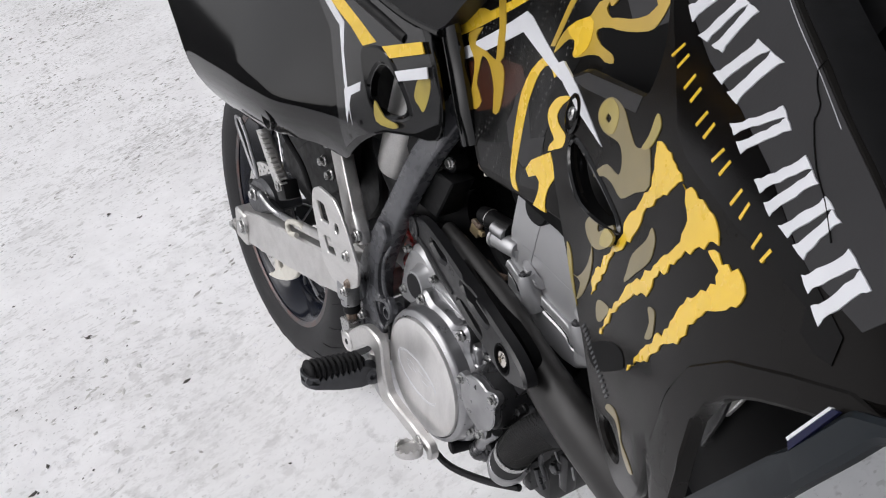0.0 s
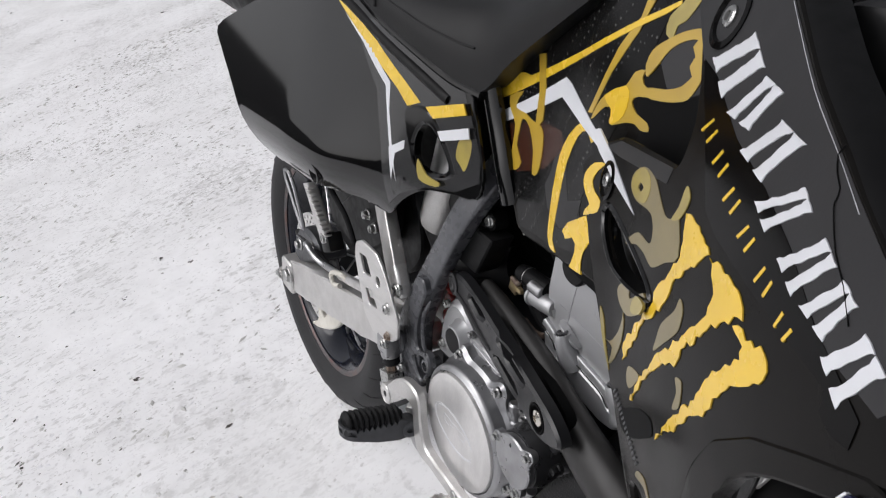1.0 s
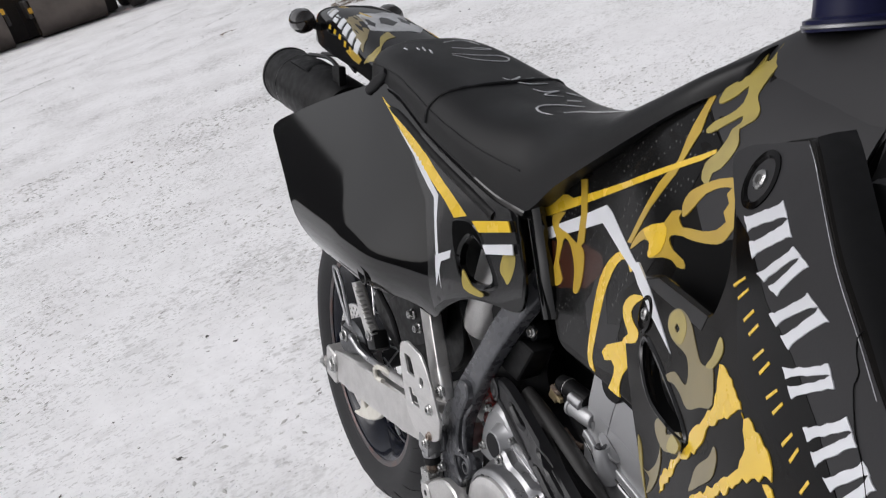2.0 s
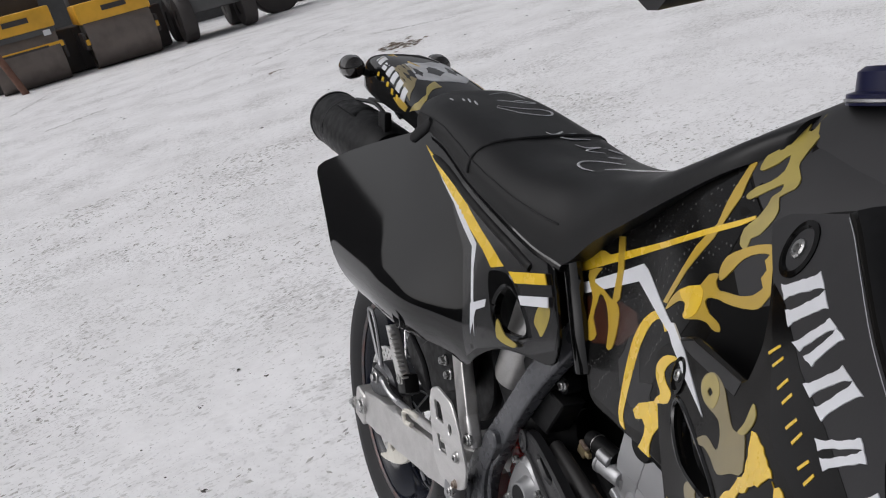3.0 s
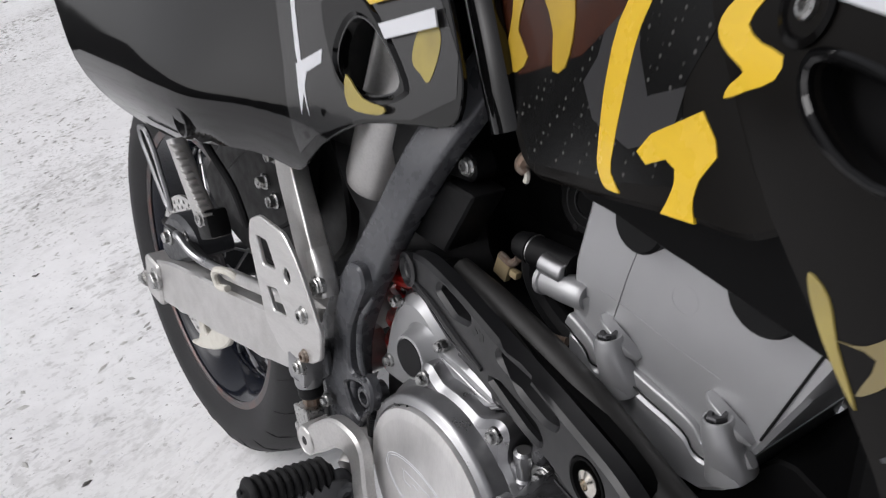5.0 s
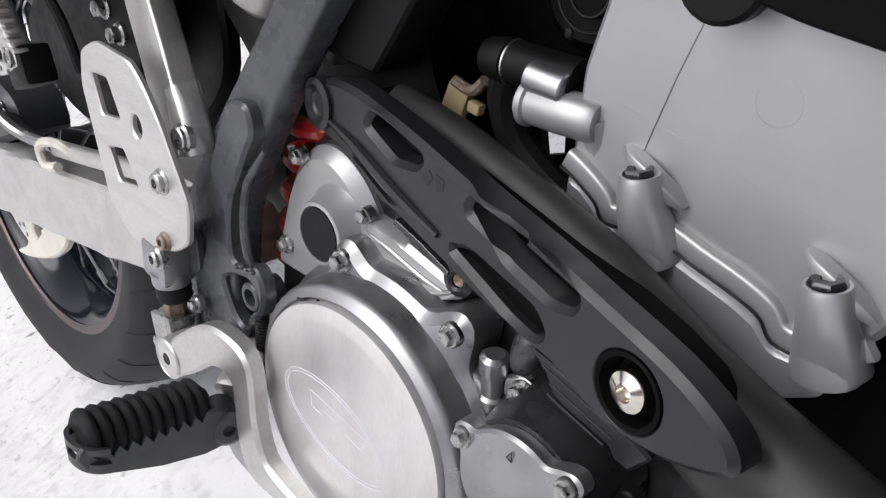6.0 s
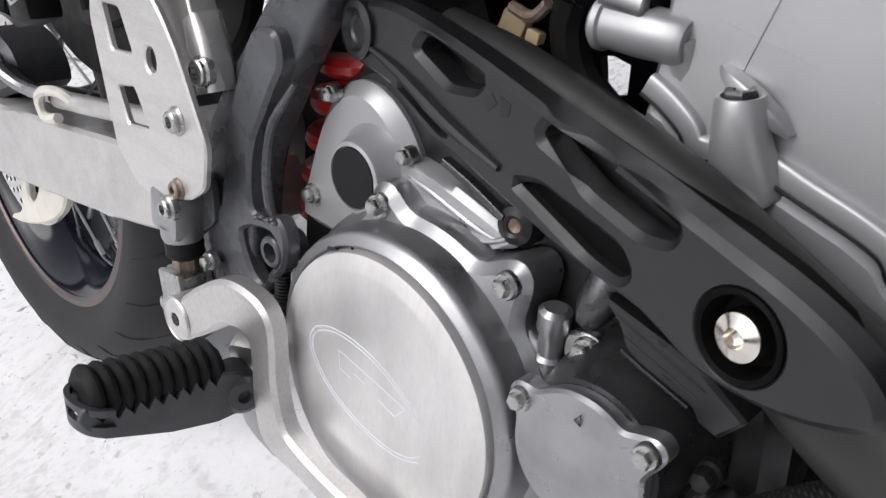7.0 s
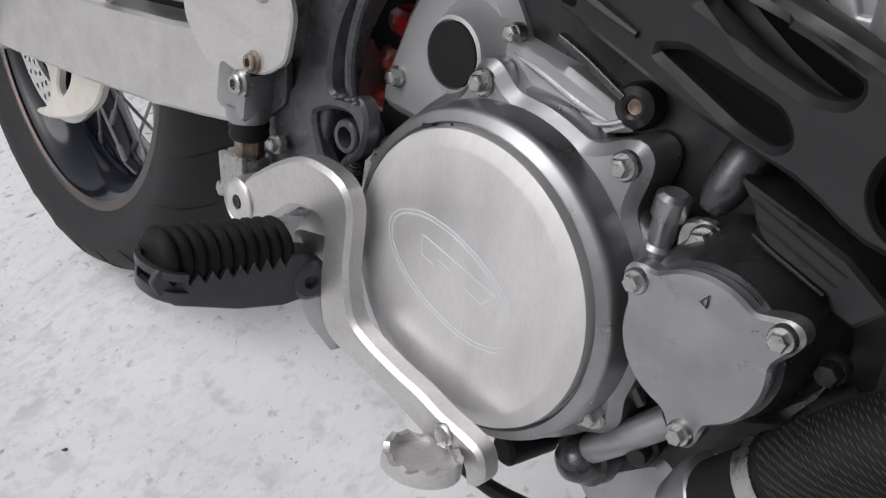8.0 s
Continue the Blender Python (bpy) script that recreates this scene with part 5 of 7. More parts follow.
lathe(bm, (0.995, -0.012, 0.962), (-0.1, 0, 1), [(0.0400, -0.004), (0.0412, -0.0035), (0.0412, -0.0015), (0.0400, -0.001)], 28)
part("cap_ring", bm, CAST, cap)
bm = bmesh.new()
block(bm, (0.90, 0, 0.72), (0.34, 0.11, 0.16), 0.03)
part("tank_core", bm, MATTE, tank)

# -- tank side panel --
bm = bmesh.new()
t_out = [(0.641, 0.742), (0.720, 0.794), (0.815, 0.848), (0.862, 0.878), (0.900, 0.906), (0.930, 0.930), (0.970, 0.946), (1.03, 0.952), (1.08, 0.944), (1.07, 0.80), (1.03, 0.76), (0.985, 0.68), (0.925, 0.645), (0.886, 0.643), (0.811, 0.629), (0.750, 0.620), (0.733, 0.625), (0.706, 0.660), (0.680, 0.690)]
sheet(bm, rounded(t_out, 0.010), TANK, 0.005, step=0.02, bevel=0.003)
tpanel = part("tank_panel", bm, GREYP, bike, "dark tank side panel with camouflage stickers")
decal("dotted_film", tpanel, [(0.655, 0.737), (0.720, 0.786), (0.815, 0.840), (0.862, 0.868), (0.897, 0.889), (0.916, 0.898), (0.942, 0.881), (0.954, 0.872), (0.941, 0.858), (0.934, 0.835), (0.924, 0.800), (0.90, 0.76), (0.87, 0.70), (0.88, 0.656), (0.81, 0.638), (0.742, 0.628), (0.716, 0.660), (0.688, 0.695)], TANK, PERF, lift=0.0006)
decal("grey_film", tpanel, [(0.957, 0.872), (0.944, 0.882), (0.918, 0.900), (0.912, 0.910), (0.930, 0.925), (0.970, 0.941), (1.03, 0.947), (1.075, 0.940), (1.068, 0.83), (1.01, 0.80), (0.985, 0.805), (0.958, 0.808), (0.945, 0.826), (0.947, 0.855)], TANK, GREYF, "matte grey tank film", 0.0007)
# near black painted both for dark film and for the recess's shade
decal("black_film", tpanel, [(0.930, 0.787), (0.9278, 0.799), (0.946, 0.801), (0.963, 0.802), (0.978, 0.807), (0.995, 0.815), (1.03, 0.825), (1.06, 0.81), (1.045, 0.77), (0.985, 0.735), (0.93, 0.755), (0.938, 0.775), (0.947, 0.777), (0.944, 0.783)], TANK, PITCH, lift=0.0010)
decal("grey_fade", tpanel, [(0.800, 0.725), (0.825, 0.735), (0.832, 0.71), (0.845, 0.69), (0.872, 0.700), (0.868, 0.675), (0.837, 0.662), (0.800, 0.668), (0.785, 0.685), (0.795, 0.700)], TANK, GREYF, lift=0.0009)
decal("russet_film", tpanel, [(0.660, 0.712), (0.698, 0.722), (0.757, 0.737), (0.804, 0.741), (0.816, 0.729), (0.779, 0.698), (0.710, 0.674), (0.689, 0.680)], TANK, RUSSET, lift=0.0010)
decal("white_chevron", tpanel, [(0.655, 0.720), (0.796, 0.787), (0.810, 0.785), (0.888, 0.757), (0.885, 0.750), (0.876, 0.752), (0.794, 0.769), (0.660, 0.710)], TANK, WHITE, "white sticker chevron", 0.0024)
# ochre flames over the chevron's tail, the long blade, the ring and the curl up to the filler
decal("flame_sticker", tpanel, [(0.688, 0.748), (0.710, 0.757), (0.704, 0.749), (0.702, 0.739), (0.7205, 0.737), (0.739, 0.733), (0.7545, 0.733), (0.765, 0.726), (0.7686, 0.706), (0.765, 0.689), (0.753, 0.685), (0.748, 0.706), (0.732, 0.726), (0.7166, 0.731), (0.714, 0.720), (0.713, 0.703), (0.726, 0.689), (0.717, 0.6785), (0.7036, 0.681), (0.705, 0.701), (0.704, 0.723), (0.693, 0.735)], TANK, OCHRE, "translucent ochre flame film", 0.0028, 2)
decal("yellow_line", tpanel, [(0.6458, 0.7416), (0.6504, 0.7338), (0.688, 0.749), (0.7225, 0.765), (0.829, 0.811), (0.937, 0.859), (0.950, 0.867), (0.949, 0.8695), (0.935, 0.863), (0.826, 0.816), (0.720, 0.774), (0.708, 0.775), (0.682, 0.7696), (0.670, 0.7625), (0.6845, 0.762), (0.6805, 0.757)], TANK, YELLOW, "", 0.0022)
decal("thin_streak", tpanel, [(0.730, 0.796), (0.743, 0.799), (0.755, 0.767), (0.759, 0.739), (0.751, 0.731), (0.744, 0.734), (0.742, 0.763)], TANK, OCHRE, "", 0.0030)
decal("thin_streak", tpanel, [(0.915, 0.906), (0.9216, 0.904), (0.926, 0.879), (0.911, 0.843), (0.9005, 0.829), (0.8856, 0.809), (0.864, 0.772), (0.856, 0.7705), (0.876, 0.8065), (0.890, 0.831), (0.9095, 0.854), (0.915, 0.892)], TANK, OCHRE, "", 0.0018)
decal("yellow_blade", tpanel, [(0.849, 0.761), (0.824, 0.743), (0.810, 0.720), (0.807, 0.694), (0.8076, 0.676), (0.8112, 0.6502), (0.8150, 0.6434), (0.8203, 0.6390), (0.8261, 0.6376), (0.8365, 0.6388), (0.8333, 0.6410), (0.8284, 0.6450), (0.8243, 0.6522), (0.8256, 0.692), (0.830, 0.721), (0.843, 0.746), (0.860, 0.756), (0.872, 0.749), (0.875, 0.754), (0.867, 0.761)], TANK, YELLOW, "", 0.0016, 2)
decal("flame_sticker", tpanel, [(0.864, 0.767), (0.870, 0.779), (0.881, 0.790), (0.897, 0.798), (0.911, 0.804), (0.919, 0.8155), (0.931, 0.819), (0.929, 0.813), (0.937, 0.8065), (0.955, 0.809), (0.9705, 0.814), (0.978, 0.822), (0.987, 0.827), (0.984, 0.8175), (0.978, 0.807), (0.963, 0.802), (0.946, 0.801), (0.928, 0.799), (0.922, 0.794), (0.930, 0.787), (0.944, 0.783), (0.947, 0.777), (0.938, 0.776), (0.9305, 0.779), (0.917, 0.777), (0.900, 0.771), (0.895, 0.774), (0.898, 0.783), (0.885, 0.782), (0.873, 0.773)], TANK, OCHRE, "", 0.0020, 2)
decal("flame_core", tpanel, [(0.881, 0.790), (0.911, 0.804), (0.918, 0.795), (0.915, 0.782), (0.9056, 0.774), (0.8975, 0.772), (0.8956, 0.7826)], TANK, YELLOW, "", 0.0026, 2)
decal("ring_sticker", tpanel, [(0.933, 0.815), (0.930, 0.823), (0.934, 0.834), (0.947, 0.843), (0.961, 0.850), (0.979, 0.854), (0.985, 0.848), (0.989, 0.837), (0.988, 0.824), (0.982, 0.810), (0.974, 0.804), (0.954, 0.8005), (0.936, 0.801), (0.936, 0.807), (0.952, 0.809), (0.968, 0.811), (0.976, 0.816), (0.978, 0.822), (0.9735, 0.828), (0.9765, 0.835), (0.972, 0.841), (0.975, 0.846), (0.964, 0.844), (0.952, 0.837), (0.944, 0.826), (0.937, 0.817)], TANK, OCHRE, "", 0.0024, 2)
CURL = [(0.950, 0.946), (0.945, 0.943), (0.948, 0.933), (0.944, 0.931), (0.939, 0.937), (0.930, 0.935), (0.938, 0.921), (0.934, 0.915), (0.924, 0.927), (0.926, 0.914), (0.9276, 0.9025), (0.9326, 0.900), (0.943, 0.9075), (0.9476, 0.914), (0.953, 0.903), (0.9465, 0.894), (0.937, 0.8886), (0.931, 0.881), (0.936, 0.879), (0.947, 0.886), (0.956, 0.8926), (0.960, 0.8947), (0.961, 0.890), (0.956, 0.885), (0.9558, 0.879), (0.951, 0.868), (0.942, 0.858), (0.943, 0.846), (0.951, 0.844), (0.952, 0.8526), (0.959, 0.857), (0.967, 0.871), (0.967, 0.879), (0.9626, 0.886), (0.972, 0.8936), (0.971, 0.901), (0.962, 0.908), (0.960, 0.915), (0.9585, 0.929), (0.9546, 0.940)]
decal("curl_sticker", tpanel, CURL, TANK, OLIVE, "pale translucent yellow camouflage film", 0.0022, 2)
decal("yellow_hook", tpanel, [(0.845, 0.663), (0.854, 0.674), (0.879, 0.688), (0.886, 0.692), (0.897, 0.682), (0.900, 0.675), (0.8955, 0.668), (0.8922, 0.6625), (0.8914, 0.6584), (0.8909, 0.6537), (0.8921, 0.6489), (0.8949, 0.6435), (0.8838, 0.6421), (0.8716, 0.6407), (0.8742, 0.6463), (0.8764, 0.6534), (0.8769, 0.6573), (0.8755, 0.6630), (0.8680, 0.6655), (0.854, 0.659)], TANK, YELLOW, "", 0.0016)

# -- shroud --
bm = bmesh.new()
sh_out = [(0.887, 0.741), (0.915, 0.764), (0.949, 0.779), (1.011, 0.786), (1.050, 0.790), (1.052, 0.815), (1.040, 0.835), (1.019, 0.858), (1.005, 0.882), (1.039, 0.895), (1.085, 0.909), (1.100, 0.900), (1.160, 0.863), (1.212, 0.836), (1.247, 0.819), (1.285, 0.797), (1.300, 0.770), (1.282, 0.759), (1.261, 0.750), (1.199, 0.718), (1.170, 0.695), (1.154, 0.669), (1.144, 0.624), (1.131, 0.576), (1.110, 0.545), (1.080, 0.530), (1.052, 0.540), (1.017, 0.607), (0.979, 0.644), (0.945, 0.672)]
eye_low = [(1.075 + 0.019 * math.cos(a) - 0.002 * math.sin(a), 0.5685 + 0.0125 * math.sin(a) + 0.006 * math.cos(a)) for a in np.linspace(0, 2 * math.pi, 18, endpoint=False)]
scoop = curve_through([(0.955, 0.728), (0.987, 0.727), (1.050, 0.716), (1.049, 0.708), (0.992, 0.699), (0.960, 0.712)], 4)
sheet(bm, rounded(sh_out, 0.008), SHROUD, 0.005, holes=[eye_low, scoop], step=0.018, bevel=0.0025)
shroud = part("radiator_shroud", bm, GREYP, bike, "dark grey shroud with white and yellow stickers")
bm = bmesh.new()
sheet(bm, curve_through([(0.951, 0.7315), (0.987, 0.7320), (1.055, 0.7175), (1.052, 0.7060), (0.992, 0.6955), (0.955, 0.7090)], 4), SHROUD, 0.014, holes=[scoop], step=0.02, bevel=0.0015, lift=0.0018)
part("scoop_rim", bm, GLOSS, shroud)
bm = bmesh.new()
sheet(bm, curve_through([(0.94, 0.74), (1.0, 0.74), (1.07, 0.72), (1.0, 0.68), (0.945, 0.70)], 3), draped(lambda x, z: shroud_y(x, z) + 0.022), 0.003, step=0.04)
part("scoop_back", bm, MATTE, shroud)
for x, z, r in ((0.945, 0.745, 0.015), (1.047, 0.874, 0.020)):
    p, n = SHROUD(x, z)
    bm = bmesh.new()
    lathe(bm, p, n, [(r, -0.002), (r, 0.0015), (r * 0.8, 0.002), (r * 0.62, -0.003), (0, -0.003)], 28)
    part("screw_cup", bm, BANDF, shroud)
    bm = bmesh.new()
    lathe(bm, p, n, [(r * 0.34, -0.003), (r * 0.34, 0.002), (r * 0.28, 0.0032), (r * 0.16, 0.0032), (r * 0.14, 0.0005), (0, 0.0005)], 12)
    part("shroud_screw", bm, STEEL, shroud)
# moulded lower edge, and a black sheet added for the shade inside
bm = bmesh.new()
band = [(1.1225, 0.562), (1.141, 0.622), (1.152, 0.669), (1.168, 0.698), (1.198, 0.722), (1.236, 0.742), (1.264, 0.7555), (1.290, 0.767)]
lip = [(1.300, 0.759), (1.262, 0.7415), (1.2405, 0.7300), (1.222, 0.7195), (1.204, 0.7070), (1.190, 0.6930), (1.181, 0.676), (1.178, 0.6566), (1.172, 0.616), (1.160, 0.550)]
sheet(bm, rounded([Vector(p) for p in band], 0.004)[4:-4] + [Vector(p) for p in lip], draped(lambda x, z: shroud_y(x, z) - 0.0012), 0.009, step=0.008, bevel=0.0012)
part("lower_band", bm, GREYP, shroud, "plain dark moulded band")
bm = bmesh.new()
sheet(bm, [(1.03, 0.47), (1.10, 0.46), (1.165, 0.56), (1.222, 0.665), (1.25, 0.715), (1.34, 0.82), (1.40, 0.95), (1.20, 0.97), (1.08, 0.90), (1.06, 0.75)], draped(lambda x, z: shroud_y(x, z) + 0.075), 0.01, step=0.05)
part("gap_backing", bm, PITCH, shroud)
# added pale and dark strips for the bright slots in the opening under the shroud
OPEN = draped(lambda x, z: shroud_y(x, z) + 0.068)
for outline, mat in (([(1.1436, 0.637), (1.1587, 0.6498), (1.1449, 0.6251), (1.1354, 0.6101)], ALU), ([(1.1232, 0.6162), (1.1408, 0.6347), (1.1294, 0.6017), (1.1076, 0.5587), (1.1107, 0.5777)], DARKM), ([(1.0889, 0.5685), (1.102, 0.5852), (1.0997, 0.5724), (1.0854, 0.5538)], STEEL), ([(1.074, 0.5373), (1.0854, 0.5528), (1.0807, 0.5327), (1.0688, 0.5176)], DARKM)):
    bm = bmesh.new()
    sheet(bm, outline, OPEN, 0.003, step=0.03, bevel=0.0008)
    part("opening_strip", bm, mat, shroud)
# stickers of the shroud
decal("grey_film", shroud, [(1.000, 0.874), (0.999, 0.880), (1.015, 0.888), (1.080, 0.9045), (1.096, 0.897), (1.157, 0.8605), (1.210, 0.833), (1.245, 0.816), (1.280, 0.795), (1.262, 0.775), (1.225, 0.778), (1.185, 0.799), (1.150, 0.812), (1.107, 0.8225), (1.060, 0.843), (1.035, 0.848)], SHROUD, GREYF, "matte grey panel film", 0.0006)
decal("black_band", shroud, [(1.036, 0.849), (1.052, 0.832), (1.0698, 0.817), (1.0995, 0.7845), (1.117, 0.778), (1.174, 0.771), (1.2046, 0.769), (1.2327, 0.767), (1.2345, 0.758), (1.245, 0.7556), (1.2546, 0.7575), (1.255, 0.7686), (1.246, 0.772), (1.232, 0.777), (1.2145, 0.783), (1.1835, 0.800), (1.1485, 0.8134), (1.1065, 0.8235), (1.060, 0.844)], SHROUD, BANDF, lift=0.0012)


def claw(outline, seed, tear=0.0022):
    """A torn-edged yellow stripe."""
    rnd = random.Random(seed)
    out = []
    P = [Vector(p) for p in outline]
    for i, a in enumerate(P):
        b = P[(i + 1) % len(P)]
        k = max(2, int((b - a).length / 0.004))
        for j in range(k):
            q = a.lerp(b, j / k)
            if j:
                d = (b - a).normalized()
                q = q + Vector((-d.y, d.x)) * rnd.uniform(-tear, tear)
            out.append(q)
    return out


for k, o in enumerate(([(1.080, 0.774), (1.099, 0.775), (1.119, 0.768), (1.103, 0.754), (1.086, 0.736), (1.079, 0.718), (1.053, 0.690), (1.041, 0.667), (1.031, 0.652), (1.030, 0.665), (1.048, 0.690), (1.064, 0.710), (1.069, 0.727), (1.086, 0.748), (1.086, 0.761)],
                       [(1.120, 0.767), (1.143, 0.769), (1.159, 0.766), (1.167, 0.758), (1.152, 0.750), (1.135, 0.734), (1.119, 0.716), (1.114, 0.704), (1.088, 0.683), (1.067, 0.657), (1.052, 0.636), (1.062, 0.655), (1.079, 0.680), (1.091, 0.696), (1.116, 0.722), (1.134, 0.743), (1.135, 0.755)],
                       [(1.160, 0.752), (1.178, 0.755), (1.190, 0.756), (1.196, 0.751), (1.193, 0.743), (1.176, 0.731), (1.160, 0.714), (1.156, 0.704), (1.134, 0.680), (1.102, 0.645), (1.126, 0.680), (1.143, 0.701), (1.149, 0.717), (1.161, 0.730), (1.174, 0.743), (1.173, 0.749)])):
    decal("yellow_stripe", shroud, claw(o, k), SHROUD, YELLOW, "torn-edged yellow sticker stripe", 0.0016, 0, 0.012)
# plain torn-edged white shapes where the brand word stands, and small yellow bars beside it
WORD = (((1.047, 0.8505), (1.081, 0.872), (1.108, 0.858), (1.073, 0.8365)), ((1.0875, 0.831), (1.110, 0.856), (1.1345, 0.852), (1.114, 0.830)), ((1.116, 0.8195), (1.140, 0.8425), (1.168, 0.8385), (1.142, 0.8145)),
        ((1.145, 0.805), (1.1766, 0.8246), (1.189, 0.817), (1.160, 0.798)), ((1.1776, 0.792), (1.202, 0.813), (1.2164, 0.8065), (1.194, 0.785)), ((1.203, 0.784), (1.221, 0.805), (1.235, 0.800), (1.222, 0.7806)), ((1.226, 0.775), (1.242, 0.795), (1.260, 0.788), (1.241, 0.7655)))
for k, quad in enumerate(WORD):
    a, b, c, d = (Vector(p) for p in (quad if k % 2 else (quad[1], quad[0], quad[3], quad[2])))
    for j, (lo, hi, lo2, hi2) in enumerate(((0.0, 0.30, 0.14, 0.44), (0.66, 0.98, 0.56, 0.86)) if k % 2 else ((0.10, 0.42, 0.0, 0.30), (0.58, 0.88, 0.70, 1.0))):
        p, q, u, v = a.lerp(d, lo), a.lerp(d, hi), b.lerp(c, hi2), b.lerp(c, lo2)
        wide = (d - a) * 0.07
        mark = [p - wide, q + wide, q.lerp(u, 0.14), q.lerp(u, 0.86), u + wide, v - wide, p.lerp(v, 0.86), p.lerp(v, 0.14)]
        decal("white_shape", shroud, claw(mark, 40 + k * 2 + j, 0.0005), SHROUD, WHITE, "torn-edged white sticker bar", 0.0018, 0, 0.012)
SMALL = (((1.0642, 0.816), (1.0746, 0.825), (1.0847, 0.8207), (1.077, 0.812)), ((1.090, 0.806), (1.097, 0.815), (1.109, 0.8105), (1.103, 0.802)), ((1.114, 0.795), (1.121, 0.804), (1.1326, 0.801), (1.127, 0.792)),
         ((1.139, 0.7866), (1.146, 0.795), (1.156, 0.792), (1.151, 0.7836)), ((1.165, 0.777), (1.170, 0.786), (1.180, 0.783), (1.177, 0.7746)), ((1.190, 0.769), (1.193, 0.777), (1.204, 0.774), (1.200, 0.767)))
for quad in SMALL:
    a, b, c, d = (Vector(p) for p in quad)
    for lo, hi in ((0.0, 0.17), (0.83, 1.0)):
        decal("yellow_bar", shroud, [a.lerp(d, lo), b.lerp(c, lo), b.lerp(c, hi), a.lerp(d, hi)], SHROUD, YELLOW, "", 0.0018)
# a pale line on the panel's fold, the darker face turned in behind, a crack
FOLD = [(1.085, 0.9075), (1.100, 0.900), (1.121, 0.887), (1.158, 0.864), (1.195, 0.845), (1.218, 0.832), (1.247, 0.818), (1.285, 0.796)]
bm = bmesh.new()
tube(bm, [SHROUD(x - 0.0025, z - 0.0045)[0] + Vector((0, -0.0006, 0)) for x, z in FOLD[:6]], 0.00022, 6, 4)
part("pale_fold", bm, SCRIPT, shroud, "thin pale line along the panel's fold")
bm = bmesh.new()
rows_ = []
for x, z in curve_through([Vector(p) for p in FOLD], 4, False):
    p = SHROUD(x, z)[0]
    rows_.append([bm.verts.new(p + Vector(o)) for o in ((0, 0.0005, 0), (0.006, 0.006, 0.003), (0.010, 0.020, 0.004), (0.004, 0.020, 0.0), (-0.003, 0.006, -0.003))])
for a, b in zip(rows_, rows_[1:]):
    for k in range(5):
        bm.faces.new((a[k], b[k], b[(k + 1) % 5], a[(k + 1) % 5]))
bm.faces.new(rows_[0])
bm.faces.new(rows_[-1][::-1])
part("turned_edge", bm, MATTE, shroud)
bm = bmesh.new()
tube(bm, [SHROUD(x, z)[0] + Vector((0, -0.0008, 0)) for x, z in ((1.192, 0.8465), (1.1896, 0.842), (1.194, 0.8355), (1.199, 0.8316), (1.1996, 0.8274), (1.200, 0.824), (1.211, 0.811), (1.2227, 0.803), (1.233, 0.7926))], 0.00035, 5, 2)
part("hairline_crack", bm, PITCH, shroud)
decal("grey_strip", shroud, [(0.925, 0.764), (0.952, 0.776), (1.011, 0.7835), (1.045, 0.7875), (1.042, 0.777), (1.01, 0.773), (0.955, 0.766)], SHROUD, GREYF, lift=0.0008)
decal("white_dart", shroud, [(0.895, 0.768), (0.908, 0.773), (0.952, 0.760), (1.007, 0.744), (0.947, 0.750), (0.918, 0.758)], SHROUD, WHITE, "", 0.0018)
decal("olive_patch", shroud, [(1.004, 0.775), (0.990, 0.766), (0.991, 0.757), (1.005, 0.753), (1.025, 0.755), (1.035, 0.754), (1.042, 0.747), (1.041, 0.739), (1.021, 0.738), (1.006, 0.727), (1.005, 0.723), (1.021, 0.730), (1.036, 0.731), (1.052, 0.729), (1.069, 0.740), (1.085, 0.751), (1.070, 0.770), (1.063, 0.764), (1.053, 0.762), (1.039, 0.768), (1.024, 0.775)], SHROUD, TAN, "", 0.0012, 3, holes=[[(1.005, 0.765), (1.003, 0.761), (1.009, 0.760), (1.012, 0.764)]])
decal("olive_loop", shroud, [(1.002, 0.7735), (0.992, 0.766), (0.992, 0.758), (1.004, 0.754), (1.020, 0.757), (1.022, 0.768), (1.014, 0.774)], SHROUD, OLIVE, "", 0.0016, 3, holes=[curve_through([(1.005, 0.765), (1.003, 0.761), (1.009, 0.760), (1.012, 0.764)], 3)])
decal("olive_curl", shroud, [(1.063, 0.764), (1.068, 0.773), (1.070, 0.786), (1.078, 0.783), (1.078, 0.776), (1.072, 0.767)], SHROUD, OLIVE, "", 0.0014, 3)
decal("yellow_curl", shroud, [(0.903, 0.7395), (0.915, 0.7487), (0.934, 0.754), (0.923, 0.745), (0.917, 0.735), (0.926, 0.7295), (0.9386, 0.727), (0.937, 0.718), (0.923, 0.711), (0.912, 0.706), (0.914, 0.712), (0.920, 0.7176), (0.913, 0.721), (0.905, 0.7249), (0.9, 0.731)], SHROUD, YELLOW, "", 0.0012, 2)
decal("olive_patch", shroud, [(1.011, 0.698), (1.005, 0.690), (1.013, 0.684), (1.029, 0.684), (1.046, 0.694), (1.056, 0.704), (1.048, 0.710), (1.029, 0.696), (1.024, 0.702)], SHROUD, TAN, "", 0.0012, 3)
decal("olive_spot", shroud, [(1.049, 0.708), (1.064, 0.710), (1.059, 0.701), (1.045, 0.696)], SHROUD, OLIVE, "", 0.0055, 3)
decal("olive_stroke", shroud, [(1.016, 0.686), (1.022, 0.681), (1.018, 0.666), (1.004, 0.650), (0.992, 0.645), (1.009, 0.648), (1.004, 0.632), (1.015, 0.643), (1.025, 0.662), (1.025, 0.678)], SHROUD, TAN, "", 0.0014, 3)
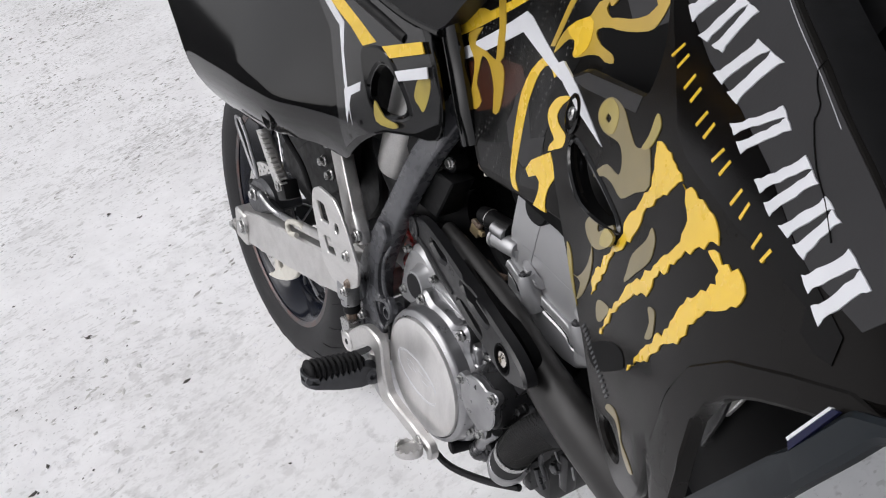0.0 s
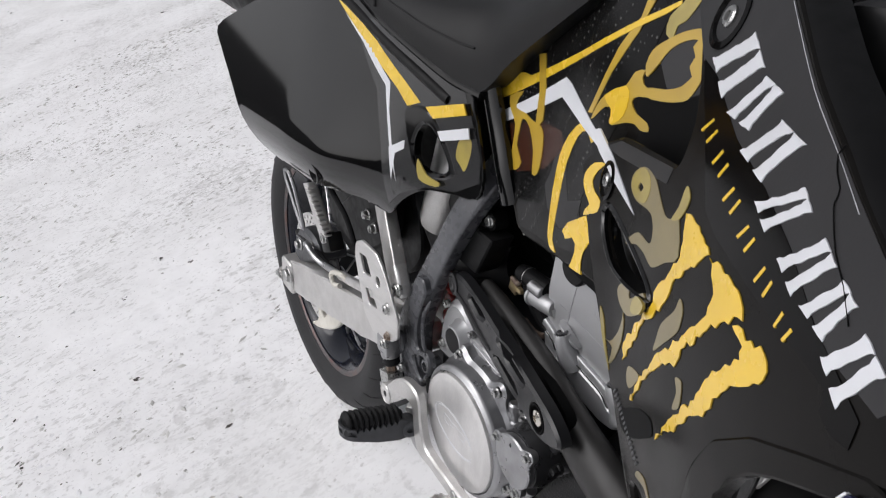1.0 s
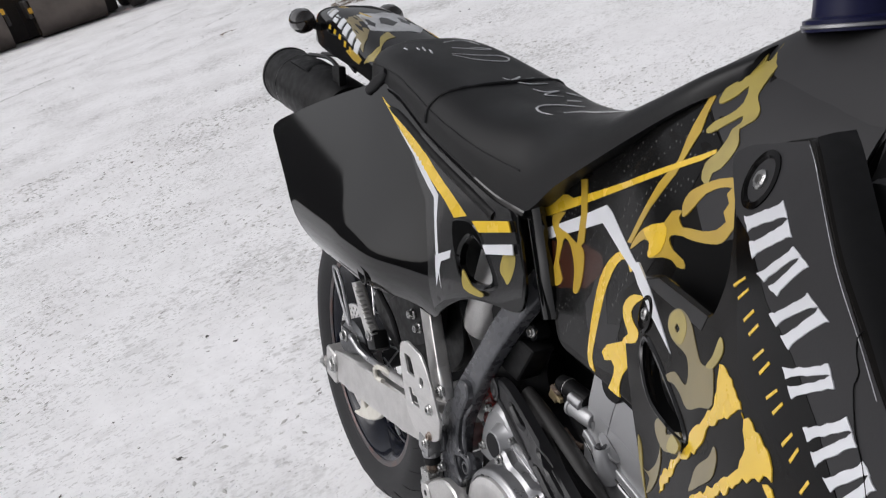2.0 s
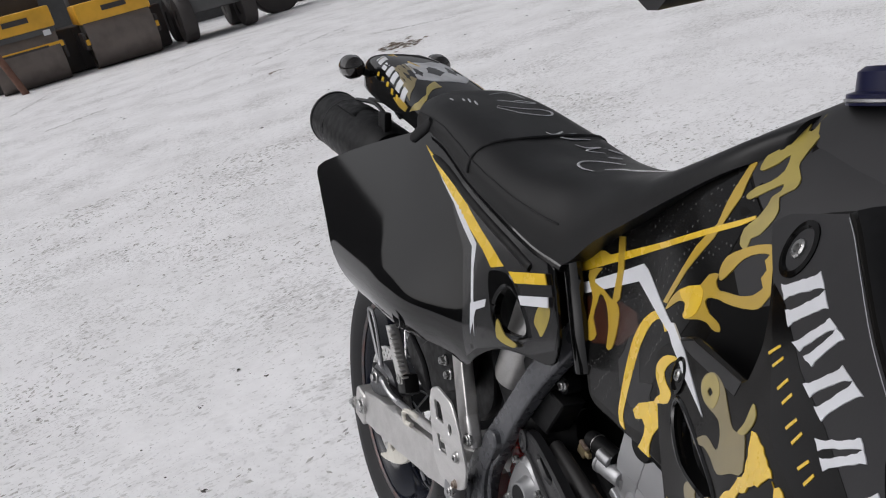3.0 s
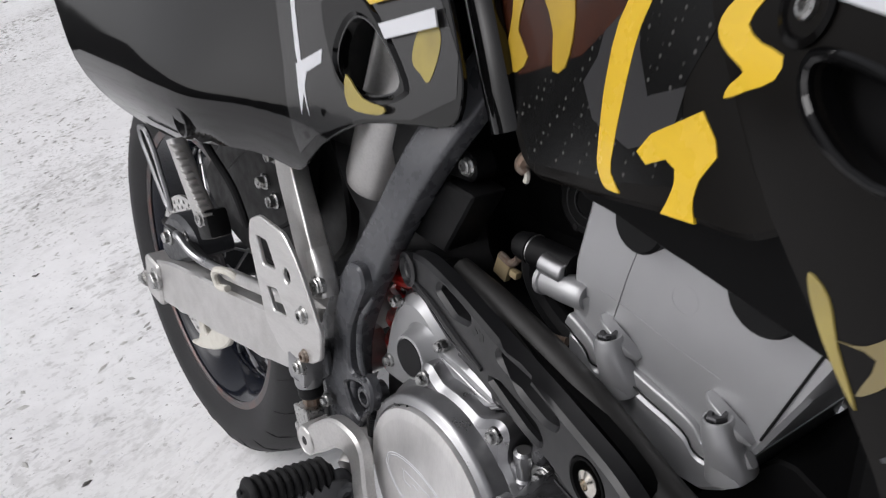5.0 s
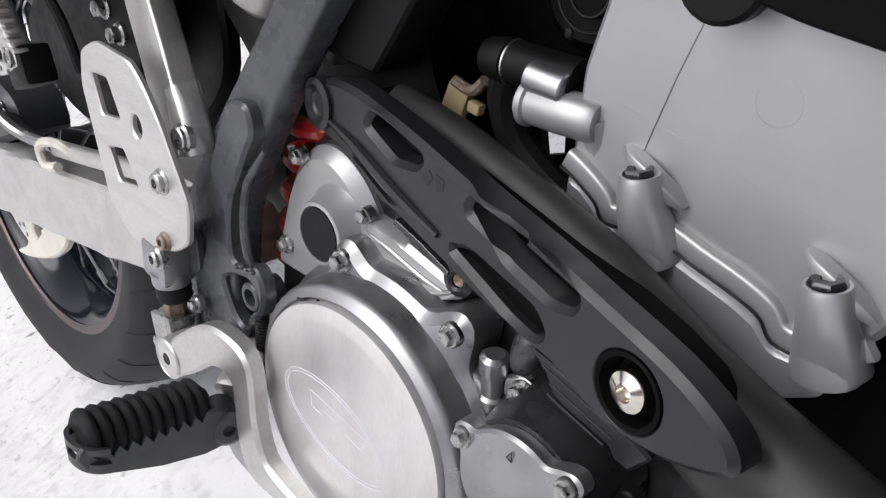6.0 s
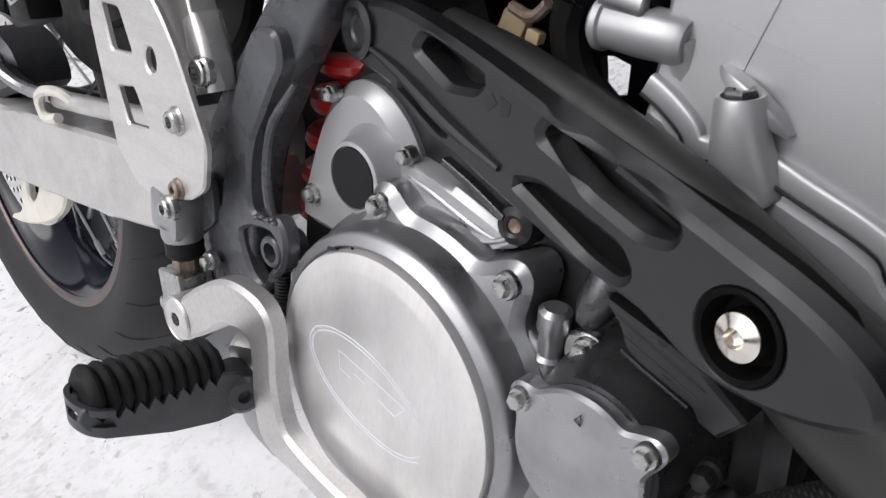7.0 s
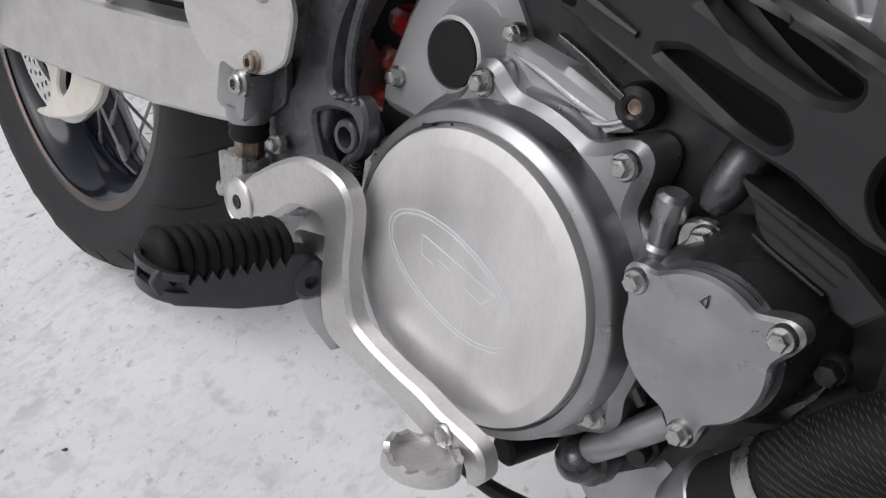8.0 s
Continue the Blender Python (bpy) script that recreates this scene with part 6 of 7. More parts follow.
decal("yellow_curl", shroud, [(0.974, 0.661), (0.985, 0.657), (0.993, 0.643), (1.005, 0.627), (0.991, 0.637), (0.979, 0.650)], SHROUD, OLIVE, "", 0.0014, 3)
decal("tan_patch", shroud, [(1.100, 0.734), (1.097, 0.725), (1.084, 0.710), (1.081, 0.698), (1.080, 0.690), (1.092, 0.702), (1.106, 0.717), (1.108, 0.726), (1.106, 0.732)], SHROUD, TAN, "", 0.0011, 3)
decal("tan_patch", shroud, [(1.044, 0.656), (1.042, 0.646), (1.048, 0.642), (1.059, 0.653), (1.063, 0.662)], SHROUD, TAN, "", 0.0011, 3)
decal("tan_patch", shroud, [(1.116, 0.696), (1.121, 0.690), (1.119, 0.679), (1.127, 0.685), (1.126, 0.696), (1.123, 0.699)], SHROUD, TAN, "", 0.0011, 3)
decal("tan_streak", shroud, [(1.076, 0.599), (1.089, 0.604), (1.098, 0.598), (1.101, 0.590), (1.111, 0.588), (1.121, 0.584), (1.113, 0.579), (1.103, 0.583), (1.096, 0.592), (1.088, 0.597), (1.070, 0.590)], SHROUD, TAN, "", 0.0011, 3)
# no sticker: near-black patch painted for the shade of a recess
decal("recess_patch", shroud, [(1.035, 0.615), (1.066, 0.640), (1.088, 0.650), (1.096, 0.647), (1.092, 0.638), (1.054, 0.608), (1.036, 0.604)], SHROUD, PITCH, "", 0.0013, 3)
# tiny grey print that cannot be read, as plain bars
for i in range(16):
    t = i / 15
    x, z = 1.021 + 0.050 * t, 0.6215 - 0.020 * t
    decal("grey_bar", shroud, [(x - 0.003, z - 0.003), (x - 0.0016, z - 0.0036), (x + 0.003, z + 0.0020), (x + 0.0016, z + 0.0026)], SHROUD, PEGS, "", 0.0018)

# -- slate fin below the shroud, with a white stripe --
FIN = draped(lambda x, z: shroud_y(x, z) - 0.005)
bm = bmesh.new()
sheet(bm, rounded([(1.190, 0.640), (1.251, 0.725), (1.270, 0.754), (1.300, 0.768), (1.320, 0.770), (1.2855, 0.7535), (1.2745, 0.7360), (1.261, 0.7145), (1.225, 0.655)], 0.004), FIN, 0.006, step=0.02, bevel=0.002)
fin = part("lower_fin", bm, FORKP, bike, "slate-black lower fairing fin with a white stripe")
decal("white_stripe", fin, [(1.2485, 0.7255), (1.263, 0.7495), (1.2646, 0.7500), (1.2497, 0.7250)], FIN, WHITE, "", 0.001)
decal("blue_stripe", fin, [(1.2499, 0.7248), (1.2648, 0.7499), (1.2680, 0.7512), (1.2515, 0.7222)], FIN, NAVY, "", 0.001)

# -- tail --
bm = bmesh.new()
TAIL = [(-0.165, 0.040, 0.890, 0.925), (-0.145, 0.048, 0.878, 0.938), (-0.05, 0.060, 0.866, 0.942), (0.05, 0.066, 0.856, 0.929), (0.14, 0.072, 0.846, 0.908), (0.24, 0.076, 0.830, 0.880)]
loft(bm, [tuple(c) for c in curve_through([Vector(s) for s in TAIL], 4, False)], 16, 0.5)
tail = part("tail_fairing", bm, GLOSS, bike, "black tail with yellow and white stickers", sharp=1.0)
bm = bmesh.new()
block(bm, (0.055, -0.078, 0.822), (0.035, 0.014, 0.060), 0.004)
part("tail_bracket", bm, MATTE, tail)
for s in (-1, 1):
    at = Vector((-0.105, s * 0.086, 0.918))
    bm = bmesh.new()
    tube(bm, [(-0.10, s * 0.040, 0.900), at], 0.007, 8, 1)
    part("indicator_stalk", bm, RUBBER2, tail)
    bm = bmesh.new()
    lathe(bm, at + Vector((-0.028, 0, 0)), (1, 0, 0), [(0, 0), (0.016, 0.004), (0.022, 0.018), (0.0225, 0.035), (0.019, 0.050), (0.010, 0.058), (0, 0.060)], 24)
    ind = part("indicator", bm, LENS, tail, "round smoked indicator")


def on_tail(u, v):
    """The tail's skin: u along, v the angle up from its right edge."""
    def skin(x, a):
        xs = [t[0] for t in TAIL]
        w, zb, zt = (float(np.interp(x, xs, [t[k] for t in TAIL])) for k in (1, 2, 3))
        return Vector((x, -w * math.copysign(abs(math.cos(a)) ** 0.5, math.cos(a)), zb + (zt - zb) * math.sin(a) ** 0.5))
    p = skin(u, v)
    n = (skin(u, v + 0.01) - p).cross(skin(u + 0.01, v) - p).normalized()
    return p, (-n if n.z < 0 else n)


decal("olive_film", tail, [(-0.10, 0.95), (-0.02, 1.15), (0.05, 1.35), (0.10, 1.40), (0.141, 0.89), (0.153, 0.35), (0.11, 0.55), (0.06, 0.85), (0.0, 0.80)], on_tail, TAN, "faded camouflage film", 0.0012, 0, 0.03)
for x, v in ((-0.075, 1.02), (-0.042, 0.93), (-0.010, 0.83), (0.022, 0.73), (0.054, 0.62), (0.088, 0.53), (0.120, 0.42)):
    decal("white_shape", tail, [(x - 0.012, v - 0.22), (x + 0.010, v - 0.24), (x + 0.016, v + 0.16), (x - 0.006, v + 0.20)], on_tail, WHITE, "", 0.002, 0, 0.05)
for x, v in ((-0.03, 0.42), (0.0, 0.37), (0.03, 0.32), (0.06, 0.24), (0.088, 0.20)):
    decal("yellow_bar", tail, [(x - 0.006, v - 0.10), (x + 0.005, v - 0.10), (x + 0.007, v + 0.02), (x - 0.004, v + 0.02)], on_tail, YELLOW, "", 0.002, 0, 0.05)
decal("flame_sticker", tail, [(0.159, 0.11), (0.165, 0.19), (0.186, 0.60), (0.185, 1.0), (0.160, 1.20), (0.140, 1.48), (0.165, 1.50), (0.172, 1.30), (0.200, 0.87), (0.204, 0.43), (0.183, 0.25)], on_tail, OLIVE, "pale yellow flame film", 0.0018, 0, 0.03)
decal("yellow_patch", tail, [(0.066, 0.10), (0.114, 0.24), (0.15, 0.16), (0.138, 0.05), (0.102, 0.05)], on_tail, OCHRE, "", 0.0018, 0, 0.03)
decal("pale_patch", tail, [(-0.02, 1.36), (0.06, 1.30), (0.12, 1.20), (0.135, 1.45), (0.15, 1.75), (0.11, 2.2), (0.02, 2.25), (-0.03, 1.80)], on_tail, SCRIPT, "faded white film", 0.0014, 0, 0.03)
decal("yellow_line", tail, [(-0.10, 2.0), (0.0, 2.3), (0.12, 2.4), (0.18, 2.2), (0.12, 2.25), (0.0, 2.15)], on_tail, OCHRE, "", 0.002, 0, 0.05)
decal("yellow_line", tail, [(-0.13, 1.28), (-0.015, 1.36), (0.045, 1.46), (0.06, 1.52), (-0.02, 1.44), (-0.12, 1.36)], on_tail, YELLOW, "", 0.002, 0, 0.05)

# -- brake pedal --
bm = bmesh.new()
ped = [(0.521, 0.3352), (0.537, 0.351), (0.5625, 0.3705), (0.5815, 0.380), (0.600, 0.382), (0.614, 0.379), (0.622, 0.370), (0.624, 0.355), (0.625, 0.3325), (0.632, 0.312), (0.644, 0.3054), (0.667, 0.302), (0.688, 0.301), (0.704, 0.2985), (0.718, 0.298), (0.731, 0.296), (0.7365, 0.286), (0.734, 0.2765), (0.7275, 0.2735), (0.723, 0.283), (0.712, 0.281), (0.701, 0.278), (0.690, 0.281), (0.6705, 0.283), (0.648, 0.286), (0.6236, 0.287), (0.610, 0.2954), (0.6044, 0.3176), (0.604, 0.338), (0.602, 0.351), (0.592, 0.354), (0.575, 0.348), (0.561, 0.336), (0.539, 0.3215), (0.522, 0.318), (0.514, 0.324)]
sheet(bm, curve_through(ped, 3), draped(lambda x, z: -0.157 - 0.03 * max(0.0, x - 0.64)), 0.011, step=0.02, bevel=0.0025)
pedal = part("brake_pedal", bm, ALU, bike, "polished cast aluminium brake pedal")
bm = bmesh.new()
lathe(bm, (0.5275, -0.153, 0.330), (0, -1, 0), [(0.0145, -0.02), (0.0145, 0.0045), (0.0137, 0.0055), (0.0130, 0.0046), (0.0122, 0.0052), (0.0045, 0.0056), (0.0042, 0.0040), (0, 0.0040)], 32)
pivot = part("pedal_pivot", bm, PLATE, pedal, "flat round pivot bolt")
bm = bmesh.new()
lathe(bm, (0.5275, -0.153, 0.330), (0, -1, 0), [(0.0040, 0.0030), (0.0040, 0.0058), (0.0036, 0.0059), (0, 0.0046)], 6)
part("hex_socket", bm, DARKM, pivot)
bm = bmesh.new()
TC, rows_ = Vector((0.711, -0.174, 0.2785)), []
N = 36
for i in range(N):
    a = 2 * math.pi * i / N
    d = Vector((0.021 * math.cos(a), 0.015 * math.sin(a), 0.006 * math.cos(a)))
    top = 0.0095 + (0.0020 if i % 3 == 0 else 0.0) + 0.002 * math.cos(2 * a)
    rows_.append([bm.verts.new(TC + d * 1.02 + Vector((0, 0, 0.001))), bm.verts.new(TC + d + Vector((0, 0, top))), bm.verts.new(TC + d * 0.84 + Vector((0, 0, top))), bm.verts.new(TC + d * 0.80 + Vector((0, 0, 0.0075)))])
for i in range(N):
    a, b = rows_[i], rows_[(i + 1) % N]
    for k in range(3):
        bm.faces.new((a[k], b[k], b[k + 1], a[k + 1]))
bm.faces.new([r[3] for r in rows_])
bm.faces.new([r[0] for r in rows_][::-1])
part("toe_pad", bm, ALU, pedal, "toothed aluminium toe pad")
bm = bmesh.new()
lathe(bm, (0.7095, -0.159, 0.2905), (0, -1, 0), [(0.0062, -0.004), (0.0062, 0.0012), (0.0050, 0.0020), (0.0030, 0.0016), (0, 0.0016)], 18)
part("toe_pin", bm, STEEL, pedal)
# return spring behind the pedal
bm = bmesh.new()
tube(bm, [(0.580 + 0.004 * math.cos(t), -0.118 + 0.004 * math.sin(t), 0.372 - 0.0022 * t / 6.28) for t in np.linspace(0, 2 * math.pi * 18, 220)], 0.0010, 5, 1)
part("return_spring", bm, DARKM, pedal)

# -- footpeg --
def peg_side(x, face):
    def place(u, v):
        return Vector((x - 0.10 * max(0.0, -0.225 - u) * face, u, v)), Vector((face, 0, 0))
    return place


teeth = []
for i in range(19):
    t = i / 18
    teeth.append((-0.172 - 0.069 * t, (0.3365 if i % 2 == 0 else 0.3305) + 0.0075 * t))
peg_out = [(-0.246, 0.347), (-0.2480, 0.342), (-0.245, 0.335), (-0.237, 0.327), (-0.203, 0.314), (-0.176, 0.307), (-0.165, 0.307), (-0.156, 0.305), (-0.153, 0.318), (-0.157, 0.330), (-0.164, 0.334)] + teeth + [(-0.2425, 0.345), (-0.244, 0.348)]
bm = bmesh.new()
sheet(bm, peg_out, peg_side(0.601, 1), 0.003, step=0.02, bevel=0.0007)
peg = part("footpeg", bm, PEGS, bike, "grey steel toothed footpeg with ribbed black rubber")
bm = bmesh.new()
sheet(bm, [(max(u, -0.238), v) for u, v in peg_out if u > -0.236], peg_side(0.570, -1), 0.003, step=0.02, bevel=0.0007)
part("rear_plate", bm, PEGS, peg)
for i in range(10):
    y = -0.1735 - 0.0071 * i
    zc = 0.3340 + 0.0012 * i
    bm = bmesh.new()
    lathe(bm, (0.5845, y + 0.0044, zc), (0, -1, 0.08), [(0, 0), (0.0120, 0.0), (0.0152, 0.0022), (0.0160, 0.0040), (0.0152, 0.0060), (0.0120, 0.0082), (0, 0.0082)], 20)
    part("rubber_rib", bm, RUBBER2, peg)
bm = bmesh.new()
lathe(bm, (0.5845, -0.168, 0.332), (0, -1, 0.16), [(0, 0), (0.0115, 0.0), (0.0132, 0.004), (0.0135, 0.066), (0.011, 0.073), (0, 0.075)], 20)
part("rubber_core", bm, RUBBER2, peg)
bm = bmesh.new()
lathe(bm, (0.596, -0.1585, 0.3175), (1, -0.30, 0.1), [(0.0, -0.02), (0.0105, -0.02), (0.0115, 0.0), (0.0115, 0.006), (0.0085, 0.0085), (0.0040, 0.0085), (0.0032, 0.005), (0, 0.005)], 24)
part("peg_pivot", bm, PEGS, peg)
bm = bmesh.new()
beam(bm, [(0.560, -0.108, 0.340, 0.014), (0.574, -0.124, 0.334, 0.014), (0.584, -0.144, 0.325, 0.012)], 0.012, 0.5, side=(0.7, 0.4, 0))
part("peg_hanger", bm, ALU, peg, "rough cast peg hanger")
bm = bmesh.new()
beam(bm, [(0.590, -0.146, 0.300, 0.010), (0.594, -0.146, 0.288, 0.009), (0.608, -0.140, 0.270, 0.004)], 0.004, 0.4)
part("peg_stop", bm, CAST, peg)

# the plate's end curls round the rubber, with a window in it
bend = curve_through([Vector(p) for p in ((0.6020, -0.232, 0.0), (0.6010, -0.2385, 0.0), (0.5955, -0.2440, 0.0), (0.5860, -0.2460, 0.0), (0.5775, -0.2440, 0.0), (0.5720, -0.2385, 0.0), (0.5710, -0.232, 0.0))], 4, False)
for low, high in ((0.3285, 0.3345), (0.3405, 0.3445)):
    bm = bmesh.new()
    rings = []
    for i, p in enumerate(bend):
        d = (bend[min(i + 1, len(bend) - 1)] - bend[max(i - 1, 0)]).normalized()
        n = Vector((d.y, -d.x, 0)) * 0.0014
        rise = 0.004 * math.sin(math.pi * i / (len(bend) - 1))
        rings.append([bm.verts.new(p + n * k + Vector((0, 0, z + rise))) for k, z in ((-1, low), (1, low), (1, high), (-1, high))])
    for a, b in zip(rings, rings[1:]):
        for k in range(4):
            bm.faces.new((a[k], b[k], b[(k + 1) % 4], a[(k + 1) % 4]))
    bm.faces.new(rings[0][::-1])
    bm.faces.new(rings[-1])
    part("end_loop", bm, PEGS, peg)
for i in (7, len(bend) // 2 + 2, len(bend) - 6):
    bm = bmesh.new()
    block(bm, bend[i] + Vector((0, 0, 0.3400)), (0.0026, 0.0026, 0.010), 0.0006)
    part("end_post", bm, PEGS, peg)

# -- hanger plate with its cut-out --
bm = bmesh.new()
hang = [(0.5617, 0.5058), (0.5742, 0.5096), (0.5828, 0.508), (0.5868, 0.4997), (0.5862, 0.4911), (0.5791, 0.4791), (0.5705, 0.4632), (0.562, 0.4481), (0.5574, 0.432), (0.5561, 0.4163), (0.5588, 0.4044), (0.5704, 0.4039), (0.5811, 0.4073), (0.5883, 0.4019), (0.5907, 0.3914), (0.5879, 0.3785), (0.5801, 0.3682), (0.5709, 0.3584), (0.5596, 0.3345), (0.5157, 0.3066), (0.5101, 0.3274), (0.5102, 0.3639), (0.5096, 0.3773), (0.525, 0.3955), (0.5293, 0.4122), (0.5322, 0.434), (0.5377, 0.4539), (0.5457, 0.4736), (0.5531, 0.4891)]
key = [(0.5463, 0.3838), (0.5513, 0.3898), (0.5623, 0.3944), (0.5755, 0.3961), (0.5828, 0.3913), (0.5848, 0.3844), (0.5814, 0.3772), (0.5736, 0.3708), (0.5688, 0.3612), (0.563, 0.3594), (0.5541, 0.3669)]
sheet(bm, curve_through(hang, 3), flat(-0.1235), 0.010, holes=[curve_through(key, 3)], step=0.015, bevel=0.0022)
hanger = part("hanger_plate", bm, PAINT, bike, "charcoal frame plate with a cut-out")
bm = bmesh.new()
lathe(bm, (0.5693, -0.118, 0.3801), (0, -1, 0), [(0.0098, -0.02), (0.0098, 0.0), (0.0088, 0.0012), (0.0060, 0.0012), (0.0054, -0.010), (0, -0.010)], 24)
part("hollow_boss", bm, PAINT, hanger)

# -- rear master cylinder: body, boot, locknut and the clevis at the pedal --
bm = bmesh.new()
block(bm, (0.4965, -0.134, 0.3850), (0.031, 0.024, 0.030), 0.005, Euler((0, radians(5), 0)).to_matrix())
lathe(bm, (0.4990, -0.134, 0.3660), (-0.05, -0.02, 1), [(0, 0), (0.0120, 0.0), (0.0132, 0.003), (0.0132, 0.010), (0, 0.010)], 24)
master = part("brake_master_cylinder", bm, CAST, bike, "dusty cast brake master cylinder")
bm = bmesh.new()
lathe(bm, (0.5005, -0.134, 0.3555), (-0.05, -0.02, 1), [(0, 0), (0.0112, 0.0), (0.0122, 0.002), (0.0116, 0.005), (0.0122, 0.008), (0.0116, 0.011), (0, 0.011)], 20)
part("rubber_bellows", bm, RUBBER2, master)
bm = bmesh.new()
lathe(bm, (0.5015, -0.134, 0.3465), (-0.05, -0.02, 1), [(0, 0), (0.0082, 0), (0.0088, 0.001), (0.0088, 0.009), (0.0080, 0.010), (0, 0.010)], 6)
part("rusty_locknut", bm, RUST, master)
for y in (-0.1445, -0.1265):
    bm = bmesh.new()
    block(bm, (0.5030, y, 0.3330), (0.026, 0.0055, 0.028), 0.0018, Euler((0, radians(-12), 0)).to_matrix())
    part("clevis_cheek", bm, STEEL, master)
bm = bmesh.new()
block(bm, (0.5030, -0.1355, 0.3420), (0.023, 0.016, 0.010), 0.002)
part("clevis_bridge", bm, STEEL, master)
bolt("clevis_bolt", master, (0.490, -0.140, 0.3190), 0.0052, 0.007, STEEL)
bolt("banjo_bolt", master, (0.5245, -0.132, 0.3600), 0.0042, 0.005, STEEL)
bm = bmesh.new()
sheet(bm, rounded([(0.488, 0.404), (0.522, 0.410), (0.524, 0.384), (0.506, 0.368), (0.500, 0.380)], 0.006), flat(-0.127), 0.005, step=0.03, bevel=0.001)
part("mount_plate", bm, PAINT, master)
bolt("mount_bolt", master, (0.508, -0.1475, 0.393), 0.0062, 0.004, STEEL, socket=True, flange=1.3)

# -- rear caliper, hose, disc guard --
bm = bmesh.new()
sheet(bm, curve_through([(0.035, 0.345), (0.060, 0.392), (0.105, 0.410), (0.150, 0.400), (0.165, 0.372), (0.120, 0.350), (0.070, 0.330)], 4), flat(-0.104), 0.05, step=0.03, bevel=0.006)
cal = part("brake_caliper", bm, PEGS, bike, "dusty grey brake caliper")
bolt("caliper_bolt", cal, (0.075, -0.106, 0.372), 0.008, 0.008, STEEL)
bolt("caliper_bolt", cal, (0.138, -0.106, 0.388), 0.007, 0.008, STEEL)
bm = bmesh.new()
tube(bm, [(0.128, -0.112, 0.392), (0.150, -0.118, 0.400), (0.175, -0.114, 0.386), (0.205, -0.108, 0.380), (0.26, -0.108, 0.388)], 0.0055, 10)
part("braided_hose", bm, CAST, cal)
bm = bmesh.new()
fin_out = [(0.072, 0.265), (0.083, 0.255), (0.089, 0.239), (0.083, 0.223), (0.070, 0.210), (0.049, 0.200), (0.054, 0.196), (0.085, 0.203), (0.133, 0.221), (0.172, 0.242), (0.193, 0.261), (0.203, 0.279), (0.215, 0.300), (0.130, 0.305)]
sheet(bm, curve_through(fin_out, 3), flat(-0.088), 0.008, holes=[curve_through([(0.116, 0.269), (0.138, 0.272), (0.133, 0.256), (0.114, 0.237), (0.106, 0.246)], 3)], step=0.02, bevel=0.002)
part("disc_guard", bm, CREAM, bike, "cream plastic disc guard fin")

# -- pillion footpeg, loop and dark bracket --
bm = bmesh.new()
sheet(bm, curve_through([(0.252, 0.470), (0.262, 0.500), (0.333, 0.548), (0.395, 0.580), (0.450, 0.600), (0.445, 0.540), (0.425, 0.500), (0.378, 0.472), (0.310, 0.452)], 4), flat(-0.098), 0.02, step=0.03, bevel=0.003)
pil = part("pillion_bracket", bm, MATTE, bike, "black pillion peg bracket")
for x, z in ((0.373, 0.523), (0.392, 0.508), (0.398, 0.556)):
    bolt("bracket_nut", pil, (x, -0.1, z), 0.0064, 0.008, STEEL, flange=1.3)
bm = bmesh.new()
beam(bm, [(0.345, -0.150, 0.482, 0.013), (0.332, -0.154, 0.512, 0.011), (0.322, -0.158, 0.545, 0.010), (0.315, -0.161, 0.566, 0.008)], 0.008, 0.5)
part("pillion_peg", bm, ALU, pil, "folded ribbed aluminium pillion peg")
for i in range(11):
    bm = bmesh.new()
    t = i / 10
    c = Vector((0.352, -0.155, 0.497)).lerp(Vector((0.327, -0.166, 0.562)), t)
    block(bm, c, (0.012, 0.010, 0.0028), 0.0008)
    part("peg_rib", bm, ALU, pil)
bm = bmesh.new()
block(bm, (0.345, -0.146, 0.482), (0.034, 0.024, 0.029), 0.005, Euler((0, radians(-20), 0)).to_matrix())
part("peg_clevis", bm, MATTE, pil)
bolt("peg_pin", pil, (0.343, -0.1595, 0.490), 0.0075, 0.002, STEEL, flange=0, socket=True)
bm = bmesh.new()
tube(bm, [(0.200, -0.158, 0.554), (0.217, -0.158, 0.554), (0.235, -0.158, 0.536), (0.246, -0.158, 0.513), (0.254, -0.158, 0.497), (0.260, -0.158, 0.478), (0.253, -0.158, 0.478), (0.237, -0.158, 0.496), (0.218, -0.158, 0.520), (0.203, -0.158, 0.540), (0.200, -0.158, 0.553)], 0.0032, 8)
part("wire_loop", bm, CAST, pil, "thin bare metal loop")
bm = bmesh.new()
tube(bm, [(0.300, -0.13, 0.57), (0.33, -0.135, 0.555), (0.362, -0.128, 0.520), (0.372, -0.122, 0.48)], 0.004, 8)
part("cable", bm, RUBBER2, pil)
bm = bmesh.new()
sheet(bm, curve_through([(0.14, 0.46), (0.20, 0.52), (0.30, 0.57), (0.40, 0.60), (0.46, 0.58), (0.48, 0.50), (0.44, 0.45), (0.38, 0.43), (0.28, 0.40), (0.20, 0.41)], 4), flat(-0.070), 0.012, step=0.04, bevel=0.003)
part("chain_side_mudguard", bm, MATTE, bike, "matte black inner mudguard")

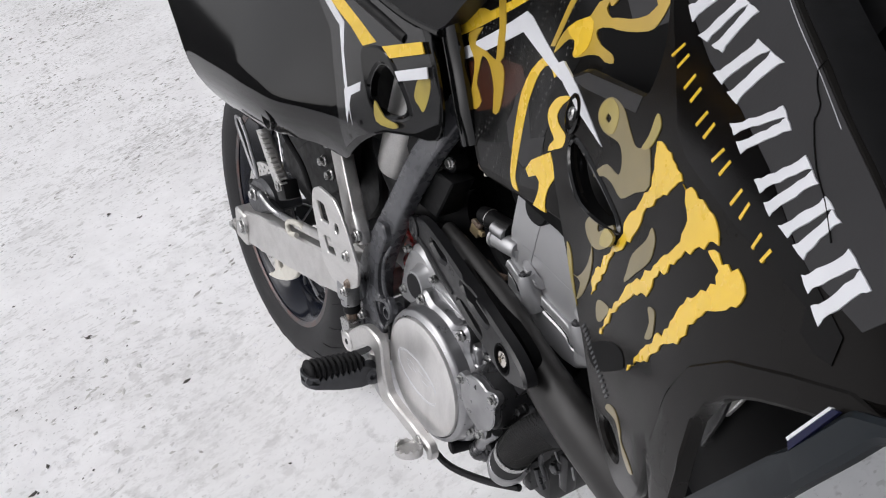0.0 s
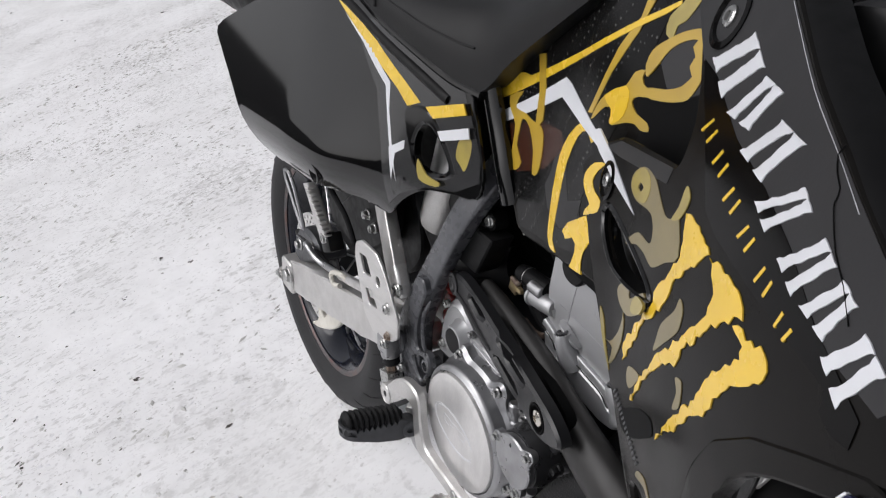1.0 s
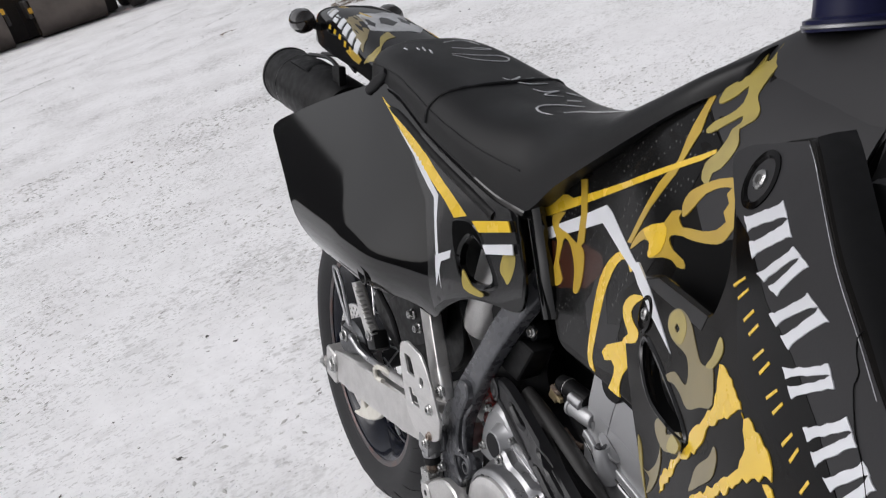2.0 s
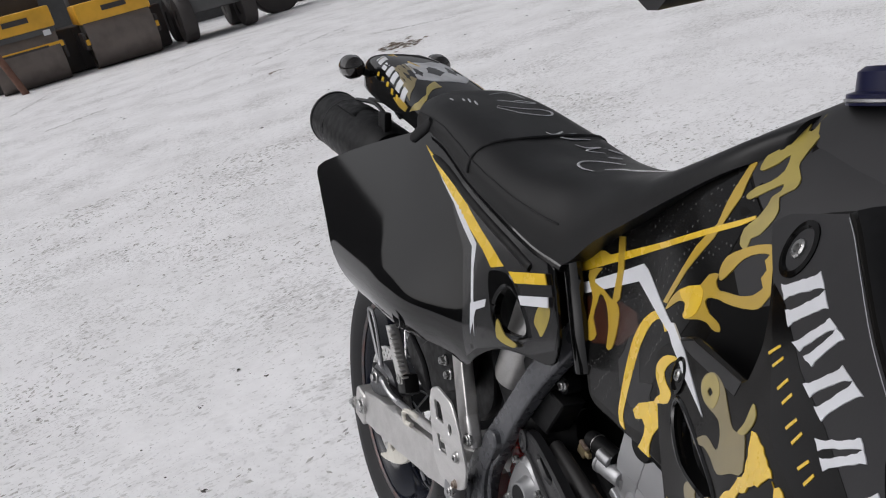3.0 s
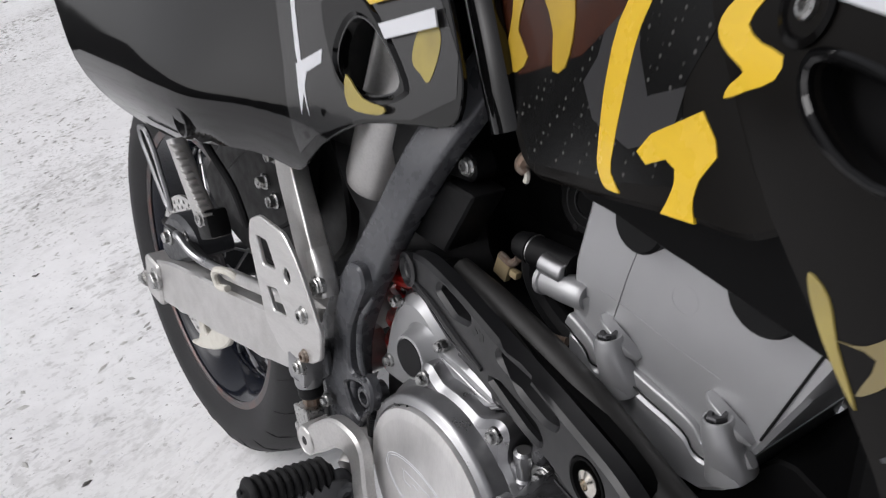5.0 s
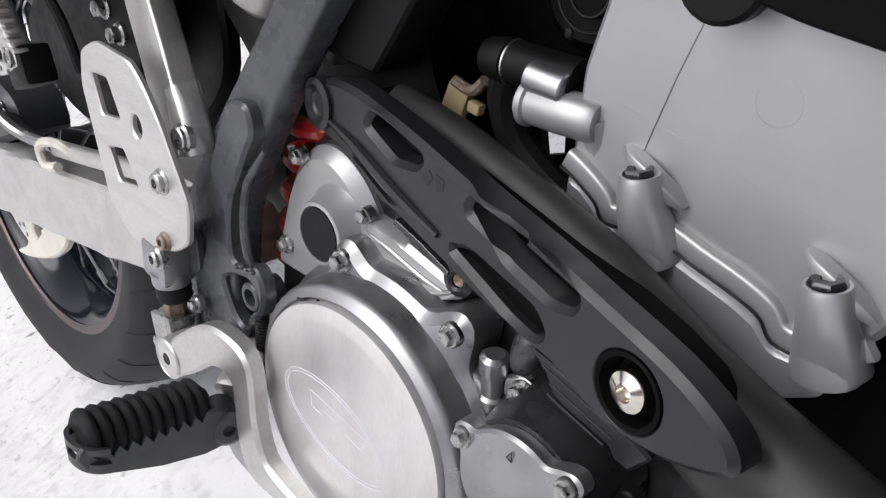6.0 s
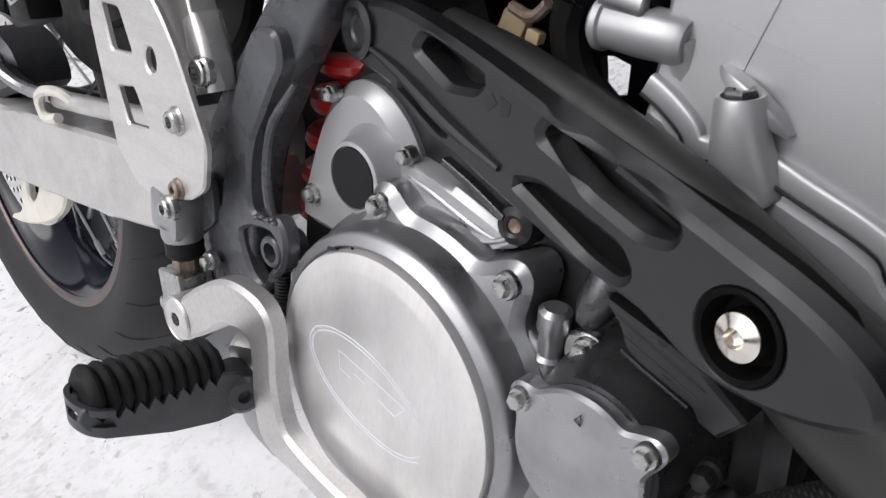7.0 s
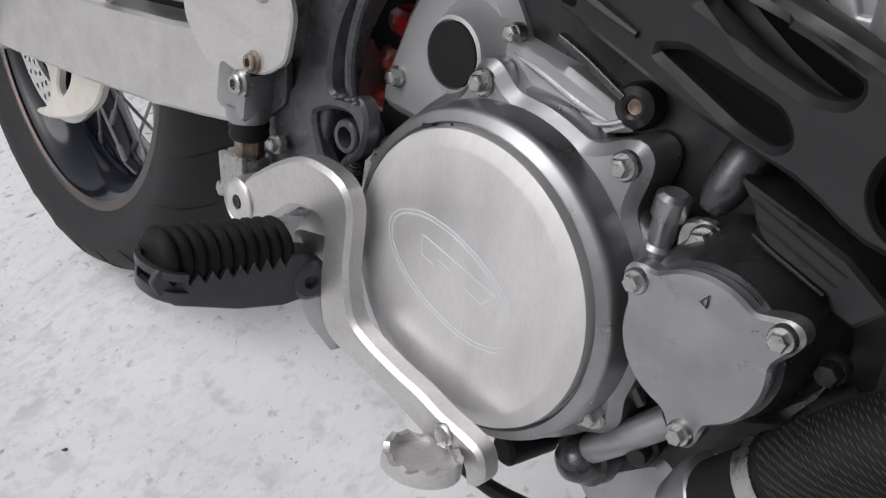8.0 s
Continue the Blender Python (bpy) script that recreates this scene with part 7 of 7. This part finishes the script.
# -- lower right of the engine: hose, fittings, cable, skid --
HP = [Vector(p) for p in ((0.826, -0.117, 0.318), (0.835, -0.120, 0.332), (0.844, -0.122, 0.347), (0.854, -0.122, 0.363), (0.866, -0.121, 0.381), (0.885, -0.118, 0.401), (0.910, -0.110, 0.420), (0.95, -0.09, 0.440))]
bm = bmesh.new()
tube(bm, HP, 0.0195, 24)
hose = part("ribbed_hose", bm, RUBBER2, bike, "black braided coolant hose with a steel clamp")
line = curve_through(HP[1:], 12, False)
rng = random.Random(5)
for i in range(17, 56):
    p, d = line[i], (line[i + 1] - line[i]).normalized()
    u = d.cross(Vector((0, 1, 0))).normalized()
    w = d.cross(u)
    bm = bmesh.new()
    # a ring of short slanted threads
    for k in range(26):
        a0 = 2 * math.pi * (k + 0.5 * (i % 2)) / 26 + rng.uniform(-0.03, 0.03)
        tube(bm, [p + (u * math.cos(a0 + q * 0.10) + w * math.sin(a0 + q * 0.10)) * 0.01965 + d * (q * 0.0007) for q in (-1, 0, 1)], [0.00012, 0.00036, 0.00012], 5, 1)
    part("braid_ring", bm, THREAD, hose, "thin grey braid threads")
bm = bmesh.new()
lathe(bm, line[12], line[13] - line[11], [(0.0196, -0.0045), (0.0208, -0.0045), (0.0208, 0.0045), (0.0196, 0.0045), (0.0196, -0.0045)], 32)
part("hose_clamp", bm, STEEL, hose)
bm = bmesh.new()
lathe(bm, (0.824, -0.114, 0.314), (0.5, -0.1, 0.85), [(0.012, -0.030), (0.019, -0.018), (0.0225, -0.004), (0.0225, 0.006), (0.0185, 0.010), (0.0185, 0.022), (0, 0.022)], 28)
part("pump_outlet", bm, CAST, engine)
bm = bmesh.new()
sheet(bm, curve_through([(0.803, 0.306), (0.806, 0.322), (0.813, 0.332), (0.827, 0.339), (0.822, 0.330), (0.818, 0.318), (0.822, 0.300)], 4), flat(-0.112), 0.03, step=0.03, bevel=0.004)
part("pump_foot", bm, CAST, engine, "dull cast pump foot")
bm = bmesh.new()
tube(bm, [(0.832, -0.098, 0.344), (0.836, -0.106, 0.353), (0.842, -0.110, 0.364), (0.847, -0.108, 0.376), (0.847, -0.098, 0.385)], [0.003, 0.0065, 0.0090, 0.0088, 0.004], 18)
part("pump_elbow", bm, ENGM, engine)
bolt("pump_bolt", engine, (0.840, -0.108, 0.394), 0.0050, 0.008, DARKM, flange=1.2)
bm = bmesh.new()
lathe(bm, (0.751, -0.104, 0.277), (-0.15, -1, 0.1), [(0.016, -0.03), (0.0150, -0.006), (0.0128, -0.004), (0.0122, 0.000), (0.0095, 0.0055), (0.0050, 0.0085), (0, 0.0092)], 28)
part("drain_dome", bm, ENGM, engine, "domed dark drain boss")
bm = bmesh.new()
tube(bm, [(0.757, -0.103, 0.289), (0.772, -0.107, 0.309), (0.790, -0.105, 0.333)], 0.0075, 14)
part("cast_oil_gallery", bm, CAST, engine)
bm = bmesh.new()
lathe(bm, (0.780, -0.100, 0.305), (0.2, -1, 0.1), [(0.0075, -0.012), (0.0075, 0.001), (0.0052, 0.002), (0.0052, 0.009), (0.0042, 0.0105), (0, 0.0105)], 18)
part("sump_stud", bm, DARKM, engine)
bm = bmesh.new()
sheet(bm, rounded([(0.744, 0.255), (0.784, 0.298), (0.802, 0.290), (0.792, 0.262), (0.762, 0.240)], 0.006), flat(-0.092), 0.02, step=0.03, bevel=0.004)
part("sump_plate", bm, CAST, engine, "dull cast sump side")
bm = bmesh.new()
tube(bm, [(0.640, -0.120, 0.270), (0.676, -0.128, 0.257), (0.723, -0.130, 0.250), (0.790, -0.125, 0.272), (0.84, -0.11, 0.29)], 0.0042, 8)
part("breather_tube", bm, RUBBER2, engine)
bm = bmesh.new()
lathe(bm, (0.721, -0.112, 0.268), (-0.2, -1, 0), [(0.009, -0.02), (0.009, 0.008), (0.007, 0.010), (0, 0.010)], 16)
part("drain_stub", bm, RUBBER2, engine)
bm = bmesh.new()
block(bm, (0.77, 0, 0.30), (0.18, 0.17, 0.08), 0.02)
part("sump", bm, DARKM, engine)
# dark rubber scallops under the tank panel
for x, z, r in ((0.827, 0.611, 0.0175), (0.908, 0.597, 0.022)):
    bm = bmesh.new()
    sheet(bm, [(x + r * math.cos(a), z + r * math.sin(a)) for a in np.linspace(0, 2 * math.pi, 24, endpoint=False)], flat(-0.0888), 0.01, step=0.03, bevel=0.002)
    part("rubber_tab", bm, MATTE, tpanel)
# near-black plate added to fill the dark band under the tank panel
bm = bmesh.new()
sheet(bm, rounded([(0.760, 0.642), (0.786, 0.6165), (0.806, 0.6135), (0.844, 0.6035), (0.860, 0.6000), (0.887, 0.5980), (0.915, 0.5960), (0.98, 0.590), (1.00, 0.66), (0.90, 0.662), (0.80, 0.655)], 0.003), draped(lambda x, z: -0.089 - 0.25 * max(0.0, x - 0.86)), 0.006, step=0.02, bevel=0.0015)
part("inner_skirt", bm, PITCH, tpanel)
# black tube put in to stand for the dark gap between the panels
bm = bmesh.new()
tube(bm, [(0.665, -0.078, 0.765), (0.680, -0.078, 0.720), (0.700, -0.082, 0.675), (0.712, -0.082, 0.640)], 0.014, 10, side=(0, 1, 0), flatten=0.7)
part("panel_gap_filler", bm, GLOSS, tpanel)
# the machine's unseen far side: the same panels in plain black, added to block light
def far_side(fn):
    def place(u, v):
        p, n = draped(fn)(u, v)
        return Vector((p.x, -p.y, p.z)), Vector((n.x, -n.y, n.z))
    return place


for name, outline, fn in (("left_side_panel", p_out, side_y), ("left_tank_panel", t_out, tank_y), ("left_shroud", sh_out, shroud_y)):
    bm = bmesh.new()
    sheet(bm, rounded(outline, 0.006), far_side(fn), 0.005, step=0.04, bevel=0.002)
    part(name, bm, GLOSS, bike)
# cast lugs, clips and bolts of the engine's front below the hose
for pts, r in (([(0.862, -0.1, 0.3506), (0.8618, -0.1, 0.3354), (0.8678, -0.1, 0.3283), (0.871, -0.1, 0.3192)], 0.0030), ([(0.8557, -0.1, 0.3233), (0.8609, -0.1, 0.3132), (0.8671, -0.1, 0.3038)], 0.0042)):
    bm = bmesh.new()
    tube(bm, pts, r, 10)
    part("cast_lug", bm, ENGM, engine)
for pts in [[(0.8832, -0.1, 0.3654), (0.8889, -0.1, 0.3585), (0.8959, -0.1, 0.3584)], [(0.9094, -0.1, 0.3638), (0.9137, -0.1, 0.351)], [(0.896, -0.1, 0.3857), (0.9051, -0.1, 0.3765)], [(0.8923, -0.1, 0.3455), (0.895, -0.1, 0.3311)], [(0.8369, -0.1, 0.3018), (0.8375, -0.1, 0.2846)]]:
    bm = bmesh.new()
    tube(bm, pts, 0.0011, 8)
    part("wire_clip", bm, CAST, engine)
for at, r in (((0.8328, -0.1, 0.3043), 0.0050), ((0.8869, -0.1, 0.3475), 0.0062), ((0.8405, -0.1, 0.3138), 0.0045)):
    bolt("front_bolt", engine, at, r, 0.006, ENGM, flange=1.25)
for at, size in (((0.8391, -0.094, 0.3043), (0.016, 0.014, 0.040)), ((0.8974, -0.094, 0.347), (0.014, 0.014, 0.044))):
    bm = bmesh.new()
    block(bm, at, size, 0.004)
    part("front_rib", bm, CASED, engine)
# front fork, wheel and bar ends that close the machine ahead
for s in (-1, 1):
    bm = bmesh.new()
    tube(bm, [(1.47, s * 0.10, 0.33), (1.36, s * 0.10, 0.62), (1.22, s * 0.10, 1.00)], [0.029, 0.027, 0.025], 16, 1)
    part("fork_leg", bm, DARKM, bike)
bm = bmesh.new()
lathe(bm, (1.48, 0, 0.300), (0, 1, 0), [(0.215, -0.05), (0.235, -0.058), (0.270, -0.058), (0.292, -0.035), (0.300, 0.0), (0.292, 0.035), (0.270, 0.058), (0.235, 0.058), (0.215, 0.05), (0.215, -0.05)], 64)
front_wheel = part("front_wheel", bm, RUBBER, bike, "black front tyre")
bm = bmesh.new()
lathe(bm, (1.48, 0, 0.300), (0, 1, 0), [(0, -0.05), (0.05, -0.05), (0.05, 0.05), (0, 0.05)], 24)
part("front_hub", bm, DARKM, front_wheel)
# two black blocks added for the dark below shroud and cylinder
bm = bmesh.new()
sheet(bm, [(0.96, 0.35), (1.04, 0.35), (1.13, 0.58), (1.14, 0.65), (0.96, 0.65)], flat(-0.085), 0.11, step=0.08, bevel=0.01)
part("cradle_filler", bm, PITCH, bike)
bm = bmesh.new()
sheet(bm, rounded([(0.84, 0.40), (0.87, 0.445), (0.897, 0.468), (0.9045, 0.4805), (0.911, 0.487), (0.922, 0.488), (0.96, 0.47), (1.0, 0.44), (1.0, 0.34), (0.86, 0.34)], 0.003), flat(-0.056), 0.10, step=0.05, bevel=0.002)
part("underside_filler", bm, PITCH, bike)
bm = bmesh.new()
block(bm, (1.14, -0.05, 0.74), (0.05, 0.20, 0.30), 0.01)
part("radiator", bm, DARKM, bike)
bm = bmesh.new()
tube(bm, [(1.15, -0.36, 1.03), (1.17, -0.18, 1.06), (1.20, 0, 1.04), (1.17, 0.18, 1.06), (1.15, 0.36, 1.03)], 0.014, 12)
part("handlebar", bm, DARKM, bike)
# side stand
bm = bmesh.new()
tube(bm, [(0.62, 0.12, 0.30), (0.60, 0.19, 0.16), (0.58, 0.245, 0.062)], 0.012, 10, 1)
part("side_stand", bm, DARKM, bike)

# ---- the yard: rollers parked in a row, a pole ----
def roller(name, at, yaw, body, width, hood_z, lit=True, label=""):
    """A road roller seen from its end: drum, frame, hood with grille, bar and two lamps."""
    root = new(name)
    root.matrix_world = pose(*at, 0, 0, yaw)
    w = width
    bm = bmesh.new()
    lathe(bm, (-0.45, -w * 0.46, 0.46), (0, 1, 0), [(0, 0), (0.30, 0.0), (0.30, 0.05), (0.44, 0.05), (0.46, 0.0), (0.46, w * 0.92), (0.44, w * 0.92 - 0.05), (0.30, w * 0.92 - 0.05), (0, w * 0.92)], 40)
    part("drum", bm, DRUM, root)
    bm = bmesh.new()
    block(bm, (-0.9, 0, hood_z + 0.18), (1.5, w, 0.36), 0.05)
    part("hood", bm, body, root)
    bm = bmesh.new()
    block(bm, (-0.9, 0, hood_z - 0.10), (1.44, w * 0.94, 0.22), 0.02)
    part("grille_panel", bm, MGREY, root)
    bm = bmesh.new()
    block(bm, (-0.10, 0, hood_z - 0.30), (0.16, w * 1.02, 0.10), 0.02)
    part("bumper", bm, body, root)
    for s in (-1, 1):
        bm = bmesh.new()
        block(bm, (-0.165, s * w * 0.36, hood_z - 0.08), (0.05, 0.13, 0.11), 0.02)
        part("headlamp", bm, LAMP, root)
        bm = bmesh.new()
        block(bm, (-0.55, s * w * 0.50, 0.52), (0.9, 0.07, 0.30), 0.02)
        part("drum_yoke", bm, MDARK, root)
    bm = bmesh.new()
    block(bm, (-0.142, 0.02, hood_z + 0.20), (0.01, w * 0.34, 0.09), 0.002)
    part("dark_badge", bm, MDARK, root)
    bm = bmesh.new()
    block(bm, (-0.085, -0.05, hood_z - 0.30), (0.14, w * 0.7, 0.05), 0.01)
    part("rail", bm, MDARK, root)
    # dark block added to fill the bright gap beside the drum
    bm = bmesh.new()
    block(bm, (-1.7, 0.05, 0.42), (1.6, w * 1.36, 0.80), 0.05)
    part("gap_block", bm, MDARK, root)
    bm = bmesh.new()
    block(bm, (-2.0, 0, hood_z + 0.2), (1.0, w * 0.9, 1.0), 0.06)
    part("operator_stand", bm, MDARK, root)
    return tagged(root, label, "road roller", "parked rollers")


roller("road_roller", (-14.95, -1.12, 0), 4, AMBER, 1.26, 0.92, True, "yellow road roller with dark grille, parked on snow")
roller("road_roller", (-15.1, 0.52, 0), 4, AMBER, 1.28, 0.80, True, "pale yellow road roller behind drifting exhaust steam")


def paver(at, yaw):
    root = new("compact_loader")
    root.matrix_world = pose(*at, 0, 0, yaw)
    bm = bmesh.new()
    block(bm, (-0.8, 0, 1.22), (1.6, 1.30, 0.50), 0.10)
    part("body", bm, ORANGE, root)
    bm = bmesh.new()
    block(bm, (-0.7, 0, 0.72), (1.4, 1.24, 0.50), 0.05)
    part("lower_body", bm, MGREY, root)
    for x in (-0.25, -1.4):
        for y in (-0.55, 0.62):
            bm = bmesh.new()
            lathe(bm, (x, y - 0.13, 0.42), (0, 1, 0), [(0, 0.02), (0.18, 0.02), (0.20, 0.0), (0.40, 0.0), (0.42, 0.03), (0.42, 0.23), (0.40, 0.26), (0.2, 0.26), (0, 0.24)], 28)
            part("wheel", bm, MDARK, root)
    bm = bmesh.new()
    block(bm, (-0.9, 0, 1.9), (1.0, 1.1, 1.0), 0.08)
    part("cab", bm, MDARK, root)
    return tagged(root, "orange and grey compact loader parked on snow", "construction vehicle")


paver((-15.4, 2.25, 0), 3)


def big_wheel(at, r):
    bm = bmesh.new()
    lathe(bm, (0, -0.2, r - 0.03), (0, 1, 0), [(0, 0.05), (r * 0.45, 0.05), (r * 0.5, 0.0), (r * 0.92, 0.0), (r, 0.05), (r, 0.35), (r * 0.92, 0.4), (r * 0.5, 0.4), (0, 0.35)], 36)
    ob = part("machine_wheel", bm, MDARK, None)
    ob.matrix_world = pose(*at, 0, 0, 90)
    return tagged(ob, "large dark tyre of a parked machine on snow", "wheel")


big_wheel((-16.8, 3.75, 0), 0.55)
big_wheel((-18.2, 4.75, 0), 0.55)
bm = bmesh.new()
tube(bm, [(-14.5, -1.33, -0.05), (-14.5, -1.60, 1.0), (-14.5, -1.92, 2.3)], 0.06, 10, 1)
tagged(part("leaning_pole", bm, RUSTP, None), "rusty brown steel pole leaning in the snow", "pole")

# unseen plain walls added round the yard to darken the horizon in reflections
WALL = material("added_dark_wall", (0.09, 0.09, 0.09), 0.9, spot=0.5, spot_size=0.7, grain=0.3, grain_size=6)
for name, at, size in (("wall_west", (-22, 0, 1.7), (0.3, 70, 4.0)), ("wall_east", (36, 0, 1.0), (0.3, 70, 2.6)), ("wall_south", (7, -34, 2.7), (58, 0.3, 6.0)), ("wall_north", (7, 34, 1.0), (58, 0.3, 2.6))):
    bm = bmesh.new()
    block(bm, at, size, 0.02)
    tagged(part(name, bm, WALL, None), "plain dark wall added round the yard to darken reflections", "wall", kind="structure")


def grit(name, count, area, size, mat, seed, flat_k=0.6):
    """Scattered small stones, resting on the snow."""
    rnd = random.Random(seed)
    bm = bmesh.new()
    for _ in range(count):
        x, y = area(rnd)
        s = size(rnd)
        z = ground_height(x, y)
        vs = []
        for d in ((1, 0, 0), (-1, 0, 0), (0, 1, 0), (0, -1, 0), (0, 0, 1), (0, 0, -0.6)):
            k = s * rnd.uniform(0.6, 1.3)
            vs.append(Vector(d) * k)
        a = rnd.uniform(0, 6.28)
        m = Matrix.Rotation(a, 3, "Z")
        st = rnd.uniform(1.0, 1.9)
        vs = [bm.verts.new(m @ Vector((v.x * st, v.y, v.z * flat_k)) + Vector((x, y, z + s * 0.15))) for v in vs]
        for i, j, k in ((0, 2, 4), (2, 1, 4), (1, 3, 4), (3, 0, 4), (2, 0, 5), (1, 2, 5), (3, 1, 5), (0, 3, 5)):
            bm.faces.new((vs[i], vs[j], vs[k]))
    return tagged(part(name, bm, mat, None), "dark grit scattered over packed snow", "grit", kind="stuff")


def chip_material():
    """Grey ice and grit chips, each of its own shade."""
    m = material("grey_ice_chip", (0.46, 0.455, 0.445), 0.75)
    n, l = m.node_tree.nodes, m.node_tree.links
    g = n.new("ShaderNodeNewGeometry")
    ramp = n.new("ShaderNodeMapRange")
    ramp.inputs["To Min"].default_value, ramp.inputs["To Max"].default_value = 0.0, 1.0
    l.new(g.outputs["Random Per Island"], ramp.inputs["Value"])
    x = n.new("ShaderNodeMixRGB")
    x.inputs[1].default_value, x.inputs[2].default_value = (0.33, 0.325, 0.31, 1), (0.67, 0.665, 0.65, 1)
    l.new(ramp.outputs[0], x.inputs[0])
    l.new(x.outputs[0], n["Principled BSDF"].inputs["Base Color"])
    return m


def snow_chips(name, count, seed):
    """Loose chips lying in drifts on the snow, most of them drawn out across the yard."""
    rnd = random.Random(seed)
    verts, faces = [], []
    while len(faces) < count * 8:
        x, y = 1.0 - 5.2 * rnd.random() ** 1.25, rnd.uniform(-1.9, 2.2)
        drift = noise.noise(Vector((x * 1.1, y * 1.1, 7.0))) + 0.6 * noise.noise(Vector((x * 4.0, y * 4.0, 3.0)))
        calm = soft_step(0.30, 1.0, math.hypot(x - 0.3, y + 0.1))
        if rnd.random() > (0.30 + 1.35 * drift) * (0.20 + 0.80 * calm):
            continue
        s = (0.0017 + 0.0044 * rnd.random() ** 2.2) * (1 + 0.25 * max(0.0, -x))
        long, a = rnd.uniform(1.2, 2.6), radians(rnd.gauss(80, 46))
        c, q, z, k = math.cos(a), math.sin(a), ground_height(x, y) + 0.0003, len(verts)
        for dx, dy, dz in ((1, 0, 0), (-1, 0, 0), (0, 1, 0), (0, -1, 0), (0.1, 0.1, 0.34), (0, 0, -0.4)):
            u, v = dx * s * long * rnd.uniform(0.6, 1.2), dy * s * rnd.uniform(0.6, 1.2)
            verts.append((x + c * u - q * v, y + q * u + c * v, z + dz * s))
        for i, j, m in ((0, 2, 4), (2, 1, 4), (1, 3, 4), (3, 0, 4), (2, 0, 5), (1, 2, 5), (3, 1, 5), (0, 3, 5)):
            faces.append((k + i, k + j, k + m))
    me = bpy.data.meshes.new(name)
    me.from_pydata(verts, [], faces)
    me.materials.append(chip_material())
    return tagged(new(name, me), "small grey ice chips strewn over packed snow", "ice chips", kind="stuff")


snow_chips("ice_chips", 12000, 21)
grit("grit", 420, lambda r: (r.uniform(-3.5, 1.2), r.uniform(-1.6, 1.6)), lambda r: 0.0010 + 0.0030 * r.random() ** 3, STONE, 3)
SPOTS = [(-1.046, -0.186), (-0.937, -0.119), (-0.921, -0.326), (-0.468, -0.377), (-0.117, -0.248), (-2.83, -0.42), (-0.063, -0.585)]
picked = iter(SPOTS * 3)
grit("grit_clump", len(SPOTS) * 3, lambda r: tuple(v + r.uniform(-0.006, 0.006) for v in next(picked)), lambda r: r.uniform(0.003, 0.0065), STONE, 8, 0.35)
grit("grit_far", 160, lambda r: (r.uniform(-11, -3), r.uniform(-3, 6)), lambda r: r.uniform(0.004, 0.012), STONE, 5, 0.4)
grit("grit_smear", 90, lambda r: (r.gauss(-6.75, 0.16), r.gauss(2.58, 0.11)), lambda r: r.uniform(0.010, 0.034), MUD, 6, 0.12)
grit("grit_smear", 26, lambda r: (r.gauss(-7.62, 0.05), r.gauss(1.45, 0.06)), lambda r: r.uniform(0.008, 0.022), MUD, 9, 0.12)
# old wheel tracks: broken lines of grey ice across the yard
TRACKS = [((-10.63, 0.73), (-11.49, 1.85)), ((-8.84, 1.48), (-10.01, 3.09)), ((-8.74, -0.87), (-9.07, -0.24)), ((-11.61, -1.44), (-13.11, -1.01)), ((-8.32, 2.83), (-7.58, 3.62))]


def track_spot(r):
    (x0, y0), (x1, y1) = r.choice(TRACKS)
    t = r.random()
    return x0 + (x1 - x0) * t + r.gauss(0, 0.025), y0 + (y1 - y0) * t + r.gauss(0, 0.025)


grit("track_ice", 420, track_spot, lambda r: r.uniform(0.008, 0.024), CRUSHED, 17, 0.12)
grit("grit_smear", 60, lambda r: (r.gauss(-1.3, 0.05), r.gauss(1.8, 0.12)), lambda r: r.uniform(0.002, 0.006), CRUMB, 7, 0.3)
grit("snow_crumbs", 700, lambda r: (r.uniform(-3.2, 1.1), r.uniform(-1.5, 1.5)), lambda r: 0.0015 + 0.004 * r.random() ** 3, CRUMB, 11, 0.35)
grit("snow_crumbs", 300, lambda r: (r.gauss(-0.45, 0.35), r.gauss(-0.62, 0.25)), lambda r: 0.0015 + 0.005 * r.random() ** 2, CRUMB, 12, 0.35)
grit("grit", 60, lambda r: (r.gauss(-0.35, 0.30), r.gauss(-0.62, 0.10)), lambda r: 0.001 + 0.004 * r.random() ** 2, STONE, 13, 0.4)
